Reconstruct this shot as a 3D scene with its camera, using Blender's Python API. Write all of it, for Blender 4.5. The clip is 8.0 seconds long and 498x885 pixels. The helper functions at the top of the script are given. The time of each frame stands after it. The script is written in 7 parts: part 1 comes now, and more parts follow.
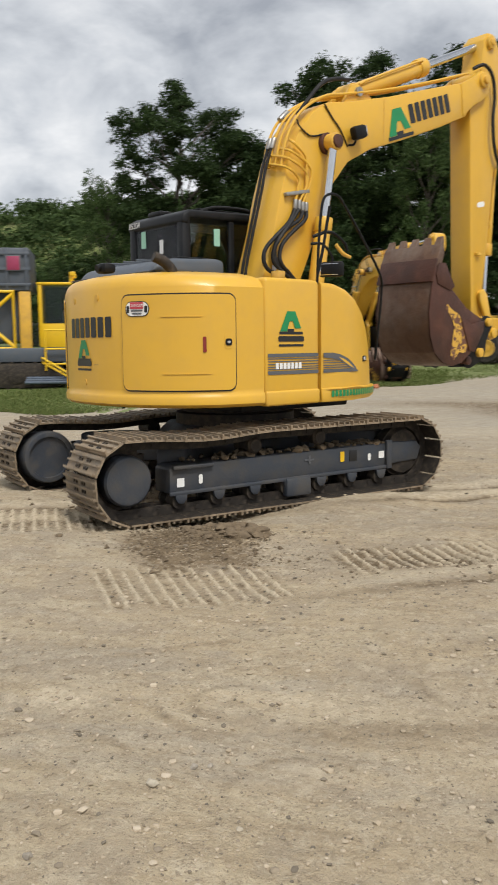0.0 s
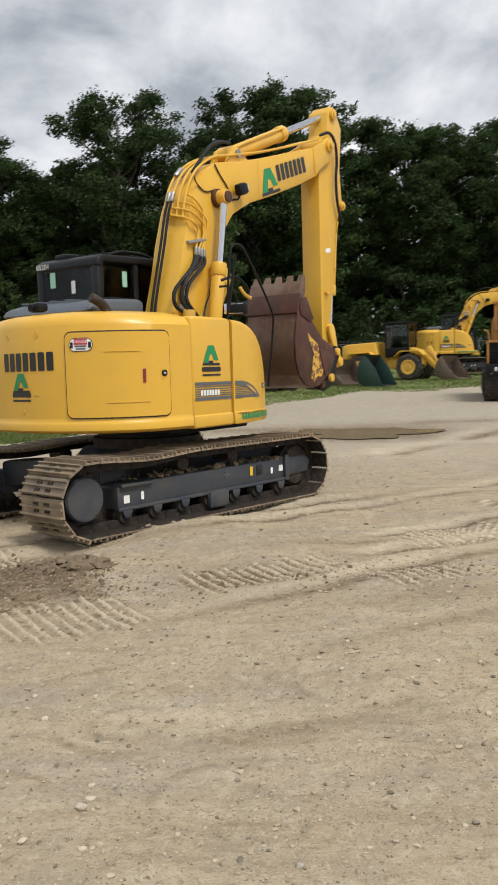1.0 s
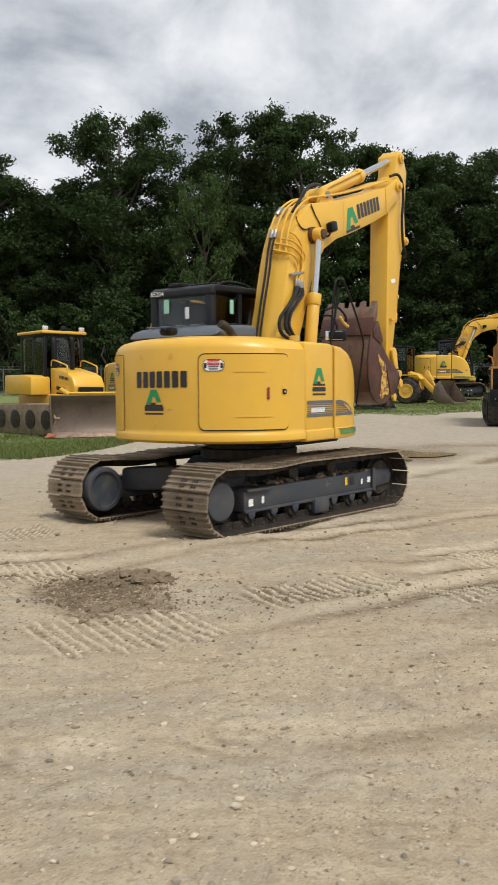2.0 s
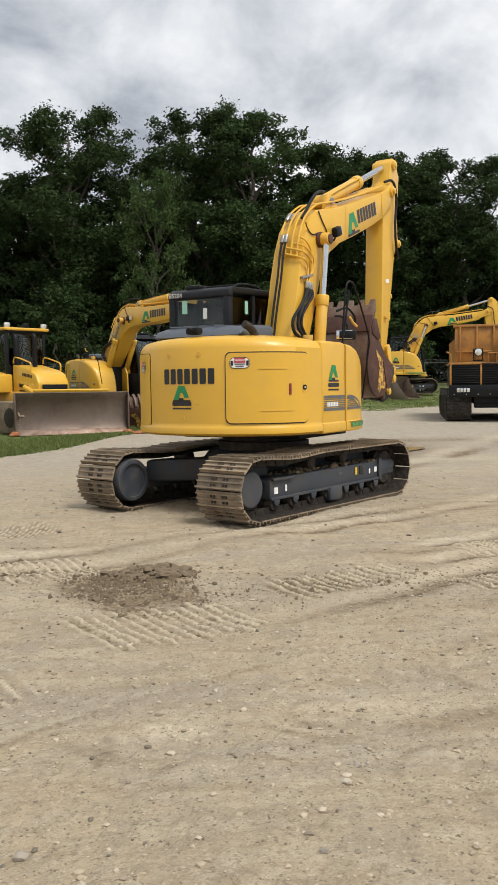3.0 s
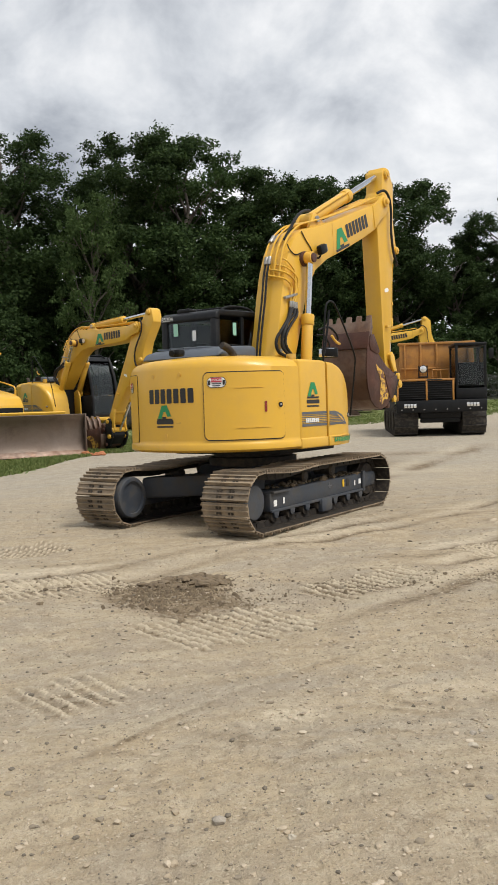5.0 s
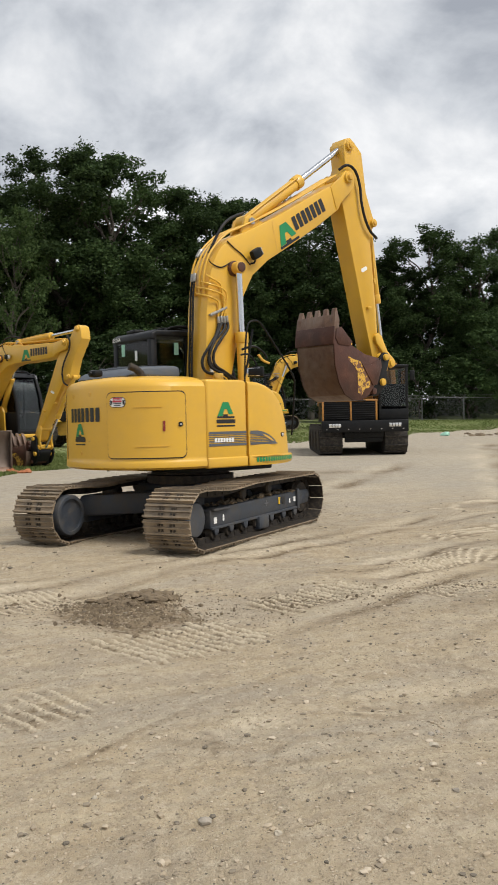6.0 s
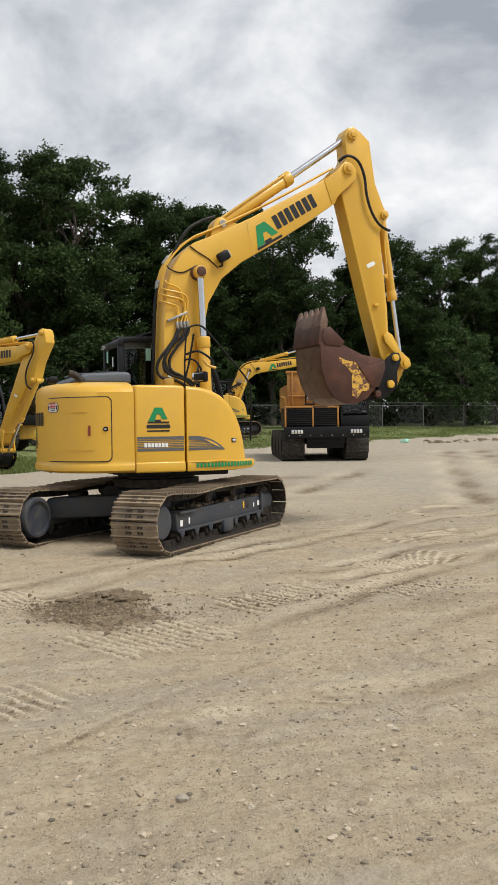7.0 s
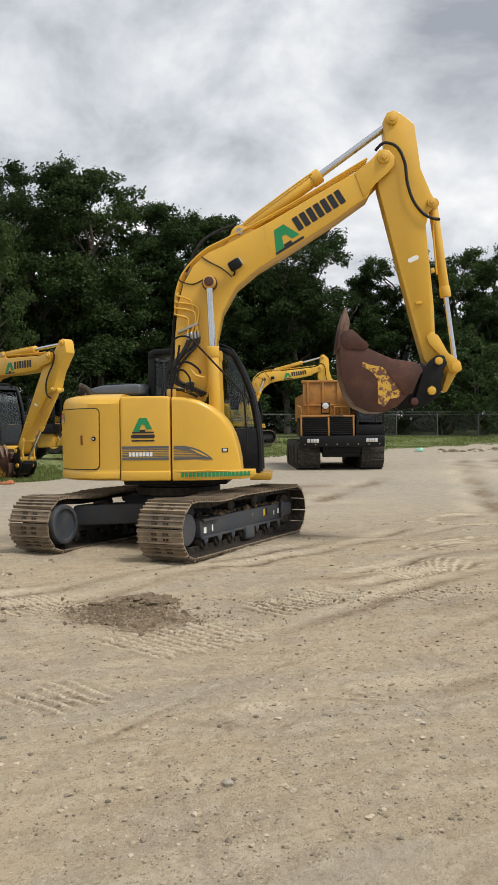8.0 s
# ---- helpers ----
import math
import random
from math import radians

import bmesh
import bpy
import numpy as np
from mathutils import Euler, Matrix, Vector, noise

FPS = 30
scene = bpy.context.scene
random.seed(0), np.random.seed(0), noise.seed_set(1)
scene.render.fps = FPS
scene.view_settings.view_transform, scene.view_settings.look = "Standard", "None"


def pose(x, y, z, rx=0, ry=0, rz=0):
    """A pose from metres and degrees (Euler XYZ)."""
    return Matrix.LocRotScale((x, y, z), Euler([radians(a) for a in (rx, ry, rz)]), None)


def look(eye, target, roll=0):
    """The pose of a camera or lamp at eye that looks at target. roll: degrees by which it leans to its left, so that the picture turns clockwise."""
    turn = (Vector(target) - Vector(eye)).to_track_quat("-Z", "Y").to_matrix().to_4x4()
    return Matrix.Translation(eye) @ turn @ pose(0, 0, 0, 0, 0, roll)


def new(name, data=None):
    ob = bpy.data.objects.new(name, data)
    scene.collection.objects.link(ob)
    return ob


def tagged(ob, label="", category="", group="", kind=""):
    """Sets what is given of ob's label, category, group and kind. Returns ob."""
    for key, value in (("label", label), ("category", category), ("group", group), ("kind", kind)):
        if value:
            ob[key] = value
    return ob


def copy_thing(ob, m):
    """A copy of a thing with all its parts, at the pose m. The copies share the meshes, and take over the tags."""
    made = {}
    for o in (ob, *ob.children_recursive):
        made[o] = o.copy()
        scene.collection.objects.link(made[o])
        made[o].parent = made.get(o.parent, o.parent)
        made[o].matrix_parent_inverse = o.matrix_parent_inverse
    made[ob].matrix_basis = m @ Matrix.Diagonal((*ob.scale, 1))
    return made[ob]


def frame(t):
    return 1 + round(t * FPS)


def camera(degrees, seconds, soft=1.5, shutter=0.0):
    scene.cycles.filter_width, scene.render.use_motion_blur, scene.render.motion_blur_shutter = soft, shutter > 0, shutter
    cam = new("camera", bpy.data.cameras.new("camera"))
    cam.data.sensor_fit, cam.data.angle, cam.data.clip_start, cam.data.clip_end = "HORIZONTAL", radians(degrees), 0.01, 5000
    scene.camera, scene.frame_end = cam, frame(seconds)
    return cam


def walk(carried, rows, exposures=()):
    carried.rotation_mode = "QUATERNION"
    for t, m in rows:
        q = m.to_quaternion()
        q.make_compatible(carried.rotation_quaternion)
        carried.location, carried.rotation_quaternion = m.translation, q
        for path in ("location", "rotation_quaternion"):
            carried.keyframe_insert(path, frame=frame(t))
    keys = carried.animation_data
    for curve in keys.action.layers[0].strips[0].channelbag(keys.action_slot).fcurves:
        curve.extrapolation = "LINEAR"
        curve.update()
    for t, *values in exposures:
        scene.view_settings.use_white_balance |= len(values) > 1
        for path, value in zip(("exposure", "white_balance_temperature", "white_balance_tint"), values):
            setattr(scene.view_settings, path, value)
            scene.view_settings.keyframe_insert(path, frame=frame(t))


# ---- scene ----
cam = camera(33.6, 8.0, soft=1.5, shutter=0.35)
PATH = [
    (0, (0.097, 0.025, 1.44), (-0.408, 1.946, 1.204), -0.57),
    (0.5, (-0.094, -0.105, 1.434), (-0.325, 1.871, 1.221), -1.57),
    (1, (-0.282, -0.246, 1.458), (-0.266, 1.747, 1.285), -1.64),
    (1.5, (-0.573, -0.276, 1.449), (-0.463, 1.718, 1.332), -1.45),
    (2, (-0.857, -0.394, 1.468), (-0.809, 1.602, 1.344), -0.44),
    (2.2, (-0.973, -0.444, 1.467), (-0.909, 1.551, 1.33), -0.14),
    (3.3, (-1.583, -0.508, 1.464), (-1.378, 1.478, 1.338), -1.27),
    (3.5, (-1.66, -0.552, 1.454), (-1.45, 1.433, 1.339), -1.57),
    (4, (-1.877, -0.679, 1.464), (-1.643, 1.305, 1.376), -1.97),
    (4.2, (-1.972, -0.699, 1.468), (-1.72, 1.283, 1.384), -2.17),
    (5.3, (-2.365, -0.748, 1.439), (-1.966, 1.21, 1.355), -1.48),
    (5.5, (-2.413, -0.79, 1.443), (-1.975, 1.16, 1.365), -1.29),
    (6, (-2.547, -0.84, 1.456), (-2.009, 1.085, 1.409), -1.29),
    (6.5, (-2.648, -0.874, 1.443), (-2.041, 1.031, 1.402), -1.39),
    (7, (-2.668, -1.041, 1.45), (-2.04, 0.857, 1.415), -0.78),
    (7.5, (-2.736, -1.148, 1.452), (-2.146, 0.763, 1.433), -0.59),
    (8, (-2.861, -1.253, 1.465), (-2.262, 0.655, 1.451), -0.69),
]
walk(cam, [(t, look(eye, target, roll)) for t, eye, target, roll in PATH], exposures=((0.0, 0.36), (1.5, 0.42), (2.5, 0.45), (4.5, 0.45), (6.0, 0.38), (8.0, 0.36)))

# ---- world and light ----
SUN_ELEV, SUN_TURN = 56.0, 140.0
world = bpy.data.worlds.new("world")
scene.world = world
world.use_nodes = True
wn, wl = world.node_tree.nodes, world.node_tree.links
wn.clear()


def wnode(kind, **values):
    n = wn.new(kind)
    for k, v in values.items():
        n.inputs[k.replace("_", " ")].default_value = v
    return n


sky = wn.new("ShaderNodeTexSky")
sky.sky_type, sky.sun_disc = "NISHITA", False
sky.sun_elevation, sky.sun_rotation = radians(SUN_ELEV), radians(SUN_TURN)
coords = wn.new("ShaderNodeTexCoord")
parts_xyz = wn.new("ShaderNodeSeparateXYZ")
wl.new(coords.outputs["Generated"], parts_xyz.inputs[0])


def wmath(op, a, b):
    n = wn.new("ShaderNodeMath")
    n.operation = op
    for i, v in enumerate((a, b)):
        if isinstance(v, (int, float)):
            n.inputs[i].default_value = v
        else:
            wl.new(v, n.inputs[i])
    return n.outputs[0]


height_z = wmath("ADD", wmath("MAXIMUM", parts_xyz.outputs["Z"], 0.0), 0.50)
flat = wn.new("ShaderNodeCombineXYZ")
wl.new(wmath("DIVIDE", parts_xyz.outputs["X"], height_z), flat.inputs["X"])
wl.new(wmath("DIVIDE", parts_xyz.outputs["Y"], height_z), flat.inputs["Y"])
big = wnode("ShaderNodeTexNoise", Scale=4.4, Detail=9.0, Roughness=0.56, Distortion=0.25)
wl.new(flat.outputs[0], big.inputs["Vector"])
broad = wnode("ShaderNodeTexNoise", Scale=0.95, Detail=3.0, Roughness=0.5)
wl.new(flat.outputs[0], broad.inputs["Vector"])
both = wmath("ADD", wmath("MULTIPLY", big.outputs["Fac"], 0.62), wmath("MULTIPLY", broad.outputs["Fac"], 0.38))
ramp = wn.new("ShaderNodeValToRGB")
wl.new(both, ramp.inputs["Fac"])
els = ramp.color_ramp.elements
els[0].position, els[0].color = 0.39, (0.38, 0.405, 0.45, 1)
els[1].position, els[1].color = 0.61, (1.0, 1.0, 1.0, 1)
mid = els.new(0.49)
mid.color = (0.66, 0.685, 0.72, 1)
thin = wn.new("ShaderNodeMixRGB")
thin.inputs["Fac"].default_value = 0.08
wl.new(ramp.outputs["Color"], thin.inputs["Color1"])
skylow = wn.new("ShaderNodeMixRGB")
skylow.blend_type = "MULTIPLY"
skylow.inputs["Fac"].default_value = 1.0
wl.new(sky.outputs["Color"], skylow.inputs["Color1"])
skylow.inputs["Color2"].default_value = (0.1, 0.1, 0.1, 1)
wl.new(skylow.outputs["Color"], thin.inputs["Color2"])
back = wn.new("ShaderNodeBackground")
back.inputs["Strength"].default_value = 0.80
wl.new(thin.outputs["Color"], back.inputs["Color"])
wout = wn.new("ShaderNodeOutputWorld")
wl.new(back.outputs[0], wout.inputs["Surface"])

sun = new("sun", bpy.data.lights.new("sun", "SUN"))
sun.data.energy, sun.data.angle, sun.data.color = 2.3, radians(20), (1.0, 0.965, 0.90)
sa, se = radians(SUN_TURN), radians(SUN_ELEV)
sun.matrix_basis = look((0, 0, 0), (-math.sin(sa) * math.cos(se), -math.cos(sa) * math.cos(se), -math.sin(se)))


# ---- materials ----
def material(name, colour, rough=0.5, metal=0.0, tint=None, scale=8.0, amount=0.5, lo=0.45, hi=0.65,
             bump=0.0, bump_scale=60.0, rough2=None, second=None, second_scale=1.5, second_amount=0.3, speck=0.0, coat=0.0, per_piece=0.0):
    """Principled surface: a base colour broken by noise at two scales, with matching roughness and fine relief."""
    m = bpy.data.materials.new(name)
    m.use_nodes = True
    nt = m.node_tree
    b = nt.nodes["Principled BSDF"]
    b.inputs["Metallic"].default_value = metal
    b.inputs["Roughness"].default_value = rough
    b.inputs["Coat Weight"].default_value = coat
    b.inputs["Coat Roughness"].default_value = 0.12
    tc = nt.nodes.new("ShaderNodeTexCoord")

    def noise_fac(s, detail, lo_, hi_):
        n = nt.nodes.new("ShaderNodeTexNoise")
        n.inputs["Scale"].default_value, n.inputs["Detail"].default_value, n.inputs["Roughness"].default_value = s, detail, 0.62
        nt.links.new(tc.outputs["Object"], n.inputs["Vector"])
        r = nt.nodes.new("ShaderNodeMapRange")
        r.inputs["From Min"].default_value, r.inputs["From Max"].default_value = lo_, hi_
        nt.links.new(n.outputs["Fac"], r.inputs["Value"])
        return r.outputs["Result"]

    def mixed(fac, a, c2, amt):
        k = nt.nodes.new("ShaderNodeMath")
        k.operation = "MULTIPLY"
        k.inputs[1].default_value = amt
        nt.links.new(fac, k.inputs[0])
        x = nt.nodes.new("ShaderNodeMixRGB")
        nt.links.new(k.outputs[0], x.inputs["Fac"])
        if isinstance(a, tuple):
            x.inputs["Color1"].default_value = (*a, 1)
        else:
            nt.links.new(a, x.inputs["Color1"])
        x.inputs["Color2"].default_value = (*c2, 1)
        return x.outputs["Color"]

    col = colour
    tint = tint or tuple(c * 0.6 for c in colour)
    f1 = noise_fac(scale, 8.0, lo, hi)
    col = mixed(f1, col, tint, amount)
    if second:
        col = mixed(noise_fac(second_scale, 5.0, 0.42, 0.68), col, second, second_amount)
    if speck:
        col = mixed(noise_fac(scale * 14, 2.0, 0.62, 0.70), col, tuple(min(1, c * 1.7 + 0.03) for c in colour), speck)
    if per_piece:
        info = nt.nodes.new("ShaderNodeObjectInfo")
        hs = nt.nodes.new("ShaderNodeHueSaturation")
        mr = nt.nodes.new("ShaderNodeMapRange")
        mr.inputs["To Min"].default_value, mr.inputs["To Max"].default_value = 1 - per_piece, 1 + per_piece
        nt.links.new(info.outputs["Random"], mr.inputs["Value"])
        nt.links.new(mr.outputs["Result"], hs.inputs["Value"])
        if isinstance(col, tuple):
            hs.inputs["Color"].default_value = (*col, 1)
        else:
            nt.links.new(col, hs.inputs["Color"])
        col = hs.outputs["Color"]
    nt.links.new(col, b.inputs["Base Color"])
    if rough2 is not None:
        r = nt.nodes.new("ShaderNodeMapRange")
        r.inputs["To Min"].default_value, r.inputs["To Max"].default_value = rough, rough2
        nt.links.new(f1, r.inputs["Value"])
        nt.links.new(r.outputs["Result"], b.inputs["Roughness"])
    if bump:
        n = nt.nodes.new("ShaderNodeTexNoise")
        n.inputs["Scale"].default_value, n.inputs["Detail"].default_value = bump_scale, 6.0
        nt.links.new(tc.outputs["Object"], n.inputs["Vector"])
        bp = nt.nodes.new("ShaderNodeBump")
        bp.inputs["Strength"].default_value, bp.inputs["Distance"].default_value = bump, 0.02
        nt.links.new(n.outputs["Fac"], bp.inputs["Height"])
        nt.links.new(bp.outputs["Normal"], b.inputs["Normal"])
    return m


YELLOW = material("yellow_paint", (0.68, 0.392, 0.038), 0.36, tint=(0.60, 0.342, 0.040), scale=2.2, amount=0.35, rough2=0.45,
                  second=(0.46, 0.28, 0.09), second_scale=5.0, second_amount=0.16, coat=0.12, bump=0.03, bump_scale=9)
YELLOW_OLD = material("worn_yellow_paint", (0.70, 0.40, 0.05), 0.45, tint=(0.50, 0.28, 0.06), scale=6, amount=0.4, rough2=0.65,
                      second=(0.30, 0.19, 0.09), second_scale=2.0, second_amount=0.25, bump=0.1, bump_scale=25)
YELLOW_BRIGHT = material("bright_yellow_paint", (0.80, 0.50, 0.01), 0.4, tint=(0.62, 0.38, 0.03), scale=4, amount=0.4)
ORANGE = material("orange_brown_paint", (0.40, 0.180, 0.030), 0.55, tint=(0.24, 0.105, 0.028), scale=5, amount=0.6, second=(0.15, 0.08, 0.04), second_amount=0.5, bump=0.1)
BLACK = material("black_paint", (0.006, 0.0066, 0.0075), 0.45, tint=(0.015, 0.0145, 0.014), scale=7, amount=0.5, rough2=0.6)
CHARCOAL = material("charcoal_hood_paint", (0.072, 0.086, 0.108), 0.5, tint=(0.11, 0.11, 0.11), scale=6, amount=0.4, rough2=0.65)
FRAME_GREY = material("dark_grey_frame_paint", (0.036, 0.043, 0.056), 0.5, tint=(0.075, 0.068, 0.058), scale=6, amount=0.5, rough2=0.8,
                      second=(0.13, 0.11, 0.085), second_scale=3.0, second_amount=0.22, bump=0.1, bump_scale=40)
CABIN = material("dark_cab_paint", (0.009, 0.010, 0.012), 0.42, tint=(0.032, 0.032, 0.034), scale=6, amount=0.4, rough2=0.55)
RUBBER = material("black_hose_rubber", (0.014, 0.014, 0.015), 0.55, tint=(0.05, 0.045, 0.04), scale=12, amount=0.4)
TYRE = material("dusty_tyre_rubber", (0.035, 0.032, 0.030), 0.85, tint=(0.11, 0.095, 0.075), scale=9, amount=0.6, bump=0.3, bump_scale=30)
CHROME = material("chrome_rod", (0.62, 0.63, 0.65), 0.16, 1.0, tint=(0.5, 0.5, 0.5), scale=10, amount=0.3)
STEEL = material("bare_steel", (0.40, 0.39, 0.37), 0.4, 0.9, tint=(0.22, 0.2, 0.18), scale=14, amount=0.6, rough2=0.6)
SHOE = material("dusty_track_steel", (0.27, 0.205, 0.135), 0.70, 0.15, tint=(0.10, 0.075, 0.055), scale=9, amount=0.75, lo=0.40, hi=0.62, rough2=0.55,
                second=(0.36, 0.30, 0.22), second_scale=4.0, second_amount=0.4, bump=0.25, bump_scale=45, per_piece=0.2)
LINK = material("oily_track_link", (0.035, 0.030, 0.026), 0.6, 0.3, tint=(0.12, 0.095, 0.07), scale=14, amount=0.6, rough2=0.8, bump=0.2)
RUST = material("rusty_bucket_steel", (0.080, 0.030, 0.019), 0.55, 0.25, tint=(0.130, 0.052, 0.030), scale=5, amount=0.7, rough2=0.45,
                second=(0.045, 0.026, 0.021), second_scale=2.3, second_amount=0.7, bump=0.2, bump_scale=35)
WORN_STEEL = material("scoured_rusty_steel", (0.165, 0.098, 0.066), 0.45, 0.5, tint=(0.11, 0.065, 0.048), scale=7, amount=0.7, rough2=0.6,
                      second=(0.30, 0.25, 0.21), second_scale=3, second_amount=0.4, bump=0.15, bump_scale=40)
BLADE = material("scoured_blade_steel", (0.15, 0.11, 0.085), 0.42, 0.55, tint=(0.085, 0.055, 0.04), scale=2.5, amount=0.7, rough2=0.6,
                 second=(0.24, 0.20, 0.17), second_scale=1.2, second_amount=0.4, bump=0.05)
RUSTY_YELLOW = material("flaking_yellow_on_rust", (0.62, 0.36, 0.05), 0.55, tint=(0.14, 0.06, 0.035), scale=17, amount=1.0, lo=0.47, hi=0.51, bump=0.3, bump_scale=30)
DECAL_BLACK = material("black_decal", (0.012, 0.012, 0.013), 0.4, amount=0.1)
DECAL_GREEN = material("green_decal", (0.008, 0.23, 0.075), 0.4, amount=0.15)
DECAL_WHITE = material("white_decal", (0.78, 0.78, 0.76), 0.45, amount=0.12)
DECAL_RED = material("red_decal", (0.50, 0.055, 0.075), 0.45, amount=0.15)
DECAL_GREY = material("grey_decal", (0.10, 0.105, 0.115), 0.4, amount=0.2)
PINK = material("faded_red_sign", (0.30, 0.035, 0.09), 0.5, amount=0.3)
REFLECTOR = material("red_reflector", (0.20, 0.010, 0.008), 0.25, tint=(0.12, 0.004, 0.004), coat=0.6)
AMBER = material("amber_lens", (0.55, 0.33, 0.05), 0.25, coat=0.4)
DARK_GREEN = material("dark_green_paint", (0.012, 0.040, 0.034), 0.45, tint=(0.03, 0.05, 0.045), scale=5, amount=0.5)
GREEN_CARD = material("pale_green_card", (0.33, 0.60, 0.47), 0.6, amount=0.15)
SILVER = material("silver_lamp", (0.75, 0.75, 0.73), 0.2, 0.7, amount=0.2)
WOOD = material("weathered_timber", (0.36, 0.26, 0.16), 0.8, tint=(0.22, 0.16, 0.1), scale=9, amount=0.6)
BLUE_GREY = material("blue_grey_steel", (0.075, 0.10, 0.14), 0.5, tint=(0.04, 0.05, 0.06), amount=0.5)
RUBBLE_ORANGE = material("orange_clay", (0.42, 0.15, 0.06), 0.9, tint=(0.26, 0.12, 0.07), scale=9, amount=0.6, bump=0.4)
GALV = material("galvanised_steel", (0.15, 0.155, 0.155), 0.6, 0.3, tint=(0.10, 0.10, 0.10), amount=0.4)
SEAT = material("dark_seat_fabric", (0.014, 0.014, 0.015), 0.9, amount=0.3)

for dark in (BLACK, CABIN, TYRE, RUBBER, LINK):
    dark.node_tree.nodes["Principled BSDF"].inputs["Specular IOR Level"].default_value = 0.22


def glass_material():
    m = bpy.data.materials.new("tinted_cab_glass")
    m.use_nodes = True
    nt = m.node_tree
    nt.nodes.clear()
    o = nt.nodes.new("ShaderNodeOutputMaterial")
    t = nt.nodes.new("ShaderNodeBsdfTransparent")
    t.inputs["Color"].default_value = (0.74, 0.78, 0.77, 1)
    g = nt.nodes.new("ShaderNodeBsdfGlossy")
    g.inputs["Roughness"].default_value = 0.04
    f = nt.nodes.new("ShaderNodeFresnel")
    f.inputs["IOR"].default_value = 1.42
    x = nt.nodes.new("ShaderNodeMixShader")
    nt.links.new(f.outputs[0], x.inputs[0])
    nt.links.new(t.outputs[0], x.inputs[1])
    nt.links.new(g.outputs[0], x.inputs[2])
    nt.links.new(x.outputs[0], o.inputs["Surface"])
    return m


GLASS = glass_material()


def leaf_material(name, a, b2):
    m = bpy.data.materials.new(name)
    m.use_nodes = True
    nt = m.node_tree
    b = nt.nodes["Principled BSDF"]
    b.inputs["Roughness"].default_value = 0.75
    b.inputs["Specular IOR Level"].default_value = 0.16
    geo = nt.nodes.new("ShaderNodeNewGeometry")
    info = nt.nodes.new("ShaderNodeObjectInfo")
    x = nt.nodes.new("ShaderNodeMixRGB")
    x.inputs["Color1"].default_value, x.inputs["Color2"].default_value = (*a, 1), (*b2, 1)
    nt.links.new(geo.outputs["Random Per Island"], x.inputs["Fac"])
    hs = nt.nodes.new("ShaderNodeHueSaturation")
    mr = nt.nodes.new("ShaderNodeMapRange")
    mr.inputs["To Min"].default_value, mr.inputs["To Max"].default_value = 0.72, 1.22
    nt.links.new(info.outputs["Random"], mr.inputs["Value"])
    nt.links.new(mr.outputs["Result"], hs.inputs["Value"])
    nt.links.new(x.outputs["Color"], hs.inputs["Color"])
    nt.links.new(hs.outputs["Color"], b.inputs["Base Color"])
    tr = nt.nodes.new("ShaderNodeBsdfTranslucent")
    nt.links.new(hs.outputs["Color"], tr.inputs["Color"])
    mx = nt.nodes.new("ShaderNodeMixShader")
    mx.inputs[0].default_value = 0.3
    nt.links.new(b.outputs[0], mx.inputs[1])
    nt.links.new(tr.outputs[0], mx.inputs[2])
    nt.links.new(mx.outputs[0], nt.nodes["Material Output"].inputs["Surface"])
    return m


LEAF = leaf_material("dark_summer_leaves", (0.022, 0.044, 0.014), (0.058, 0.092, 0.030))
# pale leaves of the thin trees; on the far hill it stands for haze
LEAF_LIGHT = leaf_material("pale_and_hazed_leaves", (0.050, 0.088, 0.028), (0.100, 0.15, 0.050))
GRASS_BLADE = leaf_material("grass_blades", (0.088, 0.128, 0.034), (0.18, 0.205, 0.072))
BARK = material("grey_bark", (0.10, 0.085, 0.07), 0.9, tint=(0.05, 0.042, 0.035), scale=3, amount=0.7, bump=0.4, bump_scale=12)


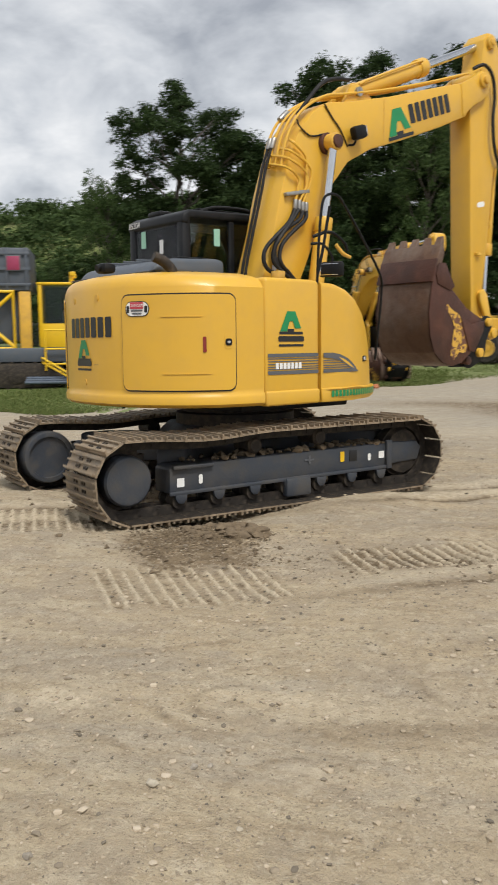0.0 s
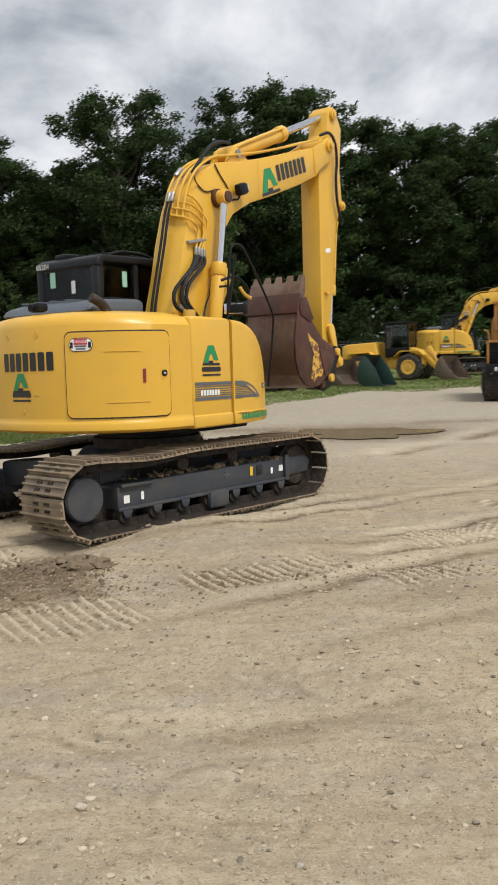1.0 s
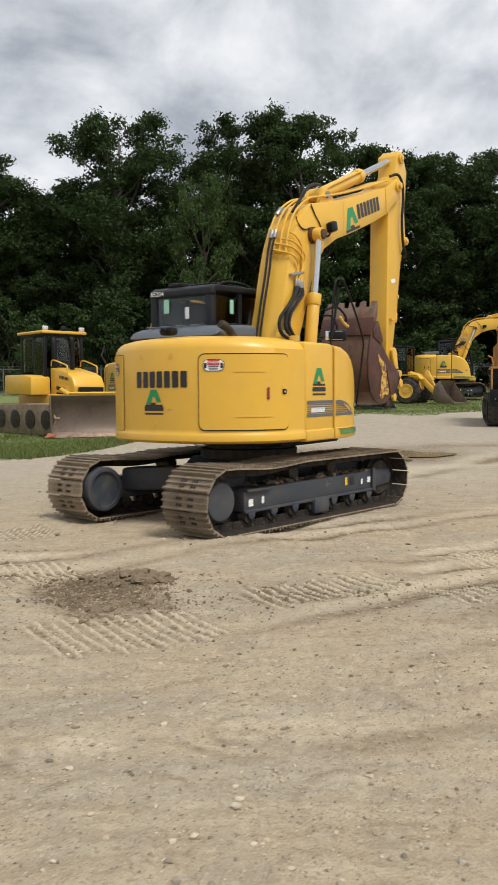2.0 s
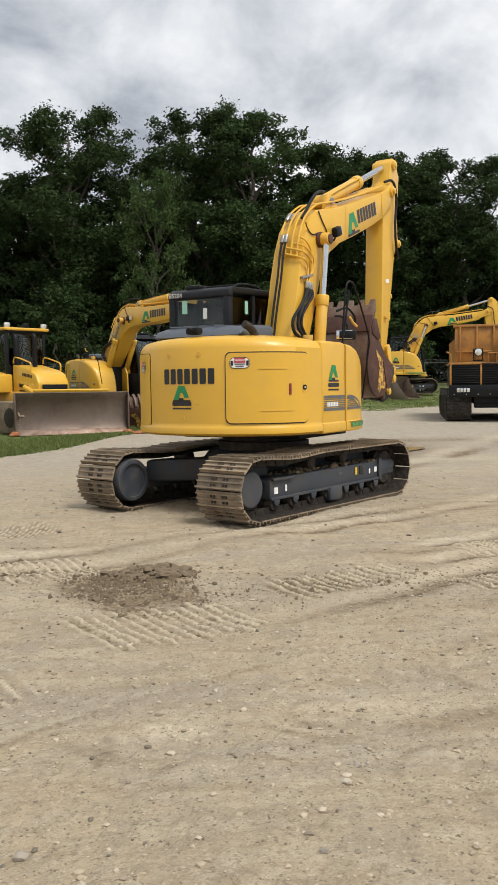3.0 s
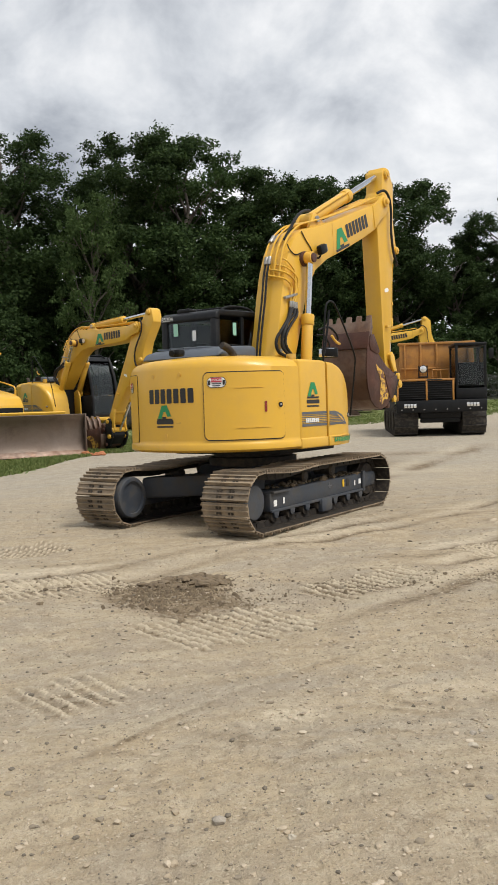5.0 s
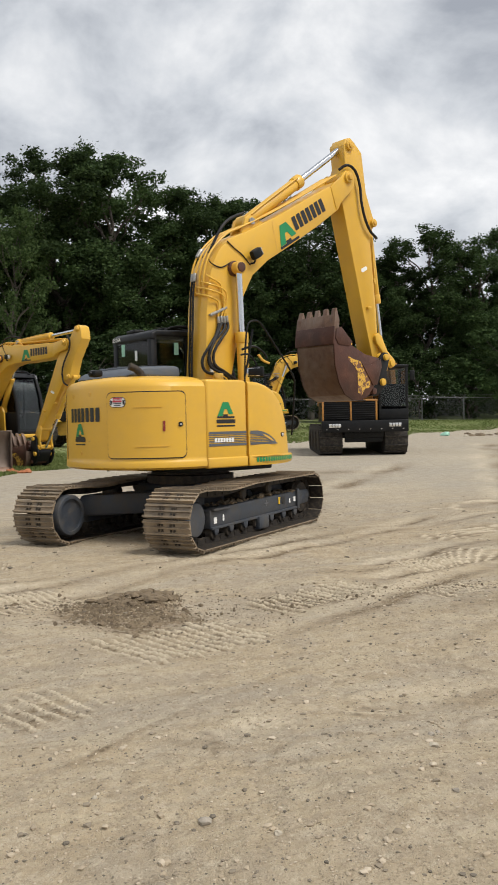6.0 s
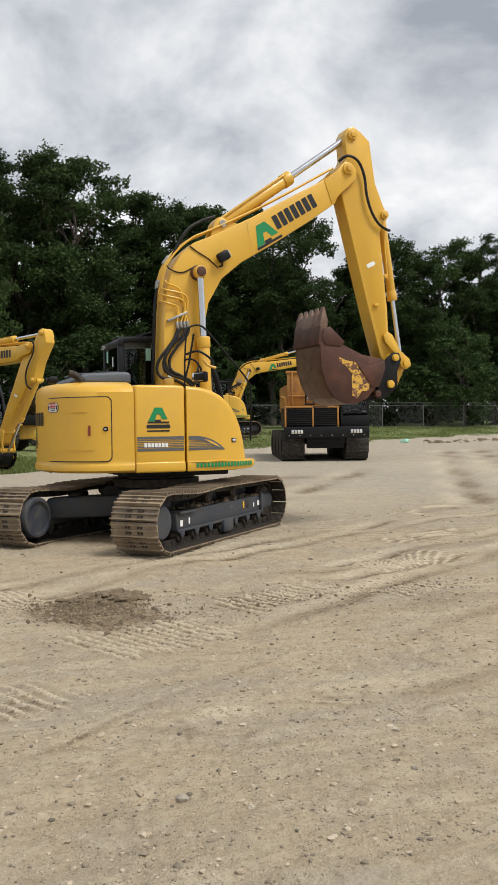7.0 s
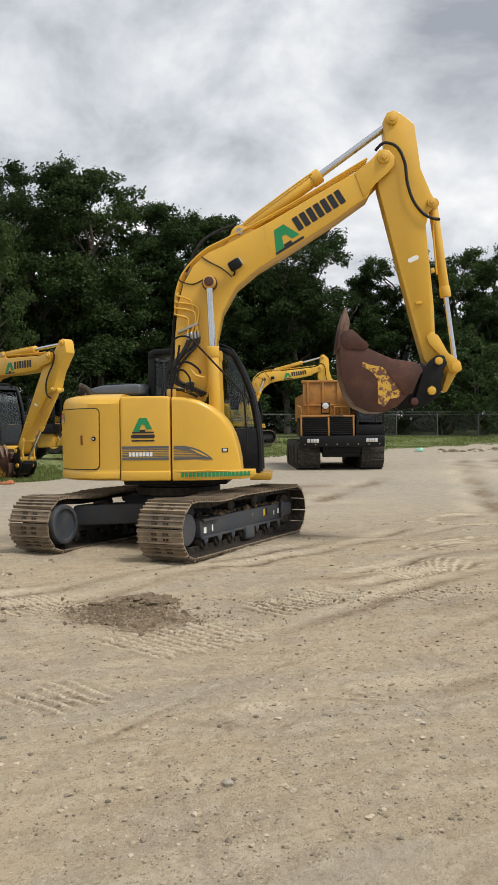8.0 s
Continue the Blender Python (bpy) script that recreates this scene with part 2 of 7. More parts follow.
def soil_material():
    """Bare yard soil: tan fines, grey crushed stone, damp dark clay and painted shade between cleat ridges, by the
    sheet's own soil attributes and noise.
    """
    m = bpy.data.materials.new("yard_soil")
    m.use_nodes = True
    nt = m.node_tree
    L = nt.links
    b = nt.nodes["Principled BSDF"]
    tc = nt.nodes.new("ShaderNodeTexCoord")

    def tex(scale, detail, lo, hi, rough=0.6, stretch=None):
        n = nt.nodes.new("ShaderNodeTexNoise")
        n.inputs["Scale"].default_value, n.inputs["Detail"].default_value, n.inputs["Roughness"].default_value = scale, detail, rough
        if stretch:
            mp = nt.nodes.new("ShaderNodeMapping")
            mp.inputs["Rotation"].default_value = (0, 0, radians(stretch[0]))
            mp.inputs["Scale"].default_value = (1, stretch[1], 1)
            L.new(tc.outputs["Object"], mp.inputs["Vector"])
            L.new(mp.outputs[0], n.inputs["Vector"])
        else:
            L.new(tc.outputs["Object"], n.inputs["Vector"])
        r = nt.nodes.new("ShaderNodeMapRange")
        r.inputs["From Min"].default_value, r.inputs["From Max"].default_value = lo, hi
        L.new(n.outputs["Fac"], r.inputs["Value"])
        return r.outputs["Result"]

    def mix(fac, a, c, amt=1.0):
        k = nt.nodes.new("ShaderNodeMath")
        k.operation = "MULTIPLY"
        L.new(fac, k.inputs[0])
        k.inputs[1].default_value = amt
        x = nt.nodes.new("ShaderNodeMixRGB")
        L.new(k.outputs[0], x.inputs["Fac"])
        for s, v in (("Color1", a), ("Color2", c)):
            if isinstance(v, tuple):
                x.inputs[s].default_value = (*v, 1)
            else:
                L.new(v, x.inputs[s])
        return x.outputs["Color"]

    col = mix(tex(0.55, 6, 0.38, 0.62), (0.475, 0.382, 0.255), (0.432, 0.353, 0.245))
    col = mix(tex(0.42, 6, 0.50, 0.58, 0.7, stretch=(-38, 2.4)), col, (0.390, 0.343, 0.273), 0.68)
    col = mix(tex(1.0, 7, 0.52, 0.59, 0.6, stretch=(-31, 3.6)), col, (0.515, 0.437, 0.308), 0.5)
    col = mix(tex(1.5, 7, 0.54, 0.59, 0.62, stretch=(-30, 4.2)), col, (0.334, 0.260, 0.167), 0.42)
    col = mix(tex(2.6, 6, 0.55, 0.60, 0.62, stretch=(-34, 5.5)), col, (0.299, 0.233, 0.154), 0.4)
    col = mix(tex(1.9, 8, 0.50, 0.60, 0.75), col, (0.359, 0.300, 0.226), 0.58)
    col = mix(tex(4.5, 8, 0.50, 0.62, 0.75), col, (0.352, 0.286, 0.202), 0.50)
    col = mix(tex(8.0, 7, 0.52, 0.62, 0.75), col, (0.541, 0.462, 0.343), 0.6)
    col = mix(tex(24.0, 6, 0.55, 0.62, 0.75), col, (0.264, 0.207, 0.141), 0.60)
    col = mix(tex(38.0, 5, 0.58, 0.64, 0.75), col, (0.581, 0.508, 0.389), 0.45)
    col = mix(tex(55.0, 4, 0.59, 0.64, 0.7), col, (0.176, 0.136, 0.097), 0.55)
    col = mix(tex(85.0, 3, 0.58, 0.65, 0.7), col, (0.568, 0.495, 0.376), 0.4)
    col = mix(tex(170.0, 2, 0.55, 0.66, 0.6), col, (0.246, 0.198, 0.141), 0.3)
    stony = nt.nodes.new("ShaderNodeAttribute")
    stony.attribute_name = "stony"
    col = mix(stony.outputs["Fac"], col, mix(tex(5.0, 7, 0.42, 0.60, 0.75, stretch=(-34, 2.0)), (0.43, 0.395, 0.335), (0.30, 0.270, 0.222)), 0.55)
    clay_shade_attr = nt.nodes.new("ShaderNodeAttribute")
    clay_shade_attr.attribute_name = "clay_shade"
    def broken(out):
        """An attribute eaten away by noise, so that its edge is ragged."""
        k = nt.nodes.new("ShaderNodeMath")
        k.operation, k.use_clamp = "MULTIPLY", True
        L.new(out, k.inputs[0])
        r = nt.nodes.new("ShaderNodeMapRange")
        r.inputs["To Min"].default_value, r.inputs["To Max"].default_value = 0.30, 2.1
        L.new(tex(16.0, 7, 0.36, 0.66, 0.75), r.inputs["Value"])
        L.new(r.outputs["Result"], k.inputs[1])
        return k.outputs[0]

    # this dark colour is clay, and painted shade between the cleat ridges
    col = mix(broken(clay_shade_attr.outputs["Fac"]), col, mix(tex(9.0, 5, 0.4, 0.65), (0.150, 0.110, 0.068), (0.27, 0.205, 0.13)), 1.0)
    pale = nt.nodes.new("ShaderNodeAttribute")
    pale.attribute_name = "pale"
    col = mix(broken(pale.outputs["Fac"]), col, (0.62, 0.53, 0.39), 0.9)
    L.new(col, b.inputs["Base Color"])
    b.inputs["Roughness"].default_value = 0.93
    b.inputs["Specular IOR Level"].default_value = 0.25
    add = nt.nodes.new("ShaderNodeMath")
    add.operation = "ADD"
    L.new(tex(26.0, 6, 0.3, 0.7, 0.7), add.inputs[0])
    L.new(tex(70.0, 4, 0.4, 0.7, 0.7), add.inputs[1])
    bp = nt.nodes.new("ShaderNodeBump")
    bp.inputs["Strength"].default_value, bp.inputs["Distance"].default_value = 0.6, 0.018
    L.new(add.outputs[0], bp.inputs["Height"])
    L.new(bp.outputs["Normal"], b.inputs["Normal"])
    return m


SOIL = soil_material()
TURF = material("rough_turf_soil", (0.115, 0.160, 0.038), 0.95, tint=(0.18, 0.19, 0.070), scale=1.6, amount=0.8, second=(0.25, 0.21, 0.13), second_scale=0.35,
                second_amount=0.35, bump=0.5, bump_scale=14)
def gravel_material():
    m = bpy.data.materials.new("mixed_gravel")
    m.use_nodes = True
    nt = m.node_tree
    b = nt.nodes["Principled BSDF"]
    b.inputs["Roughness"].default_value = 0.88
    geo = nt.nodes.new("ShaderNodeNewGeometry")
    r = nt.nodes.new("ShaderNodeValToRGB")
    e = r.color_ramp.elements
    e[0].position, e[0].color = 0.0, (0.13, 0.11, 0.085, 1)
    e[1].position, e[1].color = 1.0, (0.50, 0.42, 0.32, 1)
    k = e.new(0.55)
    k.color = (0.37, 0.30, 0.21, 1)
    nt.links.new(geo.outputs["Random Per Island"], r.inputs["Fac"])
    nt.links.new(r.outputs["Color"], b.inputs["Base Color"])
    return m


GRAVEL = gravel_material()
STONE = material("crushed_stone", (0.33, 0.29, 0.235), 0.85, tint=(0.17, 0.145, 0.115), scale=20, amount=0.7, bump=0.3, bump_scale=60, per_piece=0.3)
CLOD = material("damp_clay_clod", (0.170, 0.126, 0.078), 0.9, tint=(0.09, 0.065, 0.042), scale=20, amount=0.7, bump=0.4, bump_scale=50)
PALE_STONE = material("pale_limestone", (0.44, 0.385, 0.30), 0.85, tint=(0.30, 0.26, 0.20), scale=18, amount=0.6, bump=0.3)


def water_material():
    m = bpy.data.materials.new("muddy_water")
    m.use_nodes = True
    b = m.node_tree.nodes["Principled BSDF"]
    b.inputs["Base Color"].default_value = (0.27, 0.205, 0.13, 1)
    b.inputs["Roughness"].default_value = 0.14
    return m


WATER = water_material()


# ---- mesh helpers ----
def smooth_mesh(bm, name, angle=35):
    me = bpy.data.meshes.new(name)
    bmesh.ops.recalc_face_normals(bm, faces=bm.faces)
    for f in bm.faces:
        f.smooth = True
    lim = radians(angle)
    for e in bm.edges:
        if len(e.link_faces) == 2:
            e.smooth = e.calc_face_angle(0) < lim
    bm.to_mesh(me)
    bm.free()
    return me


def part(name, bm, mat, parent=None, label="", m=None):
    mats = mat if isinstance(mat, (list, tuple)) else [mat]
    me = smooth_mesh(bm, name)
    for x in mats:
        me.materials.append(x)
    ob = new(name, me)
    if parent is not None:
        ob.parent = parent
    if m is not None:
        ob.matrix_basis = m
    if label:
        tagged(ob, label)
    return ob


def thing(name, label, category, m=None, group="", kind=""):
    ob = new(name)
    ob.empty_display_size = 0.3
    if m is not None:
        ob.matrix_basis = m
    return tagged(ob, label, category, group, kind)


def soften(bm, width, segments=2, angle=30):
    if width <= 0:
        return bm
    es = [e for e in bm.edges if len(e.link_faces) == 2 and e.calc_face_angle(0) > radians(angle)]
    bmesh.ops.bevel(bm, geom=es, offset=width, segments=segments, affect="EDGES", profile=0.5, clamp_overlap=True)
    return bm


def box(sx, sy, sz, at=(0, 0, 0), bevel=0.01, rot=None, segments=2):
    bm = bmesh.new()
    bmesh.ops.create_cube(bm, size=1.0)
    bmesh.ops.scale(bm, vec=(sx, sy, sz), verts=bm.verts)
    soften(bm, bevel, segments)
    if rot:
        bm.transform(pose(0, 0, 0, *rot))
    bmesh.ops.translate(bm, vec=at, verts=bm.verts)
    return bm


def prism(profile, y0, y1, bevel=0.01, segments=2, angle=30, axis="y"):
    """A side profile of (x, z) drawn out from y0 to y1 (or, for axis z, an (x, y) plan drawn out from z0 to z1)."""
    bm = bmesh.new()
    if axis == "y":
        vs = [bm.verts.new((x, y0, z)) for x, z in profile]
    elif axis == "x":
        vs = [bm.verts.new((y0, x, z)) for x, z in profile]
    else:
        vs = [bm.verts.new((x, y, y0)) for x, y in profile]
    f = bm.faces.new(vs)
    r = bmesh.ops.extrude_face_region(bm, geom=[f])
    step = {"y": (0, y1 - y0, 0), "x": (y1 - y0, 0, 0), "z": (0, 0, y1 - y0)}[axis]
    bmesh.ops.translate(bm, vec=step, verts=[v for v in r["geom"] if isinstance(v, bmesh.types.BMVert)])
    bmesh.ops.recalc_face_normals(bm, faces=bm.faces)
    return soften(bm, bevel, segments, angle)


def rod(p, q, r, r2=None, segments=20, bevel=0.0):
    bm = bmesh.new()
    p, q = Vector(p), Vector(q)
    d = q - p
    bmesh.ops.create_cone(bm, cap_ends=True, segments=segments, radius1=r, radius2=r if r2 is None else r2, depth=d.length)
    if bevel:
        soften(bm, bevel, 2, 50)
    bm.transform(Matrix.Translation((p + q) / 2) @ d.to_track_quat("Z", "Y").to_matrix().to_4x4())
    return bm


def lathe(profile, segments=32):
    """(radius, along y) turned round the y axis."""
    bm = bmesh.new()
    rings = []
    for r, y in profile:
        rings.append([bm.verts.new((r * math.cos(2 * math.pi * i / segments), y, r * math.sin(2 * math.pi * i / segments))) for i in range(segments)])
    for a, b in zip(rings, rings[1:]):
        for i in range(segments):
            bm.faces.new((a[i], a[(i + 1) % segments], b[(i + 1) % segments], b[i]))
    bm.faces.new(rings[0])
    bm.faces.new(rings[-1])
    return bm


def tube(points, r, segments=8, per=6):
    """A round tube along a smooth line through the points."""
    pts = [Vector(p) for p in points]
    line = []
    for i in range(len(pts) - 1):
        p0, p1, p2, p3 = pts[max(i - 1, 0)], pts[i], pts[i + 1], pts[min(i + 2, len(pts) - 1)]
        for k in range(per):
            t = k / per
            line.append(0.5 * ((2 * p1) + (p2 - p0) * t + (2 * p0 - 5 * p1 + 4 * p2 - p3) * t * t + (3 * p1 - p0 - 3 * p2 + p3) * t ** 3))
    line.append(pts[-1])
    bm = bmesh.new()
    rings = []
    ref = None
    for i, p in enumerate(line):
        d = (line[min(i + 1, len(line) - 1)] - line[max(i - 1, 0)]).normalized()
        if ref is None:
            ref = d.orthogonal()
        ref = (ref - d * ref.dot(d)).normalized()
        side = d.cross(ref)
        rings.append([bm.verts.new(p + (ref * math.cos(2 * math.pi * k / segments) + side * math.sin(2 * math.pi * k / segments)) * r) for k in range(segments)])
    for a, b in zip(rings, rings[1:]):
        for k in range(segments):
            bm.faces.new((a[k], a[(k + 1) % segments], b[(k + 1) % segments], b[k]))
    bm.faces.new(rings[0])
    bm.faces.new(rings[-1])
    return bm


def polyline_tube(points, r, segments=8):
    return tube(points, r, segments, per=1)


def joined(*bms):
    out = bmesh.new()
    for b in bms:
        me = bpy.data.meshes.new("t")
        b.to_mesh(me)
        b.free()
        out.from_mesh(me)
        bpy.data.meshes.remove(me)
    return out


def shapes(polys, place, lift=0.004):
    """Flat signs laid on a surface: polygons in (u, v), put in the world by place(u, v, lift)."""
    bm = bmesh.new()
    for poly in polys:
        bm.faces.new([bm.verts.new(place(u, v, lift)) for u, v in poly])
    return bm


def rounded(u0, v0, u1, v1, r=0.25):
    c = min(u1 - u0, v1 - v0) * r
    out = []
    for cx, cy, a0 in ((u1 - c, v1 - c, 0), (u0 + c, v1 - c, 90), (u0 + c, v0 + c, 180), (u1 - c, v0 + c, 270)):
        for k in range(4):
            a = radians(a0 + 30 * k)
            out.append((cx + c * math.cos(a), cy + c * math.sin(a)))
    return out


def word_blocks(u, v, length, high, count, r=0.3):
    """Plain blocks in place of a maker's wordmark."""
    step = length / count
    return [rounded(u + step * (i + 0.09), v, u + step * (i + 0.85), v + high, r) for i in range(count)]


def lettering(text, size, place, lift=0.005):
    """Words in the built-in font as thin faces, put on a surface by place(u, v, lift); centred."""
    cu = bpy.data.curves.new("words", "FONT")
    cu.body, cu.size, cu.align_x, cu.align_y = text, size, "CENTER", "CENTER"
    ob = bpy.data.objects.new("words", cu)
    me = bpy.data.meshes.new_from_object(ob)
    bm = bmesh.new()
    bm.from_mesh(me)
    for v in bm.verts:
        v.co = place(v.co.x, v.co.y, lift)
    bpy.data.objects.remove(ob)
    bpy.data.curves.remove(cu)
    bpy.data.meshes.remove(me)
    return bm


def lumpy(radius, seed, flat=0.7, detail=1):
    bm = bmesh.new()
    bmesh.ops.create_icosphere(bm, subdivisions=detail, radius=1.0)
    for v in bm.verts:
        n = noise.noise(v.co * 1.3 + Vector((seed * 7.1, seed * 3.3, 0)))
        v.co = v.co * radius * (1 + 0.55 * n)
        v.co.z *= flat
    return bm


# ---- ground ----
def rise(y):
    """The yard climbs gently away from the camera."""
    d = np.maximum(y - 13.0, 0.0)
    d = np.minimum(d, 75.0)
    bank = np.clip((y - 44.0) / 10.0, 0.0, 1.0)
    return 0.35 * bank * bank * (3 - 2 * bank) + 0.020 * d + 0.00011 * d * d - 0.02 * np.minimum(d, 4.0) * np.maximum(1 - d / 8.0, 0.0)


def ground_z(x, y):
    return float(rise(np.float64(y)))


def grass_edge(x):
    return np.interp(x, [-60, -10, -8.3, -5.2, -3.6, -2.2, -0.5, 1.0, 3.0, 5.0, 7.6, 10.4, 21.0, 28.0, 60.0], [14.0, 16.0, 16.5, 17.8, 20.4, 23.5, 25.6, 27.5, 31.5, 34.0, 33.0, 36.5, 42.5, 45.5, 50.0])


def spread(dense0, dense1, step, far, grow):
    a = list(np.arange(dense0, dense1 + 1e-6, step))
    s, x = step, dense1
    while x < far:
        s *= grow
        x += s
        a.append(x)
    s, x, low = step, dense0, []
    while x > -far:
        s *= grow
        x -= s
        low.append(x)
    return np.array(low[::-1] + a)


# cleat prints: centre, heading of travel, how many, spacing, width, depth
PRINTS = [
    ((-1.50, 4.66), 33.0, 14, 0.088, 0.74, 0.015),
    ((-2.48, 3.62), 31.0, 7, 0.088, 0.55, 0.008),
    ((-2.85, 6.10), 29.0, 20, 0.088, 0.90, 0.010),
    ((-0.15, 5.70), 31.0, 15, 0.088, 0.56, 0.015),
    ((0.95, 5.45), 25.0, 9, 0.088, 0.50, 0.009),
    ((1.75, 6.9), 30.0, 17, 0.088, 0.62, 0.010),
    ((2.9, 8.5), 30.0, 19, 0.088, 0.62, 0.012),
    ((-3.4, 8.2), 31.0, 17, 0.088, 0.66, 0.010),
    ((4.8, 11.6), 32.0, 22, 0.088, 0.62, 0.013),
]
# ruts and small banks: from, to, width, height
RUTS = [
    ((-2.5, 2.72), (-0.85, 3.92), 0.032, 0.018), ((-1.95, 2.95), (-1.62, 2.66), 0.06, 0.016), ((-1.50, 3.05), (-1.36, 2.72), 0.06, 0.016),
    ((-4.2, 5.3), (2.6, 9.4), 0.11, -0.022), ((-4.0, 6.1), (3.4, 10.4), 0.12, -0.020), ((-0.9, 4.6), (4.6, 8.1), 0.12, -0.018),
    ((0.5, 6.2), (6.4, 8.6), 0.10, -0.022), ((0.7, 6.9), (7.2, 9.9), 0.10, -0.020), ((1.6, 8.9), (9.0, 12.0), 0.12, -0.02),
    ((6.0, 12.0), (17.0, 31.0), 0.25, -0.035), ((7.6, 12.0), (18.6, 31.0), 0.25, -0.035),
    ((2.0, 13.2), (8.5, 21.5), 0.25, -0.03), ((-0.6, 2.9), (0.6, 3.3), 0.08, 0.014), ((0.0, 3.9), (1.3, 4.6), 0.08, 0.012),
]
# scuffed arcs: centre, radius, from and to angle, width
SCUFFS = [((-2.02, 2.78), 0.27, -50, 75, 0.035), ((-1.60, 2.82), 0.22, -30, 95, 0.03), ((-0.78, 3.10), 0.15, 20, 330, 0.028), ((-0.80, 3.10), 0.28, 200, 340, 0.03), ((-2.35, 2.55), 0.20, -20, 120, 0.03),
          ((-1.25, 2.25), 0.35, 40, 150, 0.035), ((-0.35, 2.45), 0.25, 60, 220, 0.03), ((0.25, 3.55), 0.30, 150, 330, 0.035)]
PUDDLE = ((2.35, 17.4), 1.8, 1.7)


SURFACE = {}


def surface_z(x, y):
    """The height of the uneven ground sheet at a place."""
    xs, ys, z = SURFACE["xs"], SURFACE["ys"], SURFACE["z"]
    i = int(np.clip(np.searchsorted(xs, x) - 1, 0, len(xs) - 2))
    j = int(np.clip(np.searchsorted(ys, y) - 1, 0, len(ys) - 2))
    f, g = (x - xs[i]) / (xs[i + 1] - xs[i]), (y - ys[j]) / (ys[j + 1] - ys[j])
    return float((z[j, i] * (1 - f) + z[j, i + 1] * f) * (1 - g) + (z[j + 1, i] * (1 - f) + z[j + 1, i + 1] * f) * g)


def build_ground():
    xs = spread(-3.3, 1.3, 0.0165, 900.0, 1.05)
    ys = spread(2.3, 7.0, 0.0165, 1200.0, 1.047)
    X, Y = np.meshgrid(xs, ys)
    Z = rise(Y)
    clay_shade = np.zeros_like(X)
    pale = np.zeros_like(X)
    near = np.clip(1.4 - np.hypot(X + 0.7, Y - 6) / 14.0, 0.0, 1.0)
    # rolling unevenness
    rng = np.random.RandomState(4)
    for k in range(46):
        lam = 10 ** rng.uniform(-0.75, 0.85)
        a = rng.uniform(0, math.pi)
        Z += near * 0.0042 * lam ** 0.75 * np.sin((X * math.cos(a) + Y * math.sin(a)) * 2 * math.pi / lam + rng.uniform(0, 6.28)) * (0.5 + 0.5 * np.sin(X * rng.uniform(.3, 1.2) + Y * rng.uniform(.3, 1.2) + rng.uniform(0, 6)))
    lump = rng.normal(0, 1, X.shape)
    lump[1:-1, 1:-1] = (lump[1:-1, 1:-1] * 2 + lump[:-2, 1:-1] + lump[2:, 1:-1] + lump[1:-1, :-2] + lump[1:-1, 2:]) / 6
    Z += near * 0.0058 * lump
    # the wooded hill far off beyond the rig
    climb, side_in = np.clip((Y - 135.0) / 55.0, 0, 1), np.clip((-5.0 - X) / 40.0, 0, 1)
    Z += 31.0 * climb * climb * (3 - 2 * climb) * side_in
    hollow = np.exp(-np.clip((((X - PUDDLE[0][0]) / (PUDDLE[1] * 1.25)) ** 2 + ((Y - PUDDLE[0][1]) / (PUDDLE[2] * 1.25)) ** 2) ** 2, 0, 30))
    Z = Z * (1 - hollow) + (rise(Y) - 0.01) * hollow
    clay_shade += 0.5 * hollow
    for (cx, cy), turn, count, step, wide, deep in PRINTS:
        a = radians(turn)
        u = (X - cx) * math.cos(a) + (Y - cy) * math.sin(a)
        v = -(X - cx) * math.sin(a) + (Y - cy) * math.cos(a)
        v = v + 0.05 * np.sin(u * 3.0)
        inside = np.clip((count * step / 2 - np.abs(u)) / 0.12, 0, 1) * np.clip((wide / 2 - np.abs(v) + 0.05 * np.sin(u * 23)) / 0.06, 0, 1)
        patchy = 0.6 + 0.4 * np.clip(0.9 * np.sin(u * 3.1 + cx) + 0.7 * np.sin(v * 5.3 + cy) + 1.2 + 0.3 * lump, 0, 1)
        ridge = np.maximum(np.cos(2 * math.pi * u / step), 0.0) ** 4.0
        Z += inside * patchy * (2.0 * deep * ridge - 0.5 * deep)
        # pale crests; the shade beside each ridge is painted dark into the soil
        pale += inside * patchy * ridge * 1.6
        clay_shade += inside * patchy * (1 - ridge) * 0.85 * np.clip(0.6 + 0.5 * lump, 0, 1)
    for (x0, y0), (x1, y1), wide, high in RUTS:
        d = np.array([x1 - x0, y1 - y0])
        ln = np.hypot(*d)
        d = d / ln
        u = (X - x0) * d[0] + (Y - y0) * d[1]
        v = -(X - x0) * d[1] + (Y - y0) * d[0] + 0.25 * wide * np.sin(u * 2.1 + x0) + 0.15 * wide * np.sin(u * 6.7)
        w = np.clip(u / 0.3, 0, 1) * np.clip((ln - u) / 0.3, 0, 1) * (0.6 + 0.4 * np.sin(u * 1.7 + y0))
        Z += w * high * np.exp(-(v / wide) ** 2) - w * 0.45 * high * np.exp(-((np.abs(v) - 1.9 * wide) / (0.7 * wide)) ** 2)
        # each rut is darker along one side and paler beyond the other
        clay_shade += 1.3 * w * np.exp(-((v + 0.5 * wide) / (0.8 * wide)) ** 2)
        pale += 0.5 * w * np.exp(-((v - 1.4 * wide) / wide) ** 2)
    for (cx, cy), r, a0, a1, wide in SCUFFS:
        d, a = np.hypot(X - cx, Y - cy), np.degrees(np.arctan2(Y - cy, X - cx))
        a = (a - a0) % 360.0
        w = np.clip(a / 15.0, 0, 1) * np.clip((a1 - a0 - a) / 15.0, 0, 1) * (d < 3 * r)
        w = w * np.clip(0.55 + 0.45 * np.sin(9 * X + 4 * np.sin(7 * Y)) + 0.35 * lump, 0, 1)
        Z += w * 0.009 * np.exp(-((d - r) / wide) ** 2)
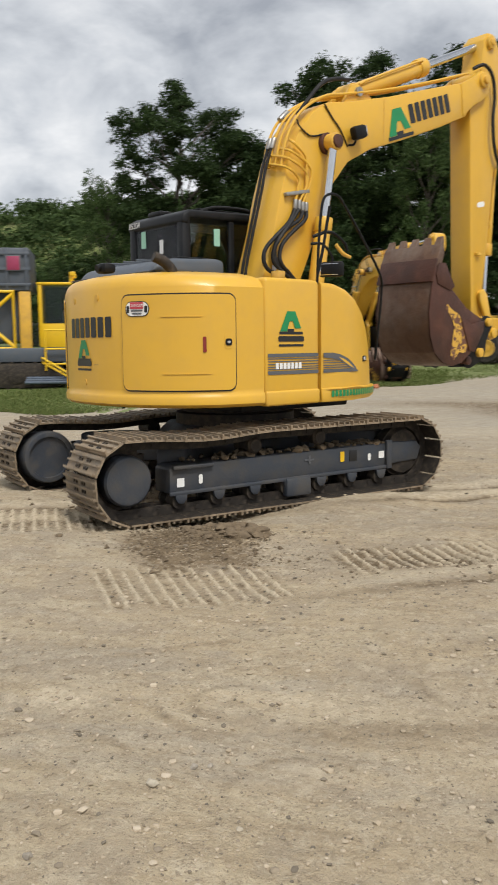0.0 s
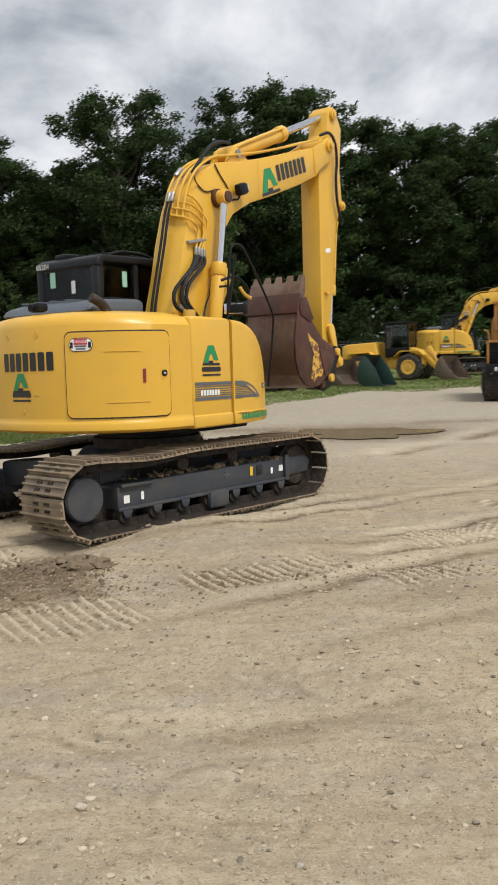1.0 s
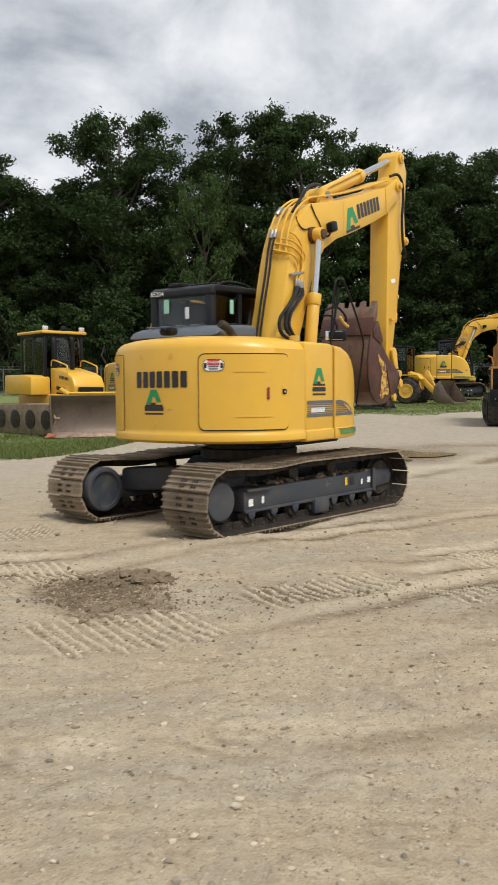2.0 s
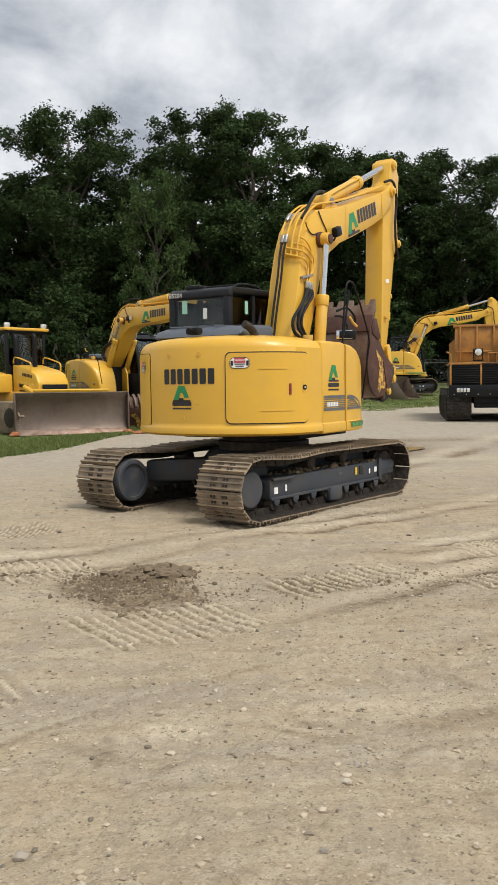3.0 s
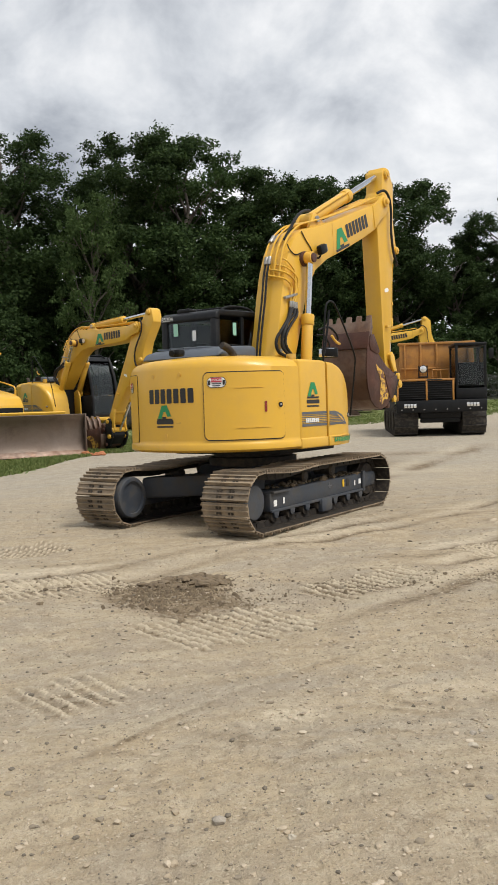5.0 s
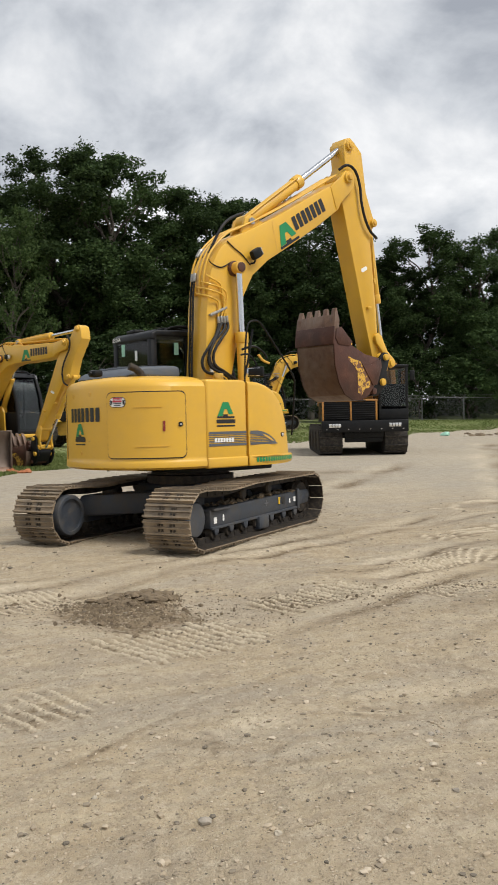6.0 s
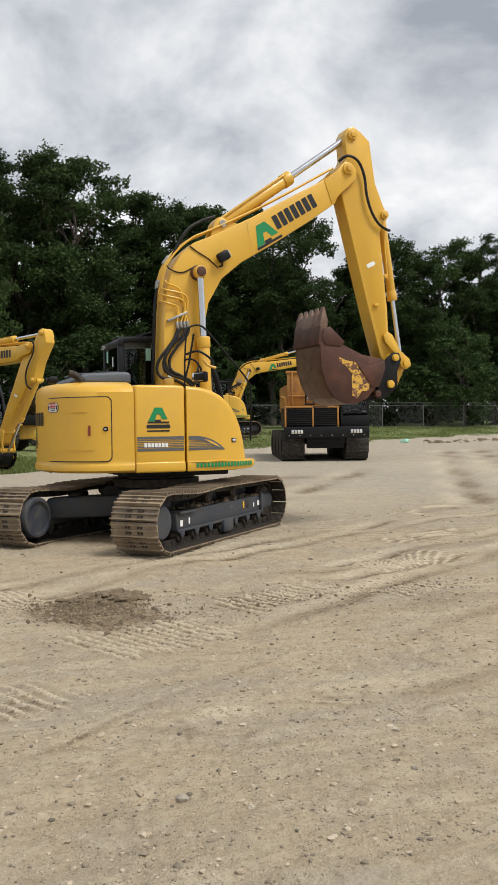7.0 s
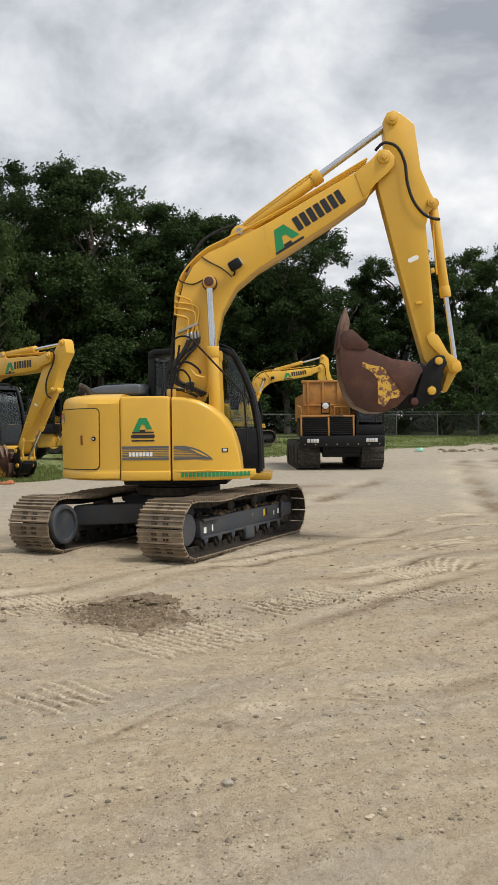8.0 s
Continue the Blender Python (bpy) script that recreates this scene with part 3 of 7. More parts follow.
        # each arc is darker along its outer side and paler inside
        clay_shade += 0.55 * w * np.exp(-((d - r - 0.8 * wide) / (0.7 * wide)) ** 2)
        pale += 0.30 * w * np.exp(-((d - r + 1.6 * wide) / (1.5 * wide)) ** 2)
    # heap of scraped clay behind the machine: a squarish dark patch with its crest on the far side
    hx, hy = (X + 1.79 + 0.10 * (Y - 5.6)) / 0.50, (Y - 5.58) / 0.68
    r2 = hx ** 2 + hy ** 2 + 0.2 * np.sin(5 * np.arctan2(hy, hx) + 1.0) * np.clip(np.hypot(hx, hy), 0, 1)
    heap = np.exp(-np.clip(((X + 1.62) / 0.34) ** 2 + ((Y - 5.98) / 0.26) ** 2, 0, 9))
    Z += 0.07 * heap + heap * 0.025 * lump
    clay_shade += np.clip((1.25 - r2 + 0.22 * lump) * 1.5, 0, 1.15)
    for cx, cy, sx, sy, amt in ((-0.25, 5.62, 0.5, 0.28, 0.9), (-2.9, 7.4, 0.9, 0.12, 0.6), (0.9, 6.6, 0.9, 0.10, 0.6), (0.95, 4.9, 0.5, 0.2, 0.4), (3.4, 7.6, 1.2, 0.2, 0.4), (5.0, 19.3, 1.6, 0.5, 0.8), (2.4, 17.6, 1.9, 1.2, 0.5), (-0.2, 18.6, 1.6, 0.6, 0.8)):
        clay_shade += amt * np.exp(-((X - cx) / sx) ** 2 - ((Y - cy) / sy) ** 2)
    for cx, cy, sx, sy, amt in ((-1.44, 2.95, 0.16, 0.13, 0.6), (-0.55, 3.2, 0.4, 0.09, 0.4), (3.6, 15.2, 1.6, 0.4, 0.45), (1.0, 13.5, 3.0, 0.8, 0.2), (-3.8, 7.3, 0.9, 0.3, 0.6), (12, 22, 2.0, 3.0, 0.25)):
        pale += amt * np.exp(-((X - cx) / sx) ** 2 - ((Y - cy) / sy) ** 2)
    clay_shade = clay_shade * np.clip(0.85 + 0.25 * lump, 0, 1.2)
    SURFACE.update(xs=xs, ys=ys, z=Z)
    stony = np.clip((Y - 9.5) / 7.0 + 0.12 * np.sin(X * 0.9 + np.sin(Y)) + 0.1 * np.sin(X * 2.3), 0, 1)
    ny, nx = X.shape
    idx = np.arange(nx * ny).reshape(ny, nx)
    faces = np.stack([idx[:-1, :-1], idx[:-1, 1:], idx[1:, 1:], idx[1:, :-1]], -1).reshape(-1, 4)
    me = bpy.data.meshes.new("ground")
    me.from_pydata(np.stack([X, Y, Z], -1).reshape(-1, 3).tolist(), [], faces.tolist())
    for name, val in (("clay_shade", clay_shade), ("pale", pale), ("stony", stony)):
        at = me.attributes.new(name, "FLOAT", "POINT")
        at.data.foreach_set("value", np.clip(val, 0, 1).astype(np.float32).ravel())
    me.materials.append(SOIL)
    me.materials.append(TURF)
    cx = X[:-1, :-1].ravel()
    cy = Y[:-1, :-1].ravel()
    wob = 0.7 * np.sin(cx * 1.7) + 0.5 * np.sin(cx * 3.9 + 1) + 0.6 * np.sin(cx * 0.6 + 2) + 0.5 * rng.normal(0, 1, cx.shape)
    far_turf = (cy > grass_edge(cx) + wob * 0.6)
    me.polygons.foreach_set("material_index", far_turf.astype(np.int32))
    me.polygons.foreach_set("use_smooth", np.ones(len(faces), dtype=bool))
    me.update()
    return tagged(new("ground", me), "dusty tan gravel yard with cleat prints, ruts and grassy margin", "ground", kind="structure")


ground = build_ground()

water = bmesh.new()
ring = []
for i in range(40):
    a = 2 * math.pi * i / 40
    k = 0.80 + 0.16 * math.sin(3 * a + 1) + 0.10 * math.sin(5 * a + 2) + 0.07 * math.sin(9 * a)
    ring.append(water.verts.new((PUDDLE[0][0] + PUDDLE[1] * 0.95 * k * math.cos(a), PUDDLE[0][1] + PUDDLE[2] * 0.8 * k * math.sin(a), ground_z(0, PUDDLE[0][1] + PUDDLE[2] * 0.8 * k * math.sin(a)) + 0.012)))
water.faces.new(ring)
tagged(part("puddle", water, WATER), "shallow muddy puddle in the gravel yard", "puddle", kind="structure")


def scatter_stones():
    """Loose crushed stone over the yard, one object."""
    rng = np.random.RandomState(11)
    base = []
    for k in range(6):
        bm = lumpy(1.0, k + 2, 0.6, 1)
        base.append((np.array([v.co[:] for v in bm.verts]), np.array([[v.index for v in f.verts] for f in bm.faces])))
        bm.free()
    V, Fc, off = [], [], 0
    n = 26000
    for i in range(n):
        r = rng.uniform()
        if i < 20000:
            x, y = rng.uniform(-3.8, 1.6), 1.3 + 5.0 * rng.uniform() ** 1.25
        else:
            x, y = rng.uniform(-6, 6), rng.uniform(5.5, 13)
        size = 0.0030 * (1 / max(rng.uniform(), 0.012)) ** 0.37
        size *= 1.5 if i >= 20000 else 1.0
        bv, bf = base[rng.randint(6)]
        a = rng.uniform(0, 6.28)
        R = np.array([[math.cos(a), -math.sin(a), 0], [math.sin(a), math.cos(a), 0], [0, 0, 1]])
        V.append(bv @ R.T * size * rng.uniform(0.7, 1.3, 3) + [x, y, surface_z(x, y) + size * 0.2])
        Fc.append(bf + off)
        off += len(bv)
    me = bpy.data.meshes.new("gravel")
    me.from_pydata(np.concatenate(V).tolist(), [], np.concatenate(Fc).tolist())
    me.materials.append(GRAVEL)
    return tagged(new("gravel", me), "loose crushed stone scattered over the yard", "gravel", kind="stuff")


scatter_stones()
for i, (x, y, r, pale_one) in enumerate([(-0.85, 2.36, 0.030, 1), (-0.77, 2.54, 0.024, 0), (-0.72, 2.57, 0.018, 0), (-1.94, 2.03, 0.040, 0), (-2.78, 5.43, 0.045, 2), (-2.0, 5.18, 0.05, 2),
                                         (-1.32, 4.47, 0.024, 2), (-1.02, 1.88, 0.022, 0), (-1.73, 1.82, 0.024, 1), (-0.52, 2.22, 0.018, 1), (-0.15, 2.05, 0.022, 0), (-2.3, 2.4, 0.02, 1)]):
    s = part("stone", lumpy(r * 0.62, i + 20, 0.7, 2), (STONE, PALE_STONE, CLOD)[pale_one], None, "", pose(x, y, surface_z(x, y) + r * 0.12, 0, 0, i * 50))
    tagged(s, ("small grey stone lying on the gravel", "pale limestone pebble lying on the gravel", "dark clay clod lying on the gravel")[pale_one], "stone", "loose stones on the yard")

rng = random.Random(5)
for i in range(150):
    a, d = rng.uniform(0, 6.28), rng.random() ** 0.7
    x, y, r = -1.66 + 0.36 * d * math.cos(a), 5.96 + 0.30 * d * math.sin(a), 0.012 + 0.050 * rng.random() ** 2.0
    c = part("clay_clod", lumpy(r, i + 60, 0.6, 2 if r > 0.025 else 1), CLOD, None, "", pose(x, y, surface_z(x, y) + r * 0.15, 0, 0, i * 37))
    tagged(c, "crumbly brown clay clod on the scraped heap", "clod", "clods on the clay heap")


def crumbs():
    """Fine crumbs of earth thrown up on the heap and along the cleat prints, one object."""
    rng = np.random.RandomState(23)
    bm = lumpy(1.0, 3, 0.7, 1)
    bv, bf = np.array([v.co[:] for v in bm.verts]), np.array([[v.index for v in f.verts] for f in bm.faces])
    bm.free()
    V, Fc, off = [], [], 0
    spots = [(-1.79, 5.65, 0.24, 0.28, 1500), (-1.64, 5.97, 0.18, 0.14, 500), (-1.35, 5.35, 0.5, 0.2, 250), (-0.15, 5.65, 0.35, 0.16, 260), (-2.7, 6.3, 0.5, 0.3, 200), (1.15, 5.5, 0.4, 0.14, 160)]
    for cx, cy, sx, sy, count in spots:
        for i in range(count):
            x, y = cx + rng.normal(0, sx), cy + rng.normal(0, sy)
            size = 0.0044 * (1 / max(rng.uniform(), 0.02)) ** 0.42
            V.append(bv * size * rng.uniform(0.7, 1.3, 3) + [x, y, surface_z(x, y) + size * 0.3])
            Fc.append(bf + off)
            off += len(bv)
    me = bpy.data.meshes.new("crumbs")
    me.from_pydata(np.concatenate(V).tolist(), [], np.concatenate(Fc).tolist())
    me.materials.append(CLOD)
    return tagged(new("earth_crumbs", me), "crumbs of brown earth on the heap and prints", "earth", kind="stuff")


crumbs()
# ---- excavator ----
FOOT = (0.05, 1.75)      # boom pivot: ahead, up from the slew centre
ELBOW = (3.36, 4.42)     # boom to arm pin
BOOM_Y = -0.18           # boom centre plane
CYL_FOOT = (0.55, 1.66)  # boom cylinder foot on the body
BC_PIN, AC_PIN, AR_PIN = (0.83, 3.34), (1.35, 3.93), (3.61, 4.88)
TRACK_Y, SHOE_W, TRACK_R = 0.915, 0.58, 0.302
SPROCKET_X, IDLER_X, AXLE_Z = -1.62, 1.21, 0.445
SHOES = 46
SIZE, DROP = 1.062, -0.101  # the whole machine's scale, and its ground line below the model's zero

PLAN = [(-0.58, -1.075), (-0.78, -1.045), (-0.98, -0.985), (-1.17, -0.86), (-1.32, -0.68), (-1.43, -0.46), (-1.49, -0.24), (-1.515, 0.0)]
PLAN = PLAN + [(-1.50, 0.24), (-1.455, 0.49), (-1.37, 0.71), (-1.25, 0.895), (-1.10, 1.015), (-0.91, 1.075), (-0.73, 1.09), (-0.58, 1.092)]


def smooth_line(pts, per=6):
    pts = [Vector((*p, 0)) for p in pts]
    out = []
    for i in range(len(pts) - 1):
        p0, p1, p2, p3 = pts[max(i - 1, 0)], pts[i], pts[i + 1], pts[min(i + 2, len(pts) - 1)]
        for k in range(per):
            t = k / per
            q = 0.5 * ((2 * p1) + (p2 - p0) * t + (2 * p0 - 5 * p1 + 4 * p2 - p3) * t * t + (3 * p1 - p0 - 3 * p2 + p3) * t ** 3)
            out.append((q.x, q.y))
    out.append((pts[-1].x, pts[-1].y))
    return out


TAIL = np.array(smooth_line(PLAN))
TAIL_S = np.concatenate([[0], np.cumsum(np.hypot(*np.diff(TAIL, axis=0).T))])
TAIL_T = np.gradient(TAIL, axis=0)
TAIL_T /= np.linalg.norm(TAIL_T, axis=1)[:, None]
TAIL_N = np.stack([-TAIL_T[:, 1], TAIL_T[:, 0]], -1) * -1
if (TAIL_N[len(TAIL) // 2][0]) > 0:
    TAIL_N = -TAIL_N


def tail(s, z, lift=0.0):
    """A place on the rounded tail: s metres round from its right-hand end, at height z."""
    x, y = np.interp(s, TAIL_S, TAIL[:, 0]), np.interp(s, TAIL_S, TAIL[:, 1])
    nx, ny = np.interp(s, TAIL_S, TAIL_N[:, 0]), np.interp(s, TAIL_S, TAIL_N[:, 1])
    return Vector((x + nx * lift, y + ny * lift, z))


def s_at_y(y):
    return float(np.interp(y, TAIL[:, 1], TAIL_S))


def tail_panel(s0, s1, z0, z1, lift, back, r=0.06, nu=26, nv=4):
    """A curved plate with rounded corners that follows the tail."""
    bm = bmesh.new()
    edge = []
    n = 6
    for cs, cz, a0 in ((s1 - r, z1 - r, 0), (s0 + r, z1 - r, 90), (s0 + r, z0 + r, 180), (s1 - r, z0 + r, 270)):
        for k in range(n + 1):
            a = radians(a0 + 90 * k / n)
            edge.append((cs + r * math.cos(a), cz + r * math.sin(a)))
    # columns of the plate, with the corner rounding cut from its top and bottom
    cols = sorted(set([s0 + (s1 - s0) * i / nu for i in range(nu + 1)] + [s0 + r * (1 - math.cos(radians(15 * k))) for k in range(7)] + [s1 - r * (1 - math.cos(radians(15 * k))) for k in range(7)]))
    front, rear = [], []
    for s in cols:
        d = min(s - s0, s1 - s)
        cut = r - math.sqrt(max(r * r - (r - d) ** 2, 0)) if d < r else 0.0
        a, b = z0 + cut, z1 - cut
        front.append([bm.verts.new(tail(s, a + (b - a) * j / nv, lift)) for j in range(nv + 1)])
        rear.append([bm.verts.new(tail(s, a + (b - a) * j / nv, back)) for j in (0, nv)])
    for i in range(len(cols) - 1):
        for j in range(nv):
            bm.faces.new((front[i][j], front[i + 1][j], front[i + 1][j + 1], front[i][j + 1]))
        bm.faces.new((front[i][0], front[i + 1][0], rear[i + 1][0], rear[i][0]))
        bm.faces.new((front[i][nv], front[i + 1][nv], rear[i + 1][1], rear[i][1]))
    for e in (0, -1):
        bm.faces.new([*front[e], rear[e][1], rear[e][0]])
    return bm


def tail_body():
    """The counterweight: the plan lofted upwards with a rolled top edge."""
    bm = bmesh.new()
    levels = [(0.955, 0.06), (0.962, 0.012), (0.985, -0.018), (1.035, -0.020), (1.055, -0.012), (1.075, 0.0), (1.10, 0.0), (1.5, 0.0), (1.90, 0.0), (1.945, 0.010), (1.98, 0.030), (2.005, 0.065), (2.025, 0.14), (2.045, 0.30)]
    rings = []
    for z, inset in levels:
        ring = []
        for i in range(len(TAIL)):
            x, y = TAIL[i] - TAIL_N[i] * inset
            y = max(min(y, 1.092 - inset * 0.9), -1.075 + inset * 0.9)
            x = min(x, -0.58)
            ring.append(bm.verts.new((x, y, z - 0.035 * abs(y) ** 3 * (1 if z > 1.9 else 0))))
        rings.append(ring)
    for a, b in zip(rings, rings[1:]):
        for i in range(len(a)):
            j = (i + 1) % len(a)
            bm.faces.new((a[i], a[j], b[j], b[i]))
    bm.faces.new(rings[0])
    bm.faces.new(rings[-1])
    return bm


def on_plane(y):
    """Signs on a side face turned to the right of the machine; u runs ahead, v up."""
    return lambda u, v, lift: Vector((u, y - lift, v))


def on_tail(s_mid, z_mid):
    """Signs on the tail, read from behind; u runs to the reader's right."""
    return lambda u, v, lift: tail(s_mid - u, z_mid + v, lift + 0.001)


def on_boom(u0, v0, turn, y):
    c, s = math.cos(radians(turn)), math.sin(radians(turn))
    return lambda u, v, lift: Vector((u0 + c * u - s * v, y - lift, v0 + s * u + c * v))


def blocks(name, polys, place, mat, parent, lift=0.004, label=""):
    """Each plain block of a sign as a part of its own."""
    for poly in polys:
        part(name, shapes([poly], place, lift), mat, parent, label)


def dealer_mark(size):
    """A plain green gable shape with a dark foot, in place of a dealer's mark."""
    s = size
    green = [[(-0.66 * s, -0.40 * s), (-0.24 * s, 0.46 * s), (0.24 * s, 0.46 * s), (0.60 * s, -0.27 * s), (0.24 * s, -0.27 * s), (0.09 * s, 0.04 * s), (-0.09 * s, 0.04 * s), (-0.26 * s, -0.40 * s)]]
    dark = [[(-0.70 * s, -0.52 * s), (-0.70 * s, -0.41 * s), (-0.22 * s, -0.41 * s), (-0.22 * s, -0.29 * s), (0.16 * s, -0.29 * s), (0.16 * s, -0.41 * s), (0.70 * s, -0.41 * s), (0.70 * s, -0.52 * s)]]
    return green, dark


def caution_sign(place, w, h, parent):
    p = part("warning_sign", shapes([rounded(-w / 2, -h / 2, w / 2, h / 2, 0.45)], place, 0.012), DECAL_BLACK, parent, "oval white and red warning sticker")
    part("face", shapes([rounded(-w / 2 + 0.006, -h / 2 + 0.006, w / 2 - 0.006, h / 2 - 0.006, 0.45)], place, 0.0145), DECAL_WHITE, p)
    part("red_field", shapes([rounded(-w * 0.28, 0.0, w * 0.28, h * 0.44, 0.12)], place, 0.017), DECAL_RED, p)
    part("word", lettering("DANGER", h * 0.26, lambda u, v, l: place(u, v + h * 0.22, l), 0.020), DECAL_WHITE, p)
    part("small_print", shapes([rounded(-w * 0.24, -h * 0.17, w * 0.24, -h * 0.07, 0.3), rounded(-w * 0.2, -h * 0.36, w * 0.2, -h * 0.26, 0.3)], place, 0.017), DECAL_GREY, p)
    blocks("symbol", [rounded(-w * 0.44, -h * 0.25, -w * 0.32, h * 0.2, 0.3), rounded(w * 0.32, -h * 0.25, w * 0.44, h * 0.2, 0.3)], place, DECAL_BLACK, p, 0.017)


def track_place(d):
    """A place on the track's loop, d metres along it: ahead, up, and the pitch of the shoe in degrees."""
    top = IDLER_X - SPROCKET_X
    arc = math.pi * TRACK_R
    d = d % (2 * top + 2 * arc)
    if d < top:                                    # the ground run, backwards
        return IDLER_X - d, AXLE_Z - TRACK_R, 180.0
    d -= top
    if d < arc:
        a = d / TRACK_R
        return SPROCKET_X - TRACK_R * math.sin(a), AXLE_Z - TRACK_R * math.cos(a), 180.0 + math.degrees(a)
    d -= arc
    if d < top:                                    # the upper run, which sags between its rollers
        f = d / top
        sag = -0.030 * math.sin(math.pi * min(f / 0.45, 1.0)) ** 2
        slope = 0.0
        if f < 0.45:
            slope = -0.030 * math.pi / (0.45 * top) * math.sin(2 * math.pi * f / 0.45)
        return SPROCKET_X + d, AXLE_Z + TRACK_R + sag, 360.0 - math.degrees(math.atan(slope))
    d -= top
    a = d / TRACK_R
    return IDLER_X + TRACK_R * math.sin(a), AXLE_Z + TRACK_R * math.cos(a), 360.0 + math.degrees(a)


LOOP = 2 * (IDLER_X - SPROCKET_X) + 2 * math.pi * TRACK_R
PITCH = LOOP / SHOES


def shoe_pose(side, i, travelled):
    x, z, turn = track_place(i * PITCH + travelled)
    return pose(x, side * TRACK_Y, z, 0, turn, 0)


def shoe_mesh():
    bm = joined(box(PITCH * 0.97, SHOE_W, 0.014, (0, 0, 0.008), 0), box(0.016, SHOE_W, 0.030, (-PITCH * 0.40, 0, 0.028), 0),
                box(0.014, SHOE_W, 0.022, (0.0, 0, 0.024), 0), box(0.014, SHOE_W, 0.022, (PITCH * 0.34, 0, 0.024), 0))
    lk = joined(*[box(0.022, 0.022, 0.016, (px, py, 0.018), 0) for px in (-PITCH * 0.2, PITCH * 0.17) for py in (-0.095, -0.055, 0.055, 0.095)],
                box(PITCH * 0.99, 0.035, 0.075, (0, -0.075, -0.038), 0), box(PITCH * 0.99, 0.035, 0.075, (0, 0.075, -0.038), 0), box(0.036, 0.2, 0.036, (PITCH * 0.5, 0, -0.04), 0))
    bmesh.ops.recalc_face_normals(bm, faces=bm.faces)
    for f in bm.faces:
        f.material_index = 1 if f.normal.z < -0.5 else 0
    for f in lk.faces:
        f.material_index = 1
    return joined(bm, lk)


def build_undercarriage(root):
    me = smooth_mesh(shoe_mesh(), "track_shoe")
    me.materials.append(SHOE)
    me.materials.append(LINK)
    shoes = []
    for side in (-1, 1):
        for i in range(SHOES):
            ob = new("track_shoe", me)
            ob.parent = root
            ob.matrix_basis = shoe_pose(side, i, 0.0)
            shoes.append((ob, side, i))
    wheels = []
    for side in (-1, 1):
        y = side * TRACK_Y
        out = side * 0.105
        f = [(-1.26, 0.30), (-1.26, 0.50), (-1.20, 0.525), (0.98, 0.545), (1.02, 0.55), (1.36, 0.54), (1.42, 0.48), (1.38, 0.36), (1.02, 0.34), (0.98, 0.32)]
        fr = part("side_frame", prism(f, y - 0.13, y + 0.13, 0.02), FRAME_GREY, root, "dark grey dusty track side frame")
        part("rail", box(2.26, 0.03, 0.03, (-0.14, y + side * 0.142, 0.318), 0.006, (0, -0.5, 0)), FRAME_GREY, fr)
        part("ledge", box(0.36, 0.05, 0.03, (-1.06, y + side * 0.145, 0.512), 0.008), FRAME_GREY, fr)
        part("guard", prism([(0.96, 0.31), (0.96, 0.57), (1.02, 0.57), (1.02, 0.31)], y + side * 0.13, y + side * 0.165, 0.005), FRAME_GREY, fr)
        part("track_adjuster_hatch", box(0.09, 0.006, 0.10, (0.58, y + side * 0.133, 0.46), 0.01), DECAL_BLACK, fr)
        sgn = on_plane(y + side * 0.131) if side < 0 else (lambda u, v, lift, yy=y + 0.131: Vector((u, yy + lift, v)))
        blocks("sticker", [rounded(-1.20, 0.355, -1.135, 0.425, .1), rounded(0.88, 0.41, 0.945, 0.475, .1)], sgn, DECAL_WHITE, fr, 0.006)
        blocks("sticker", [rounded(-1.005, 0.365, -0.97, 0.44, .4), rounded(0.75, 0.40, 0.785, 0.465, .4)], sgn, DECAL_WHITE, fr, 0.006)
        part("sticker", shapes([rounded(0.43, 0.415, 0.475, 0.505, .1)], sgn, 0.006), YELLOW_BRIGHT, fr, "yellow sticker")
        part("symbol", shapes([rounded(0.08, 0.43, 0.10, 0.50, .2), rounded(0.04, 0.455, 0.14, 0.47, .2)], sgn, 0.006), DECAL_GREY, fr)
        # packed earth lying on the frame
        dirt = []
        rg = random.Random(9 + side)
        for k in range(90):
            b = lumpy(0.014 + 0.04 * rg.random() ** 2, k + 3, 0.7, 1)
            b.transform(pose(-1.1 + 2.1 * rg.random() ** 0.8, y + rg.uniform(-0.12, 0.12), 0.548, 0, 0, k * 40))
            dirt.append(b)
        tagged(part("packed_earth", joined(*dirt), CLOD, fr, "dry brown earth packed on the frame"), kind="stuff")
        for k in range(7):
            x = -1.17 + 0.345 * k
            part("track_roller", lathe([(0.03, y - 0.13), (0.065, y - 0.12), (0.085, y - 0.05), (0.06, y), (0.085, y + 0.05), (0.065, y + 0.12), (0.03, y + 0.15)], 18), LINK, root, "", pose(x, 0, 0.245))
            part("roller_bracket", prism([(x - 0.058, 0.31), (x + 0.058, 0.31), (x + 0.045, 0.255), (x + 0.02, 0.225), (x - 0.02, 0.225), (x - 0.045, 0.255)], y + side * 0.115, y + side * 0.155, 0.008), FRAME_GREY, fr)
        part("step", box(0.26, 0.08, 0.16, (-0.05, y + side * 0.14, 0.25), 0.02), FRAME_GREY, fr)
        for x in (-0.45, 0.22):
            part("carrier_roller", lathe([(0.05, y - 0.12), (0.07, y - 0.1), (0.06, y - 0.02), (0.06, y + 0.05), (0.07, y + 0.12), (0.045, y + 0.14)], 18), LINK, root, "", pose(x, 0, 0.625 if x < 0 else 0.645))
            part("roller_post", box(0.06, 0.12, 0.12, (x, y - side * 0.06, 0.61), 0.01), FRAME_GREY, fr)
        # sprocket: a toothed ring with the motor's round cover
        teeth = []
        for k in range(42):
            r = 0.268 if k % 2 else 0.225
            a = 2 * math.pi * k / 42
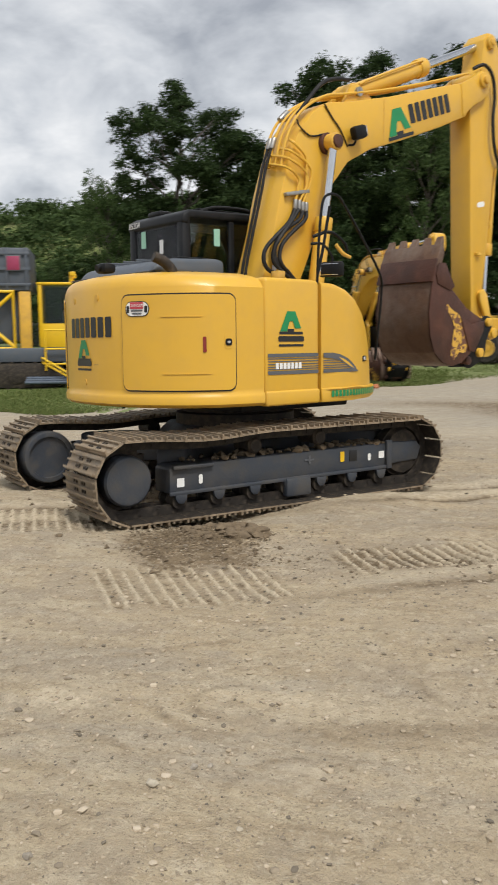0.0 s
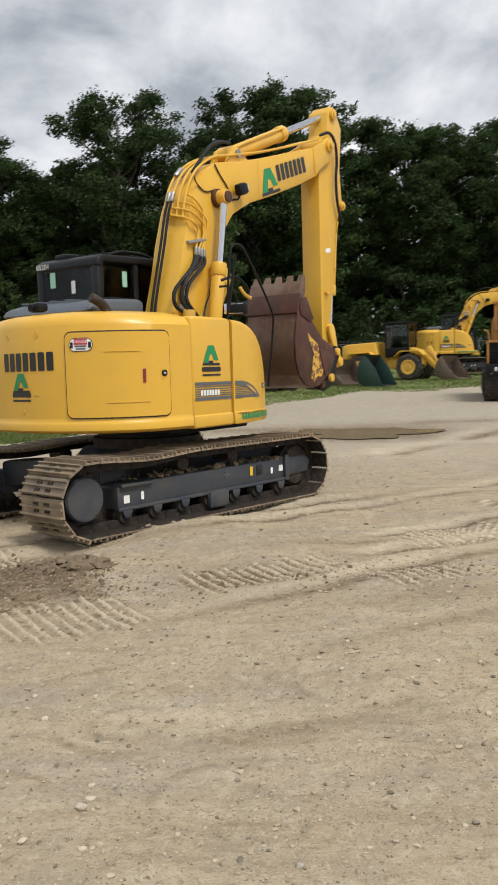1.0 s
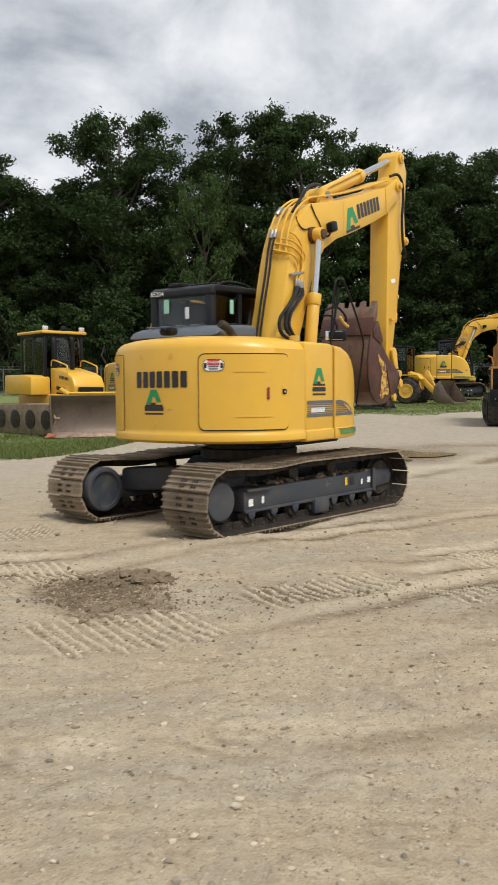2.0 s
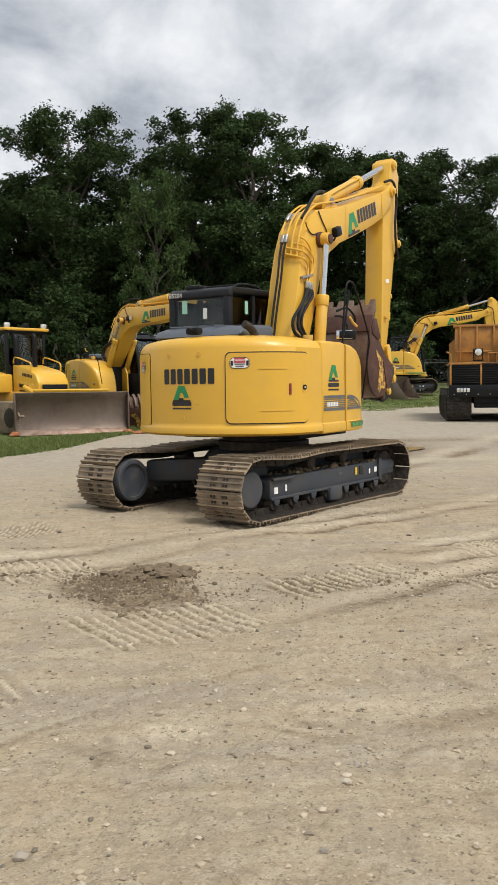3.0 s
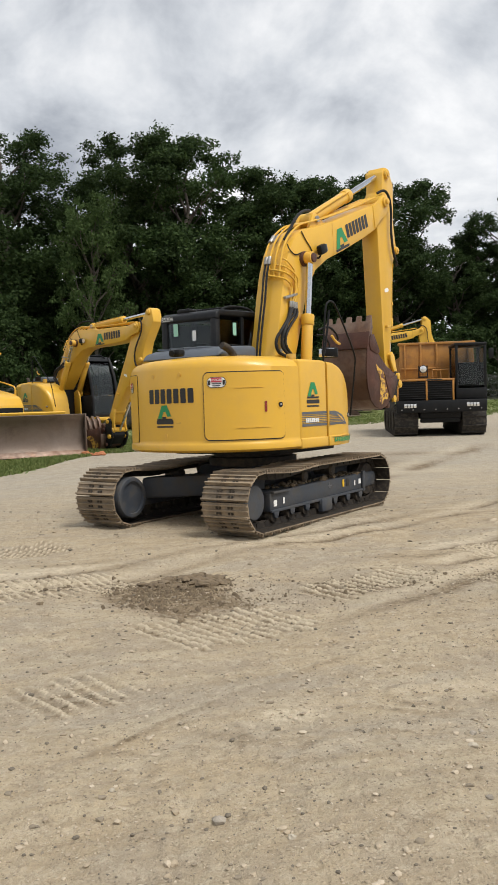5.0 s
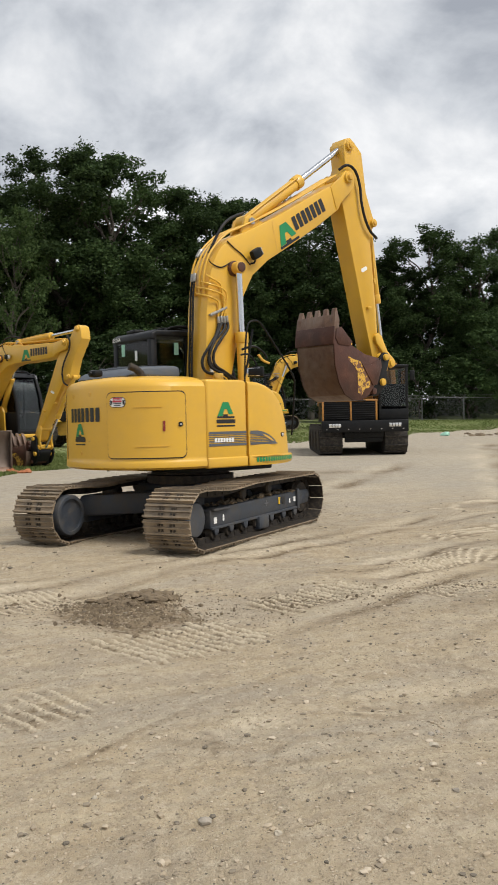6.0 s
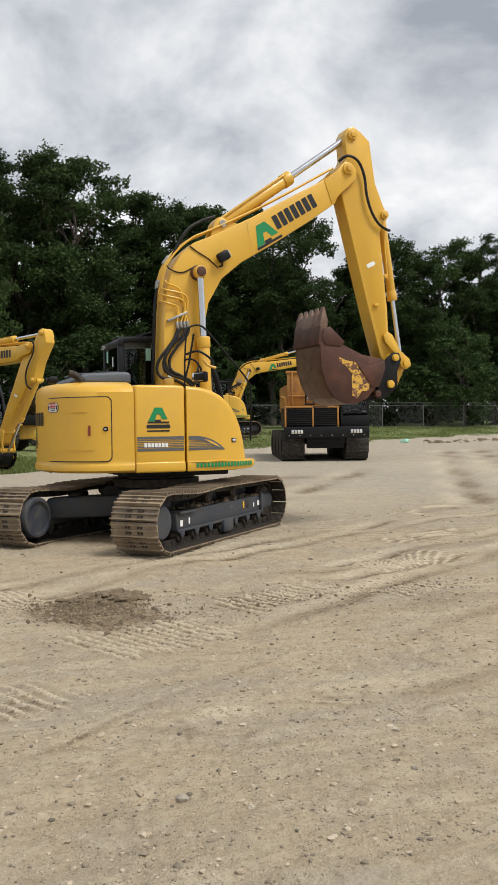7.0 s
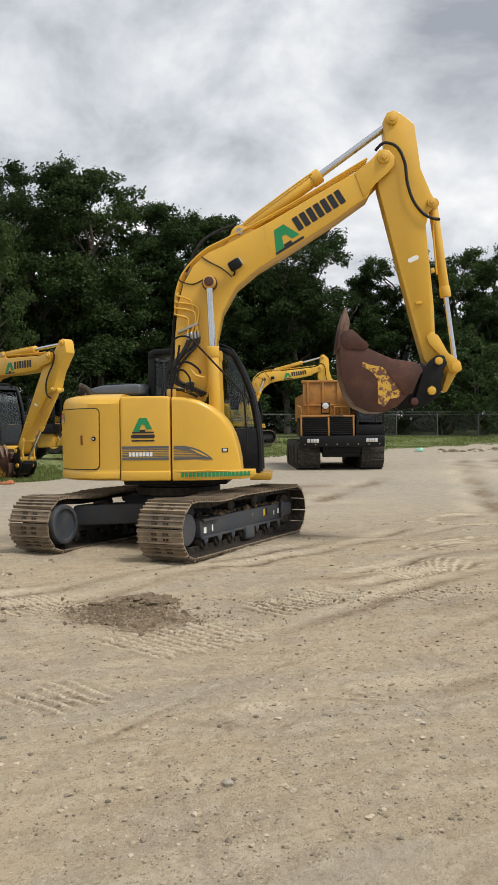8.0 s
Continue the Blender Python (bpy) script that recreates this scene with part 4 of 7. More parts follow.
            teeth.append((r * math.cos(a), r * math.sin(a)))
        sp = part("sprocket", prism(teeth, -0.03, 0.03, 0.0), LINK, root, "toothed drive sprocket", pose(SPROCKET_X, y, AXLE_Z))
        part("motor_cover", lathe([(0.18, -0.02 * side), (0.195, 0.05 * side), (0.192, 0.15 * side), (0.178, 0.168 * side), (0.168, 0.1705 * side), (0.155, 0.171 * side), (0.05, 0.172 * side), (0.02, 0.172 * side)], 32), FRAME_GREY, sp, "round grey final drive cover")
        motor = part("motor_housing", lathe([(0.12, 0.0), (0.24, -0.03 * side), (0.24, -0.28 * side), (0.228, -0.30 * side), (0.215, -0.303 * side), (0.19, -0.303 * side), (0.185, -0.275 * side), (0.05, -0.27 * side)], 28), FRAME_GREY, root, "", pose(SPROCKET_X, y, AXLE_Z))
        idl = part("idler", lathe([(0.05, -0.12), (0.20, -0.1), (0.22, -0.055), (0.232, -0.05), (0.232, 0.05), (0.22, 0.055), (0.20, 0.1), (0.05, 0.12)], 36), LINK, root, "worn steel idler wheel", pose(IDLER_X, y, AXLE_Z))
        wheels += [(sp, SPROCKET_X, y), (idl, IDLER_X, y)]
        # legs of the centre frame
        leg = [(-1.25, side * 0.80), (-0.98, side * 0.80), (-0.25, side * 0.30), (0.35, side * 0.30), (1.05, side * 0.80), (1.22, side * 0.80), (0.62, side * 0.0), (-0.55, side * 0.0)]
        part("frame_leg", prism(leg, 0.38, 0.64, 0.03, axis="z"), FRAME_GREY, root)
    part("centre_frame", prism([(-0.55, 0.36), (-0.6, 0.62), (-0.45, 0.74), (0.5, 0.74), (0.65, 0.62), (0.6, 0.36)], -0.5, 0.5, 0.03), FRAME_GREY, root)
    part("slew_ring", lathe([(0.42, 0.0), (0.56, 0.0), (0.56, 0.10), (0.50, 0.11), (0.50, 0.23), (0.42, 0.23)], 40), LINK, root, "greasy slew ring", pose(0, 0, 0.73, 90))
    return shoes, wheels


def build_body(root):
    body = part("counterweight", tail_body(), YELLOW, root, "rounded yellow counterweight")
    # rear right door, in a dark seam
    d0, d1 = s_at_y(-1.035) + 0.02, s_at_y(-0.385)
    part("door_seam", tail_panel(d0 - 0.012, d1 + 0.012, 1.088, 1.852, 0.004, -0.02, 0.065), DECAL_BLACK, body)
    door = part("service_door", tail_panel(d0, d1, 1.10, 1.84, 0.016, -0.02, 0.06), YELLOW, body, "yellow service door")
    sr = s_at_y(-1.035) + 0.02
    part("recess", tail_panel(sr + 0.03, sr + 0.095, 1.42, 1.54, 0.020, 0.0, 0.028), YELLOW, door)
    part("latch", tail_panel(sr + 0.035, sr + 0.088, 1.445, 1.50, 0.026, 0.0, 0.02), BLACK, door, "black and chrome latch")
    part("latch_barrel", tail_panel(sr + 0.05, sr + 0.075, 1.462, 1.482, 0.032, 0.0, 0.008), CHROME, door)
    rs = s_at_y(-0.935)
    part("reflector", tail_panel(rs - 0.013, rs + 0.013, 1.395, 1.515, 0.024, 0.0, 0.008), REFLECTOR, door, "upright red reflector")
    part("swage", tail_panel(rs - 0.05, rs + 0.33, 1.225, 1.232, 0.022, 0.0, 0.003), YELLOW, door)
    part("swage", tail_panel(rs + 0.02, rs + 0.34, 1.668, 1.674, 0.022, 0.0, 0.003), YELLOW, door)
    ds = s_at_y(-0.525)
    caution_sign(lambda u, v, l: on_tail(ds, 1.735)(u, v, l + 0.008), 0.215, 0.118, door)
    # rear left flap
    l0, l1 = s_at_y(0.66), s_at_y(0.93)
    part("door_seam", tail_panel(l0 - 0.008, l1 + 0.3, 1.058, 1.872, 0.004, -0.02, 0.04), DECAL_BLACK, body)
    flap = part("side_door", tail_panel(l0, l1 + 0.29, 1.066, 1.864, 0.012, -0.02, 0.035), YELLOW, body, "yellow side door")
    caution_sign(lambda u, v, l: on_tail(s_at_y(0.79), 1.72)(u, v, l + 0.004), 0.10, 0.13, flap)
    # signs on the tail
    blocks("wordmark_block", word_blocks(-0.345, -0.08, 0.69, 0.165, 7, 0.16), on_tail(s_at_y(0.07), 1.60), DECAL_BLACK, body, 0.004, "plain black block of a wordmark")
    green, dark = dealer_mark(0.175)
    am = s_at_y(0.155)
    part("dealer_mark", shapes(green, on_tail(am, 1.42)), DECAL_GREEN, body, "green gable-shaped mark")
    part("dealer_mark_foot", shapes(dark, on_tail(am, 1.42)), DECAL_BLACK, body)
    part("dealer_name", shapes([rounded(-0.135, -0.040, 0.135, 0.006, .3), rounded(-0.13, -0.078, 0.13, -0.060, .3)], on_tail(am, 1.325), 0.004), DECAL_BLACK, body)
    for y, z in ((0.33, 1.83), (-0.08, 1.84), (0.14, 1.15)):
        s = s_at_y(y)
        part("lifting_plug", tail_panel(s - 0.022, s + 0.022, z - 0.025, z + 0.025, 0.006, 0.0, 0.02), YELLOW_OLD, body)
    part("scratch", tail_panel(s_at_y(-0.08), s_at_y(-0.02), 1.295, 1.299, 0.0025, 0.0, 0.001), WORN_STEEL, body)
    part("rear_camera", joined(box(0.12, 0.17, 0.085, (-1.30, 0.12, 2.10), 0.03), rod((-1.36, 0.12, 2.10), (-1.385, 0.12, 2.095), 0.03)), BLACK, body, "black rear view camera")
    part("under_bolt", rod((-1.42, -0.3, 0.945), (-1.42, -0.3, 0.97), 0.012), BLACK, body)

    # right side housings
    side = [(-0.575, 0.955), (0.045, 0.955), (0.045, 1.975), (-0.05, 1.985), (-0.575, 1.985)]
    p = part("side_housing", prism(side, -1.085, -0.42, 0.035, 3), YELLOW, root, "yellow side housing with striped decal")
    part("sill", prism([(-0.57, 0.95), (0.045, 0.95), (0.045, 1.075), (-0.57, 1.075)], -1.098, -1.0, 0.02, 3), YELLOW, p)
    pl = on_plane(-1.086)
    green, dark = dealer_mark(0.19)
    part("dealer_mark", shapes([[(u - 0.29, v + 1.63) for u, v in q] for q in green], pl), DECAL_GREEN, p, "green gable-shaped mark")
    part("dealer_mark_foot", shapes([[(u - 0.29, v + 1.63) for u, v in q] for q in dark], pl), DECAL_BLACK, p)
    part("dealer_name", shapes([rounded(-0.435, 1.472, -0.145, 1.516, .3), rounded(-0.43, 1.432, -0.15, 1.450, .3)], pl), DECAL_BLACK, p)
    part("stripe", shapes([[(-0.55, 1.345), (0.025, 1.345), (0.025, 1.375), (-0.55, 1.375)], [(-0.55, 1.205), (0.025, 1.205), (0.025, 1.235), (-0.55, 1.235)]], pl), DECAL_GREY, p)
    part("thin_stripe", shapes([[(-0.55, z), (0.025, z), (0.025, z + 0.009), (-0.55, z + 0.009)] for z in (1.328, 1.306, 1.284, 1.262, 1.244)], pl), DECAL_GREY, p)
    blocks("model_block", word_blocks(-0.47, 1.25, 0.30, 0.05, 7, 0.15), pl, DECAL_WHITE, p, 0.006)

    top_line = [(0.065, 1.975), (0.25, 1.962), (0.40, 1.925), (0.53, 1.865), (0.65, 1.775), (0.745, 1.66), (0.81, 1.53), (0.855, 1.38), (0.885, 1.22), (0.90, 1.06), (0.902, 0.97)]
    bm = bmesh.new()
    rows = []
    for a, b in zip(top_line, top_line[1:] + [None]):
        for k in range(3 if b else 1):
            x, z = (a[0] + (b[0] - a[0]) * k / 3, a[1] + (b[1] - a[1]) * k / 3) if b else a
            yo = -1.085 + 0.50 * max(x - 0.3, 0.0) ** 2
            r = min(0.05 + 0.10 * max(x - 0.2, 0.0), (z - 0.95) * 0.8)
            sec = [(-0.42, z), ((yo - 0.42) / 2, z)]
            for c in range(7):
                t = math.pi / 2 * c / 6
                sec.append((yo + r - r * math.sin(t), z - r + r * math.cos(t)))
            low = z - r
            sec += [(yo, low + (0.955 - low) * f) for f in (0.25, 0.5, 0.75, 1.0)] + [(-0.42, 0.955)]
            rows.append([bm.verts.new((x, y, max(w, 0.955))) for y, w in sec])
    for ra, rb in zip(rows, rows[1:]):
        for k in range(len(ra) - 1):
            bm.faces.new((ra[k], ra[k + 1], rb[k + 1], rb[k]))
    bm.faces.new(rows[0])
    bm.faces.new(rows[-1])
    q = part("front_housing", bm, YELLOW, root, "sloping rounded yellow front housing")
    bm = prism([(0.065, 0.95), (0.3, 0.95), (0.5, 0.952), (0.7, 0.955), (0.87, 0.96), (1.02, 0.965), (1.07, 1.0), (1.065, 1.07), (0.87, 1.072), (0.7, 1.073), (0.5, 1.074), (0.3, 1.075), (0.065, 1.075)], -1.098, -0.6, 0.0)
    for v in bm.verts:
        if v.co.x > 0.3 and v.co.y < -0.8:
            v.co.y += 0.50 * (v.co.x - 0.3) ** 2
    part("sill", soften(bm, 0.015, 2), YELLOW, q)
    st = [[(0.085, 1.375), (0.085, 1.335), (0.26, 1.318), (0.34, 1.29), (0.42, 1.245), (0.47, 1.205), (0.565, 1.205), (0.49, 1.268), (0.40, 1.322), (0.30, 1.358), (0.20, 1.375)],
          [(0.085, 1.205), (0.465, 1.205), (0.43, 1.235), (0.085, 1.235)]]
    part("stripe", shapes(st, lambda u, v, l: Vector((u, -1.087 + 0.50 * max(u - 0.3, 0) ** 2 - l, v)), 0.006), DECAL_GREY, q)
    part("thin_stripe", shapes([[(0.085, z), (0.42 - (z - 1.24) * 1.6, z), (0.42 - (z - 1.24) * 1.6, z + 0.009), (0.085, z + 0.009)] for z in (1.306, 1.284, 1.262, 1.244)], lambda u, v, l: Vector((u, -1.087 + 0.50 * max(u - 0.3, 0) ** 2 - l, v)), 0.006), DECAL_GREY, q)
    blocks("sill_block", word_blocks(0.17, 0.995, 0.84, 0.055, 18, 0.2), lambda u, v, l: Vector((u, -1.099 + 0.50 * max(u - 0.3, 0) ** 2 - l, v)), DECAL_GREEN, q, 0.006, "small green block")
    part("corner_lamp", box(0.085, 0.02, 0.055, (0.70, -1.002, 1.315), 0.012, (0, 0, 21)), BLACK, q)
    part("lamp_lens", box(0.055, 0.012, 0.035, (0.702, -1.014, 1.315), 0.006, (0, 0, 21)), SILVER, q)
    part("filler_cap", rod((0.0, -0.62, 1.98), (0.0, -0.62, 2.09), 0.062, bevel=0.01), AMBER, q, "pale yellow beacon")

    # hood, exhaust, deck
    hood = prism([(-1.20, 2.04), (-1.12, 2.12), (-0.95, 2.165), (-0.50, 2.185), (-0.42, 2.17), (-0.42, 2.03)], -0.40, 0.78, 0.04, 3)
    h = part("engine_hood", hood, CHARCOAL, root, "grey engine hood")
    part("hood_grille", box(0.30, 0.20, 0.02, (-0.70, -0.25, 2.18), 0.008), BLACK, h)
    for k in range(4):
        part("hood_rib", box(0.62, 0.02, 0.018, (-0.75, 0.02 + 0.2 * k, 2.185), 0.006, (0, -2, 0)), CHARCOAL, h)
    part("exhaust_pipe", tube([(-1.05, -0.52, 2.01), (-1.08, -0.51, 2.07), (-1.14, -0.49, 2.125), (-1.21, -0.47, 2.155)], 0.043, 14), LINK, h, "dark bent exhaust pipe")
    part("deck", box(1.30, 1.60, 0.08, (0.06, 0.0, 0.925), 0.02), BLACK, root)
    part("inner_wall", box(1.0, 0.60, 0.98, (-0.05, -0.10, 1.45), 0.02), BLACK, root)
    part("left_housing", prism([(-0.575, 0.955), (-0.44, 0.955), (-0.44, 1.98), (-0.575, 1.98)], 0.45, 1.08, 0.02), YELLOW, root)
    part("boom_bracket", prism([(-0.25, 0.95), (0.75, 0.95), (0.72, 1.6), (0.60, 1.78), (0.42, 1.70), (0.2, 1.90), (-0.05, 1.95), (-0.2, 1.75)], -0.44, -0.39, 0.015), YELLOW, root)
    part("boom_bracket", prism([(-0.25, 0.95), (0.75, 0.95), (0.72, 1.6), (0.60, 1.78), (0.42, 1.70), (0.2, 1.90), (-0.05, 1.95), (-0.2, 1.75)], 0.03, 0.08, 0.015), YELLOW, root)

    # cab: posts, roof, panels and panes
    y0, y1 = 0.20, 1.10
    prof = [(-0.42, 1.0), (-0.42, 2.62), (-0.36, 2.70), (0.55, 2.72), (0.72, 2.66), (0.86, 2.45), (1.02, 2.05), (1.12, 1.55), (1.12, 1.02)]
    cab = part("cab_frame", joined(
        prism([(-0.44, 2.57), (-0.425, 2.65), (-0.35, 2.69), (0.45, 2.715), (0.66, 2.69), (0.80, 2.57), (0.74, 2.56), (0.6, 2.635), (-0.34, 2.615), (-0.36, 2.55)], y0 - 0.01, y1 + 0.01, 0.03, 3),
        box(0.10, 0.10, 1.65, (-0.38, y0 + 0.05, 1.80), 0.025), box(0.10, 0.10, 1.65, (-0.38, y1 - 0.05, 1.80), 0.025),
        box(0.09, 0.07, 1.65, (0.22, y1 - 0.04, 1.80), 0.02), box(0.07, 0.06, 1.65, (0.16, y0 + 0.035, 1.80), 0.02),
        box(0.06, 0.9, 0.28, (-0.40, 0.65, 2.08), 0.02), box(0.06, 0.9, 0.06, (-0.40, 0.65, 2.60), 0.02),
        tube([(0.70, y0 + 0.04, 2.66), (0.83, y0 + 0.04, 2.45), (0.98, y0 + 0.04, 2.05), (1.07, y0 + 0.04, 1.55), (1.09, y0 + 0.04, 1.0)], 0.045, 8),
        tube([(0.70, y1 - 0.04, 2.66), (0.83, y1 - 0.04, 2.45), (0.98, y1 - 0.04, 2.05), (1.07, y1 - 0.04, 1.55), (1.09, y1 - 0.04, 1.0)], 0.045, 8),
        box(1.5, 0.05, 0.62, (0.34, y0 + 0.03, 1.28), 0.02), box(1.5, 0.05, 0.62, (0.34, y1 - 0.03, 1.28), 0.02),
        box(0.06, 0.86, 0.10, (1.08, 0.65, 1.04), 0.02), box(1.5, 0.88, 0.06, (0.33, 0.65, 0.98), 0.02)), CABIN, root, "black cab frame with rounded roof")
    part("rear_pane", box(0.012, 0.74, 0.40, (-0.405, 0.65, 2.395), 0), GLASS, cab)
    part("side_pane", prism([(-0.33, 1.60), (0.13, 1.60), (0.13, 2.57), (-0.33, 2.57)], y0 + 0.02, y0 + 0.03, 0), GLASS, cab)
    part("side_pane", prism([(0.19, 1.60), (1.0, 1.60), (0.94, 2.05), (0.80, 2.42), (0.68, 2.60), (0.19, 2.60)], y0 + 0.02, y0 + 0.03, 0), GLASS, cab)
    part("door_pane", prism([(-0.33, 1.60), (0.18, 1.60), (0.18, 2.57), (-0.33, 2.57)], y1 - 0.03, y1 - 0.02, 0), GLASS, cab)
    part("door_pane", prism([(0.26, 1.60), (1.0, 1.60), (0.94, 2.05), (0.80, 2.42), (0.68, 2.60), (0.26, 2.60)], y1 - 0.03, y1 - 0.02, 0), GLASS, cab)
    part("windscreen", prism([(1.06, 1.08), (1.07, 1.08), (1.05, 1.56), (0.96, 2.06), (0.81, 2.46), (0.70, 2.62), (0.69, 2.61), (0.80, 2.45), (0.95, 2.05), (1.04, 1.55)], y0 + 0.06, y1 - 0.06, 0), GLASS, cab)
    part("seat", joined(box(0.46, 0.50, 0.14, (0.12, 0.64, 1.48), 0.05), box(0.14, 0.44, 0.60, (-0.14, 0.62, 1.84), 0.06, (0, -8, 0)), box(0.10, 0.24, 0.16, (-0.19, 0.62, 2.22), 0.05), box(0.3, 0.4, 0.5, (0.1, 0.64, 1.2), 0.03)), SEAT, cab, "dark operator seat")
    part("console", joined(box(0.5, 0.14, 0.36, (0.2, 0.32, 1.5), 0.04), rod((0.36, 0.32, 1.65), (0.4, 0.33, 1.85), 0.02), box(0.12, 0.05, 0.2, (0.75, 0.27, 1.95), 0.02)), SEAT, cab)
    part("green_card", box(0.004, 0.075, 0.16, (-0.418, 0.86, 2.47), 0), GREEN_CARD, cab, "pale green inspection card on the glass")
    part("green_card", box(0.07, 0.004, 0.16, (-0.02, y0 + 0.012, 2.46), 0), GREEN_CARD, cab, "pale green inspection card on the glass")
    part("white_card", box(0.004, 0.055, 0.13, (-0.418, 0.56, 2.38), 0), DECAL_WHITE, cab, "white paper card on the glass")
    part("fleet_number", lettering("85204", 0.078, lambda u, v, l: Vector((-0.436 - l, 0.975 - u, 2.612 + v)), 0.012), DECAL_WHITE, cab, "white painted digits")
    part("beacon_base", box(0.18, 0.22, 0.06, (-0.25, 0.80, 2.715), 0.025), BLACK, cab)
    part("roof_guard", joined(box(0.7, 0.5, 0.03, (0.25, 0.62, 2.735), 0.01), tube([(-0.1, 0.36, 2.71), (0.1, 0.36, 2.765), (0.5, 0.36, 2.765), (0.75, 0.36, 2.66)], 0.02), tube([(-0.1, 0.9, 2.71), (0.1, 0.9, 2.765), (0.5, 0.9, 2.765), (0.75, 0.9, 2.66)], 0.02)), BLACK, cab)
    part("floor_step", box(0.3, 0.9, 0.10, (1.1, 0.65, 0.93), 0.02), YELLOW, root)

    # handrail and mirror on the right platform
    rail = part("handrail", tube([(0.06, -1.04, 1.95), (0.06, -1.06, 2.3), (0.08, -1.08, 2.6), (0.14, -1.08, 2.69), (0.26, -1.08, 2.70), (0.36, -1.08, 2.62), (0.62, -1.07, 2.34), (0.87, -1.04, 2.07), (0.94, -1.0, 1.92), (0.96, -0.95, 1.6), (0.97, -0.9, 1.30)], 0.0115, 8), BLACK, root, "bent black tube handrail")
    part("rail_stay", tube([(0.06, -1.05, 2.05), (0.11, -1.06, 2.25), (0.17, -1.08, 2.60)], 0.013, 8), BLACK, rail)
    mir = part("mirror", joined(box(0.06, 0.22, 0.13, (0.28, -1.0, 2.09), 0.025, (0, 0, 25)), tube([(0.10, -0.93, 2.3), (0.2, -0.97, 2.3), (0.28, -1.0, 2.2), (0.28, -1.0, 2.12)], 0.012)), BLACK, root, "black rear view mirror")
    part("mirror_glass", box(0.006, 0.19, 0.10, (0.245, -0.985, 2.09), 0.002, (0, 0, 25)), CHROME, mir)
    part("mirror_bracket", tube([(0.10, -0.95, 2.36), (0.24, -1.02, 2.40), (0.38, -1.05, 2.32), (0.42, -1.05, 2.25)], 0.014), BLACK, mir)
    part("mirror_arm", tube([(0.30, -1.03, 2.30), (0.36, -1.05, 2.23), (0.46, -1.05, 2.20)], 0.016), YELLOW_OLD, mir)
    return body


def cylinder_barrel(length, r):
    bm = joined(rod((0.02, 0, 0), (length - 0.12, 0, 0), r, bevel=0.008), rod((length - 0.14, 0, 0), (length, 0, 0), r * 1.16, bevel=0.012), rod((0, -r * 1.1, 0), (0, r * 1.1, 0), r * 1.15))
    return bm


def build_front(root):
    half = 0.2
    prof = [(-0.10, 1.70), (-0.06, 1.86), (0.05, 2.10), (0.16, 2.46), (0.25, 2.82), (0.36, 3.16), (0.49, 3.42), (0.66, 3.61), (0.88, 3.735), (1.15, 3.79), (1.76, 3.95), (2.40, 4.15), (3.03, 4.34), (3.22, 4.40),
            (3.24, 4.20), (3.06, 3.98), (2.61, 3.79), (1.96, 3.55), (1.48, 3.39), (1.15, 3.22), (0.90, 2.94), (0.75, 2.60), (0.62, 2.28), (0.46, 1.95), (0.20, 1.66), (0.02, 1.60)]
    ya, yb = BOOM_Y - half, BOOM_Y + half
    boom = part("boom", prism(prof, ya, yb, 0.018), YELLOW, root, "curved yellow main boom")
    nose = [(2.95, 4.31), (3.20, 4.43), (3.34, 4.53), (3.44, 4.50), (3.50, 4.40), (3.47, 4.28), (3.35, 4.20), (3.20, 4.12), (3.0, 3.97)]
    for y in (ya - 0.012, yb - 0.040):
        part("nose_plate", prism(nose, y, y + 0.052, 0.012), YELLOW, boom)
    for x, z in (ELBOW, BC_PIN):
        part("pin_boss", rod((x, ya - 0.045, z), (x, yb + 0.045, z), 0.085 if x > 2 else 0.10, bevel=0.01), YELLOW if x > 2 else RUST, boom)
        part("pin", rod((x, ya - (0.08 if x > 2 else 0.175), z), (x, yb + (0.08 if x > 2 else 0.175), z), 0.045 if x > 2 else 0.062, bevel=0.008), YELLOW_OLD if x > 2 else RUST, boom)
    part("cylinder_lug", prism([(1.12, 3.74), (1.26, 3.98), (1.35, 4.02), (1.43, 3.97), (1.62, 3.88)], BOOM_Y - 0.13, BOOM_Y - 0.08, 0.01), YELLOW, boom)
    part("cylinder_lug", prism([(1.12, 3.74), (1.26, 3.98), (1.35, 4.02), (1.43, 3.97), (1.62, 3.88)], BOOM_Y + 0.08, BOOM_Y + 0.13, 0.01), YELLOW, boom)
    part("lug_pin", rod((1.35, BOOM_Y - 0.16, 3.93), (1.35, BOOM_Y + 0.16, 3.93), 0.045), STEEL, boom)
    lamp = part("work_lamp", joined(box(0.17, 0.09, 0.13, (1.20, ya - 0.08, 3.49), 0.03, (0, -18, 0)), tube([(1.15, ya, 3.38), (1.17, ya - 0.05, 3.38), (1.18, ya - 0.07, 3.43)], 0.012)), BLACK, boom, "black work lamp")
    part("lamp_glass", box(0.012, 0.075, 0.10, (1.285, ya - 0.08, 3.517), 0.004, (0, -18, 0)), SILVER, lamp)
    green, dark = dealer_mark(0.30)
    om = on_boom(1.90, 3.72, 19.0, ya)
    part("dealer_mark", shapes(green, om), DECAL_GREEN, boom, "green gable-shaped mark")
    part("dealer_mark_foot", shapes(dark, om), DECAL_BLACK, boom)
    blocks("wordmark_block", word_blocks(0.0, -0.015, 0.74, 0.19, 7, 0.16), on_boom(2.085, 3.75, 19.4, ya), DECAL_BLACK, boom, 0.004, "plain black block of a wordmark")
    part("weld_seam", shapes([[(1.66, 3.46), (1.675, 3.46), (1.675, 3.90), (1.66, 3.90)]], on_plane(ya), 0.003), YELLOW_OLD, boom)
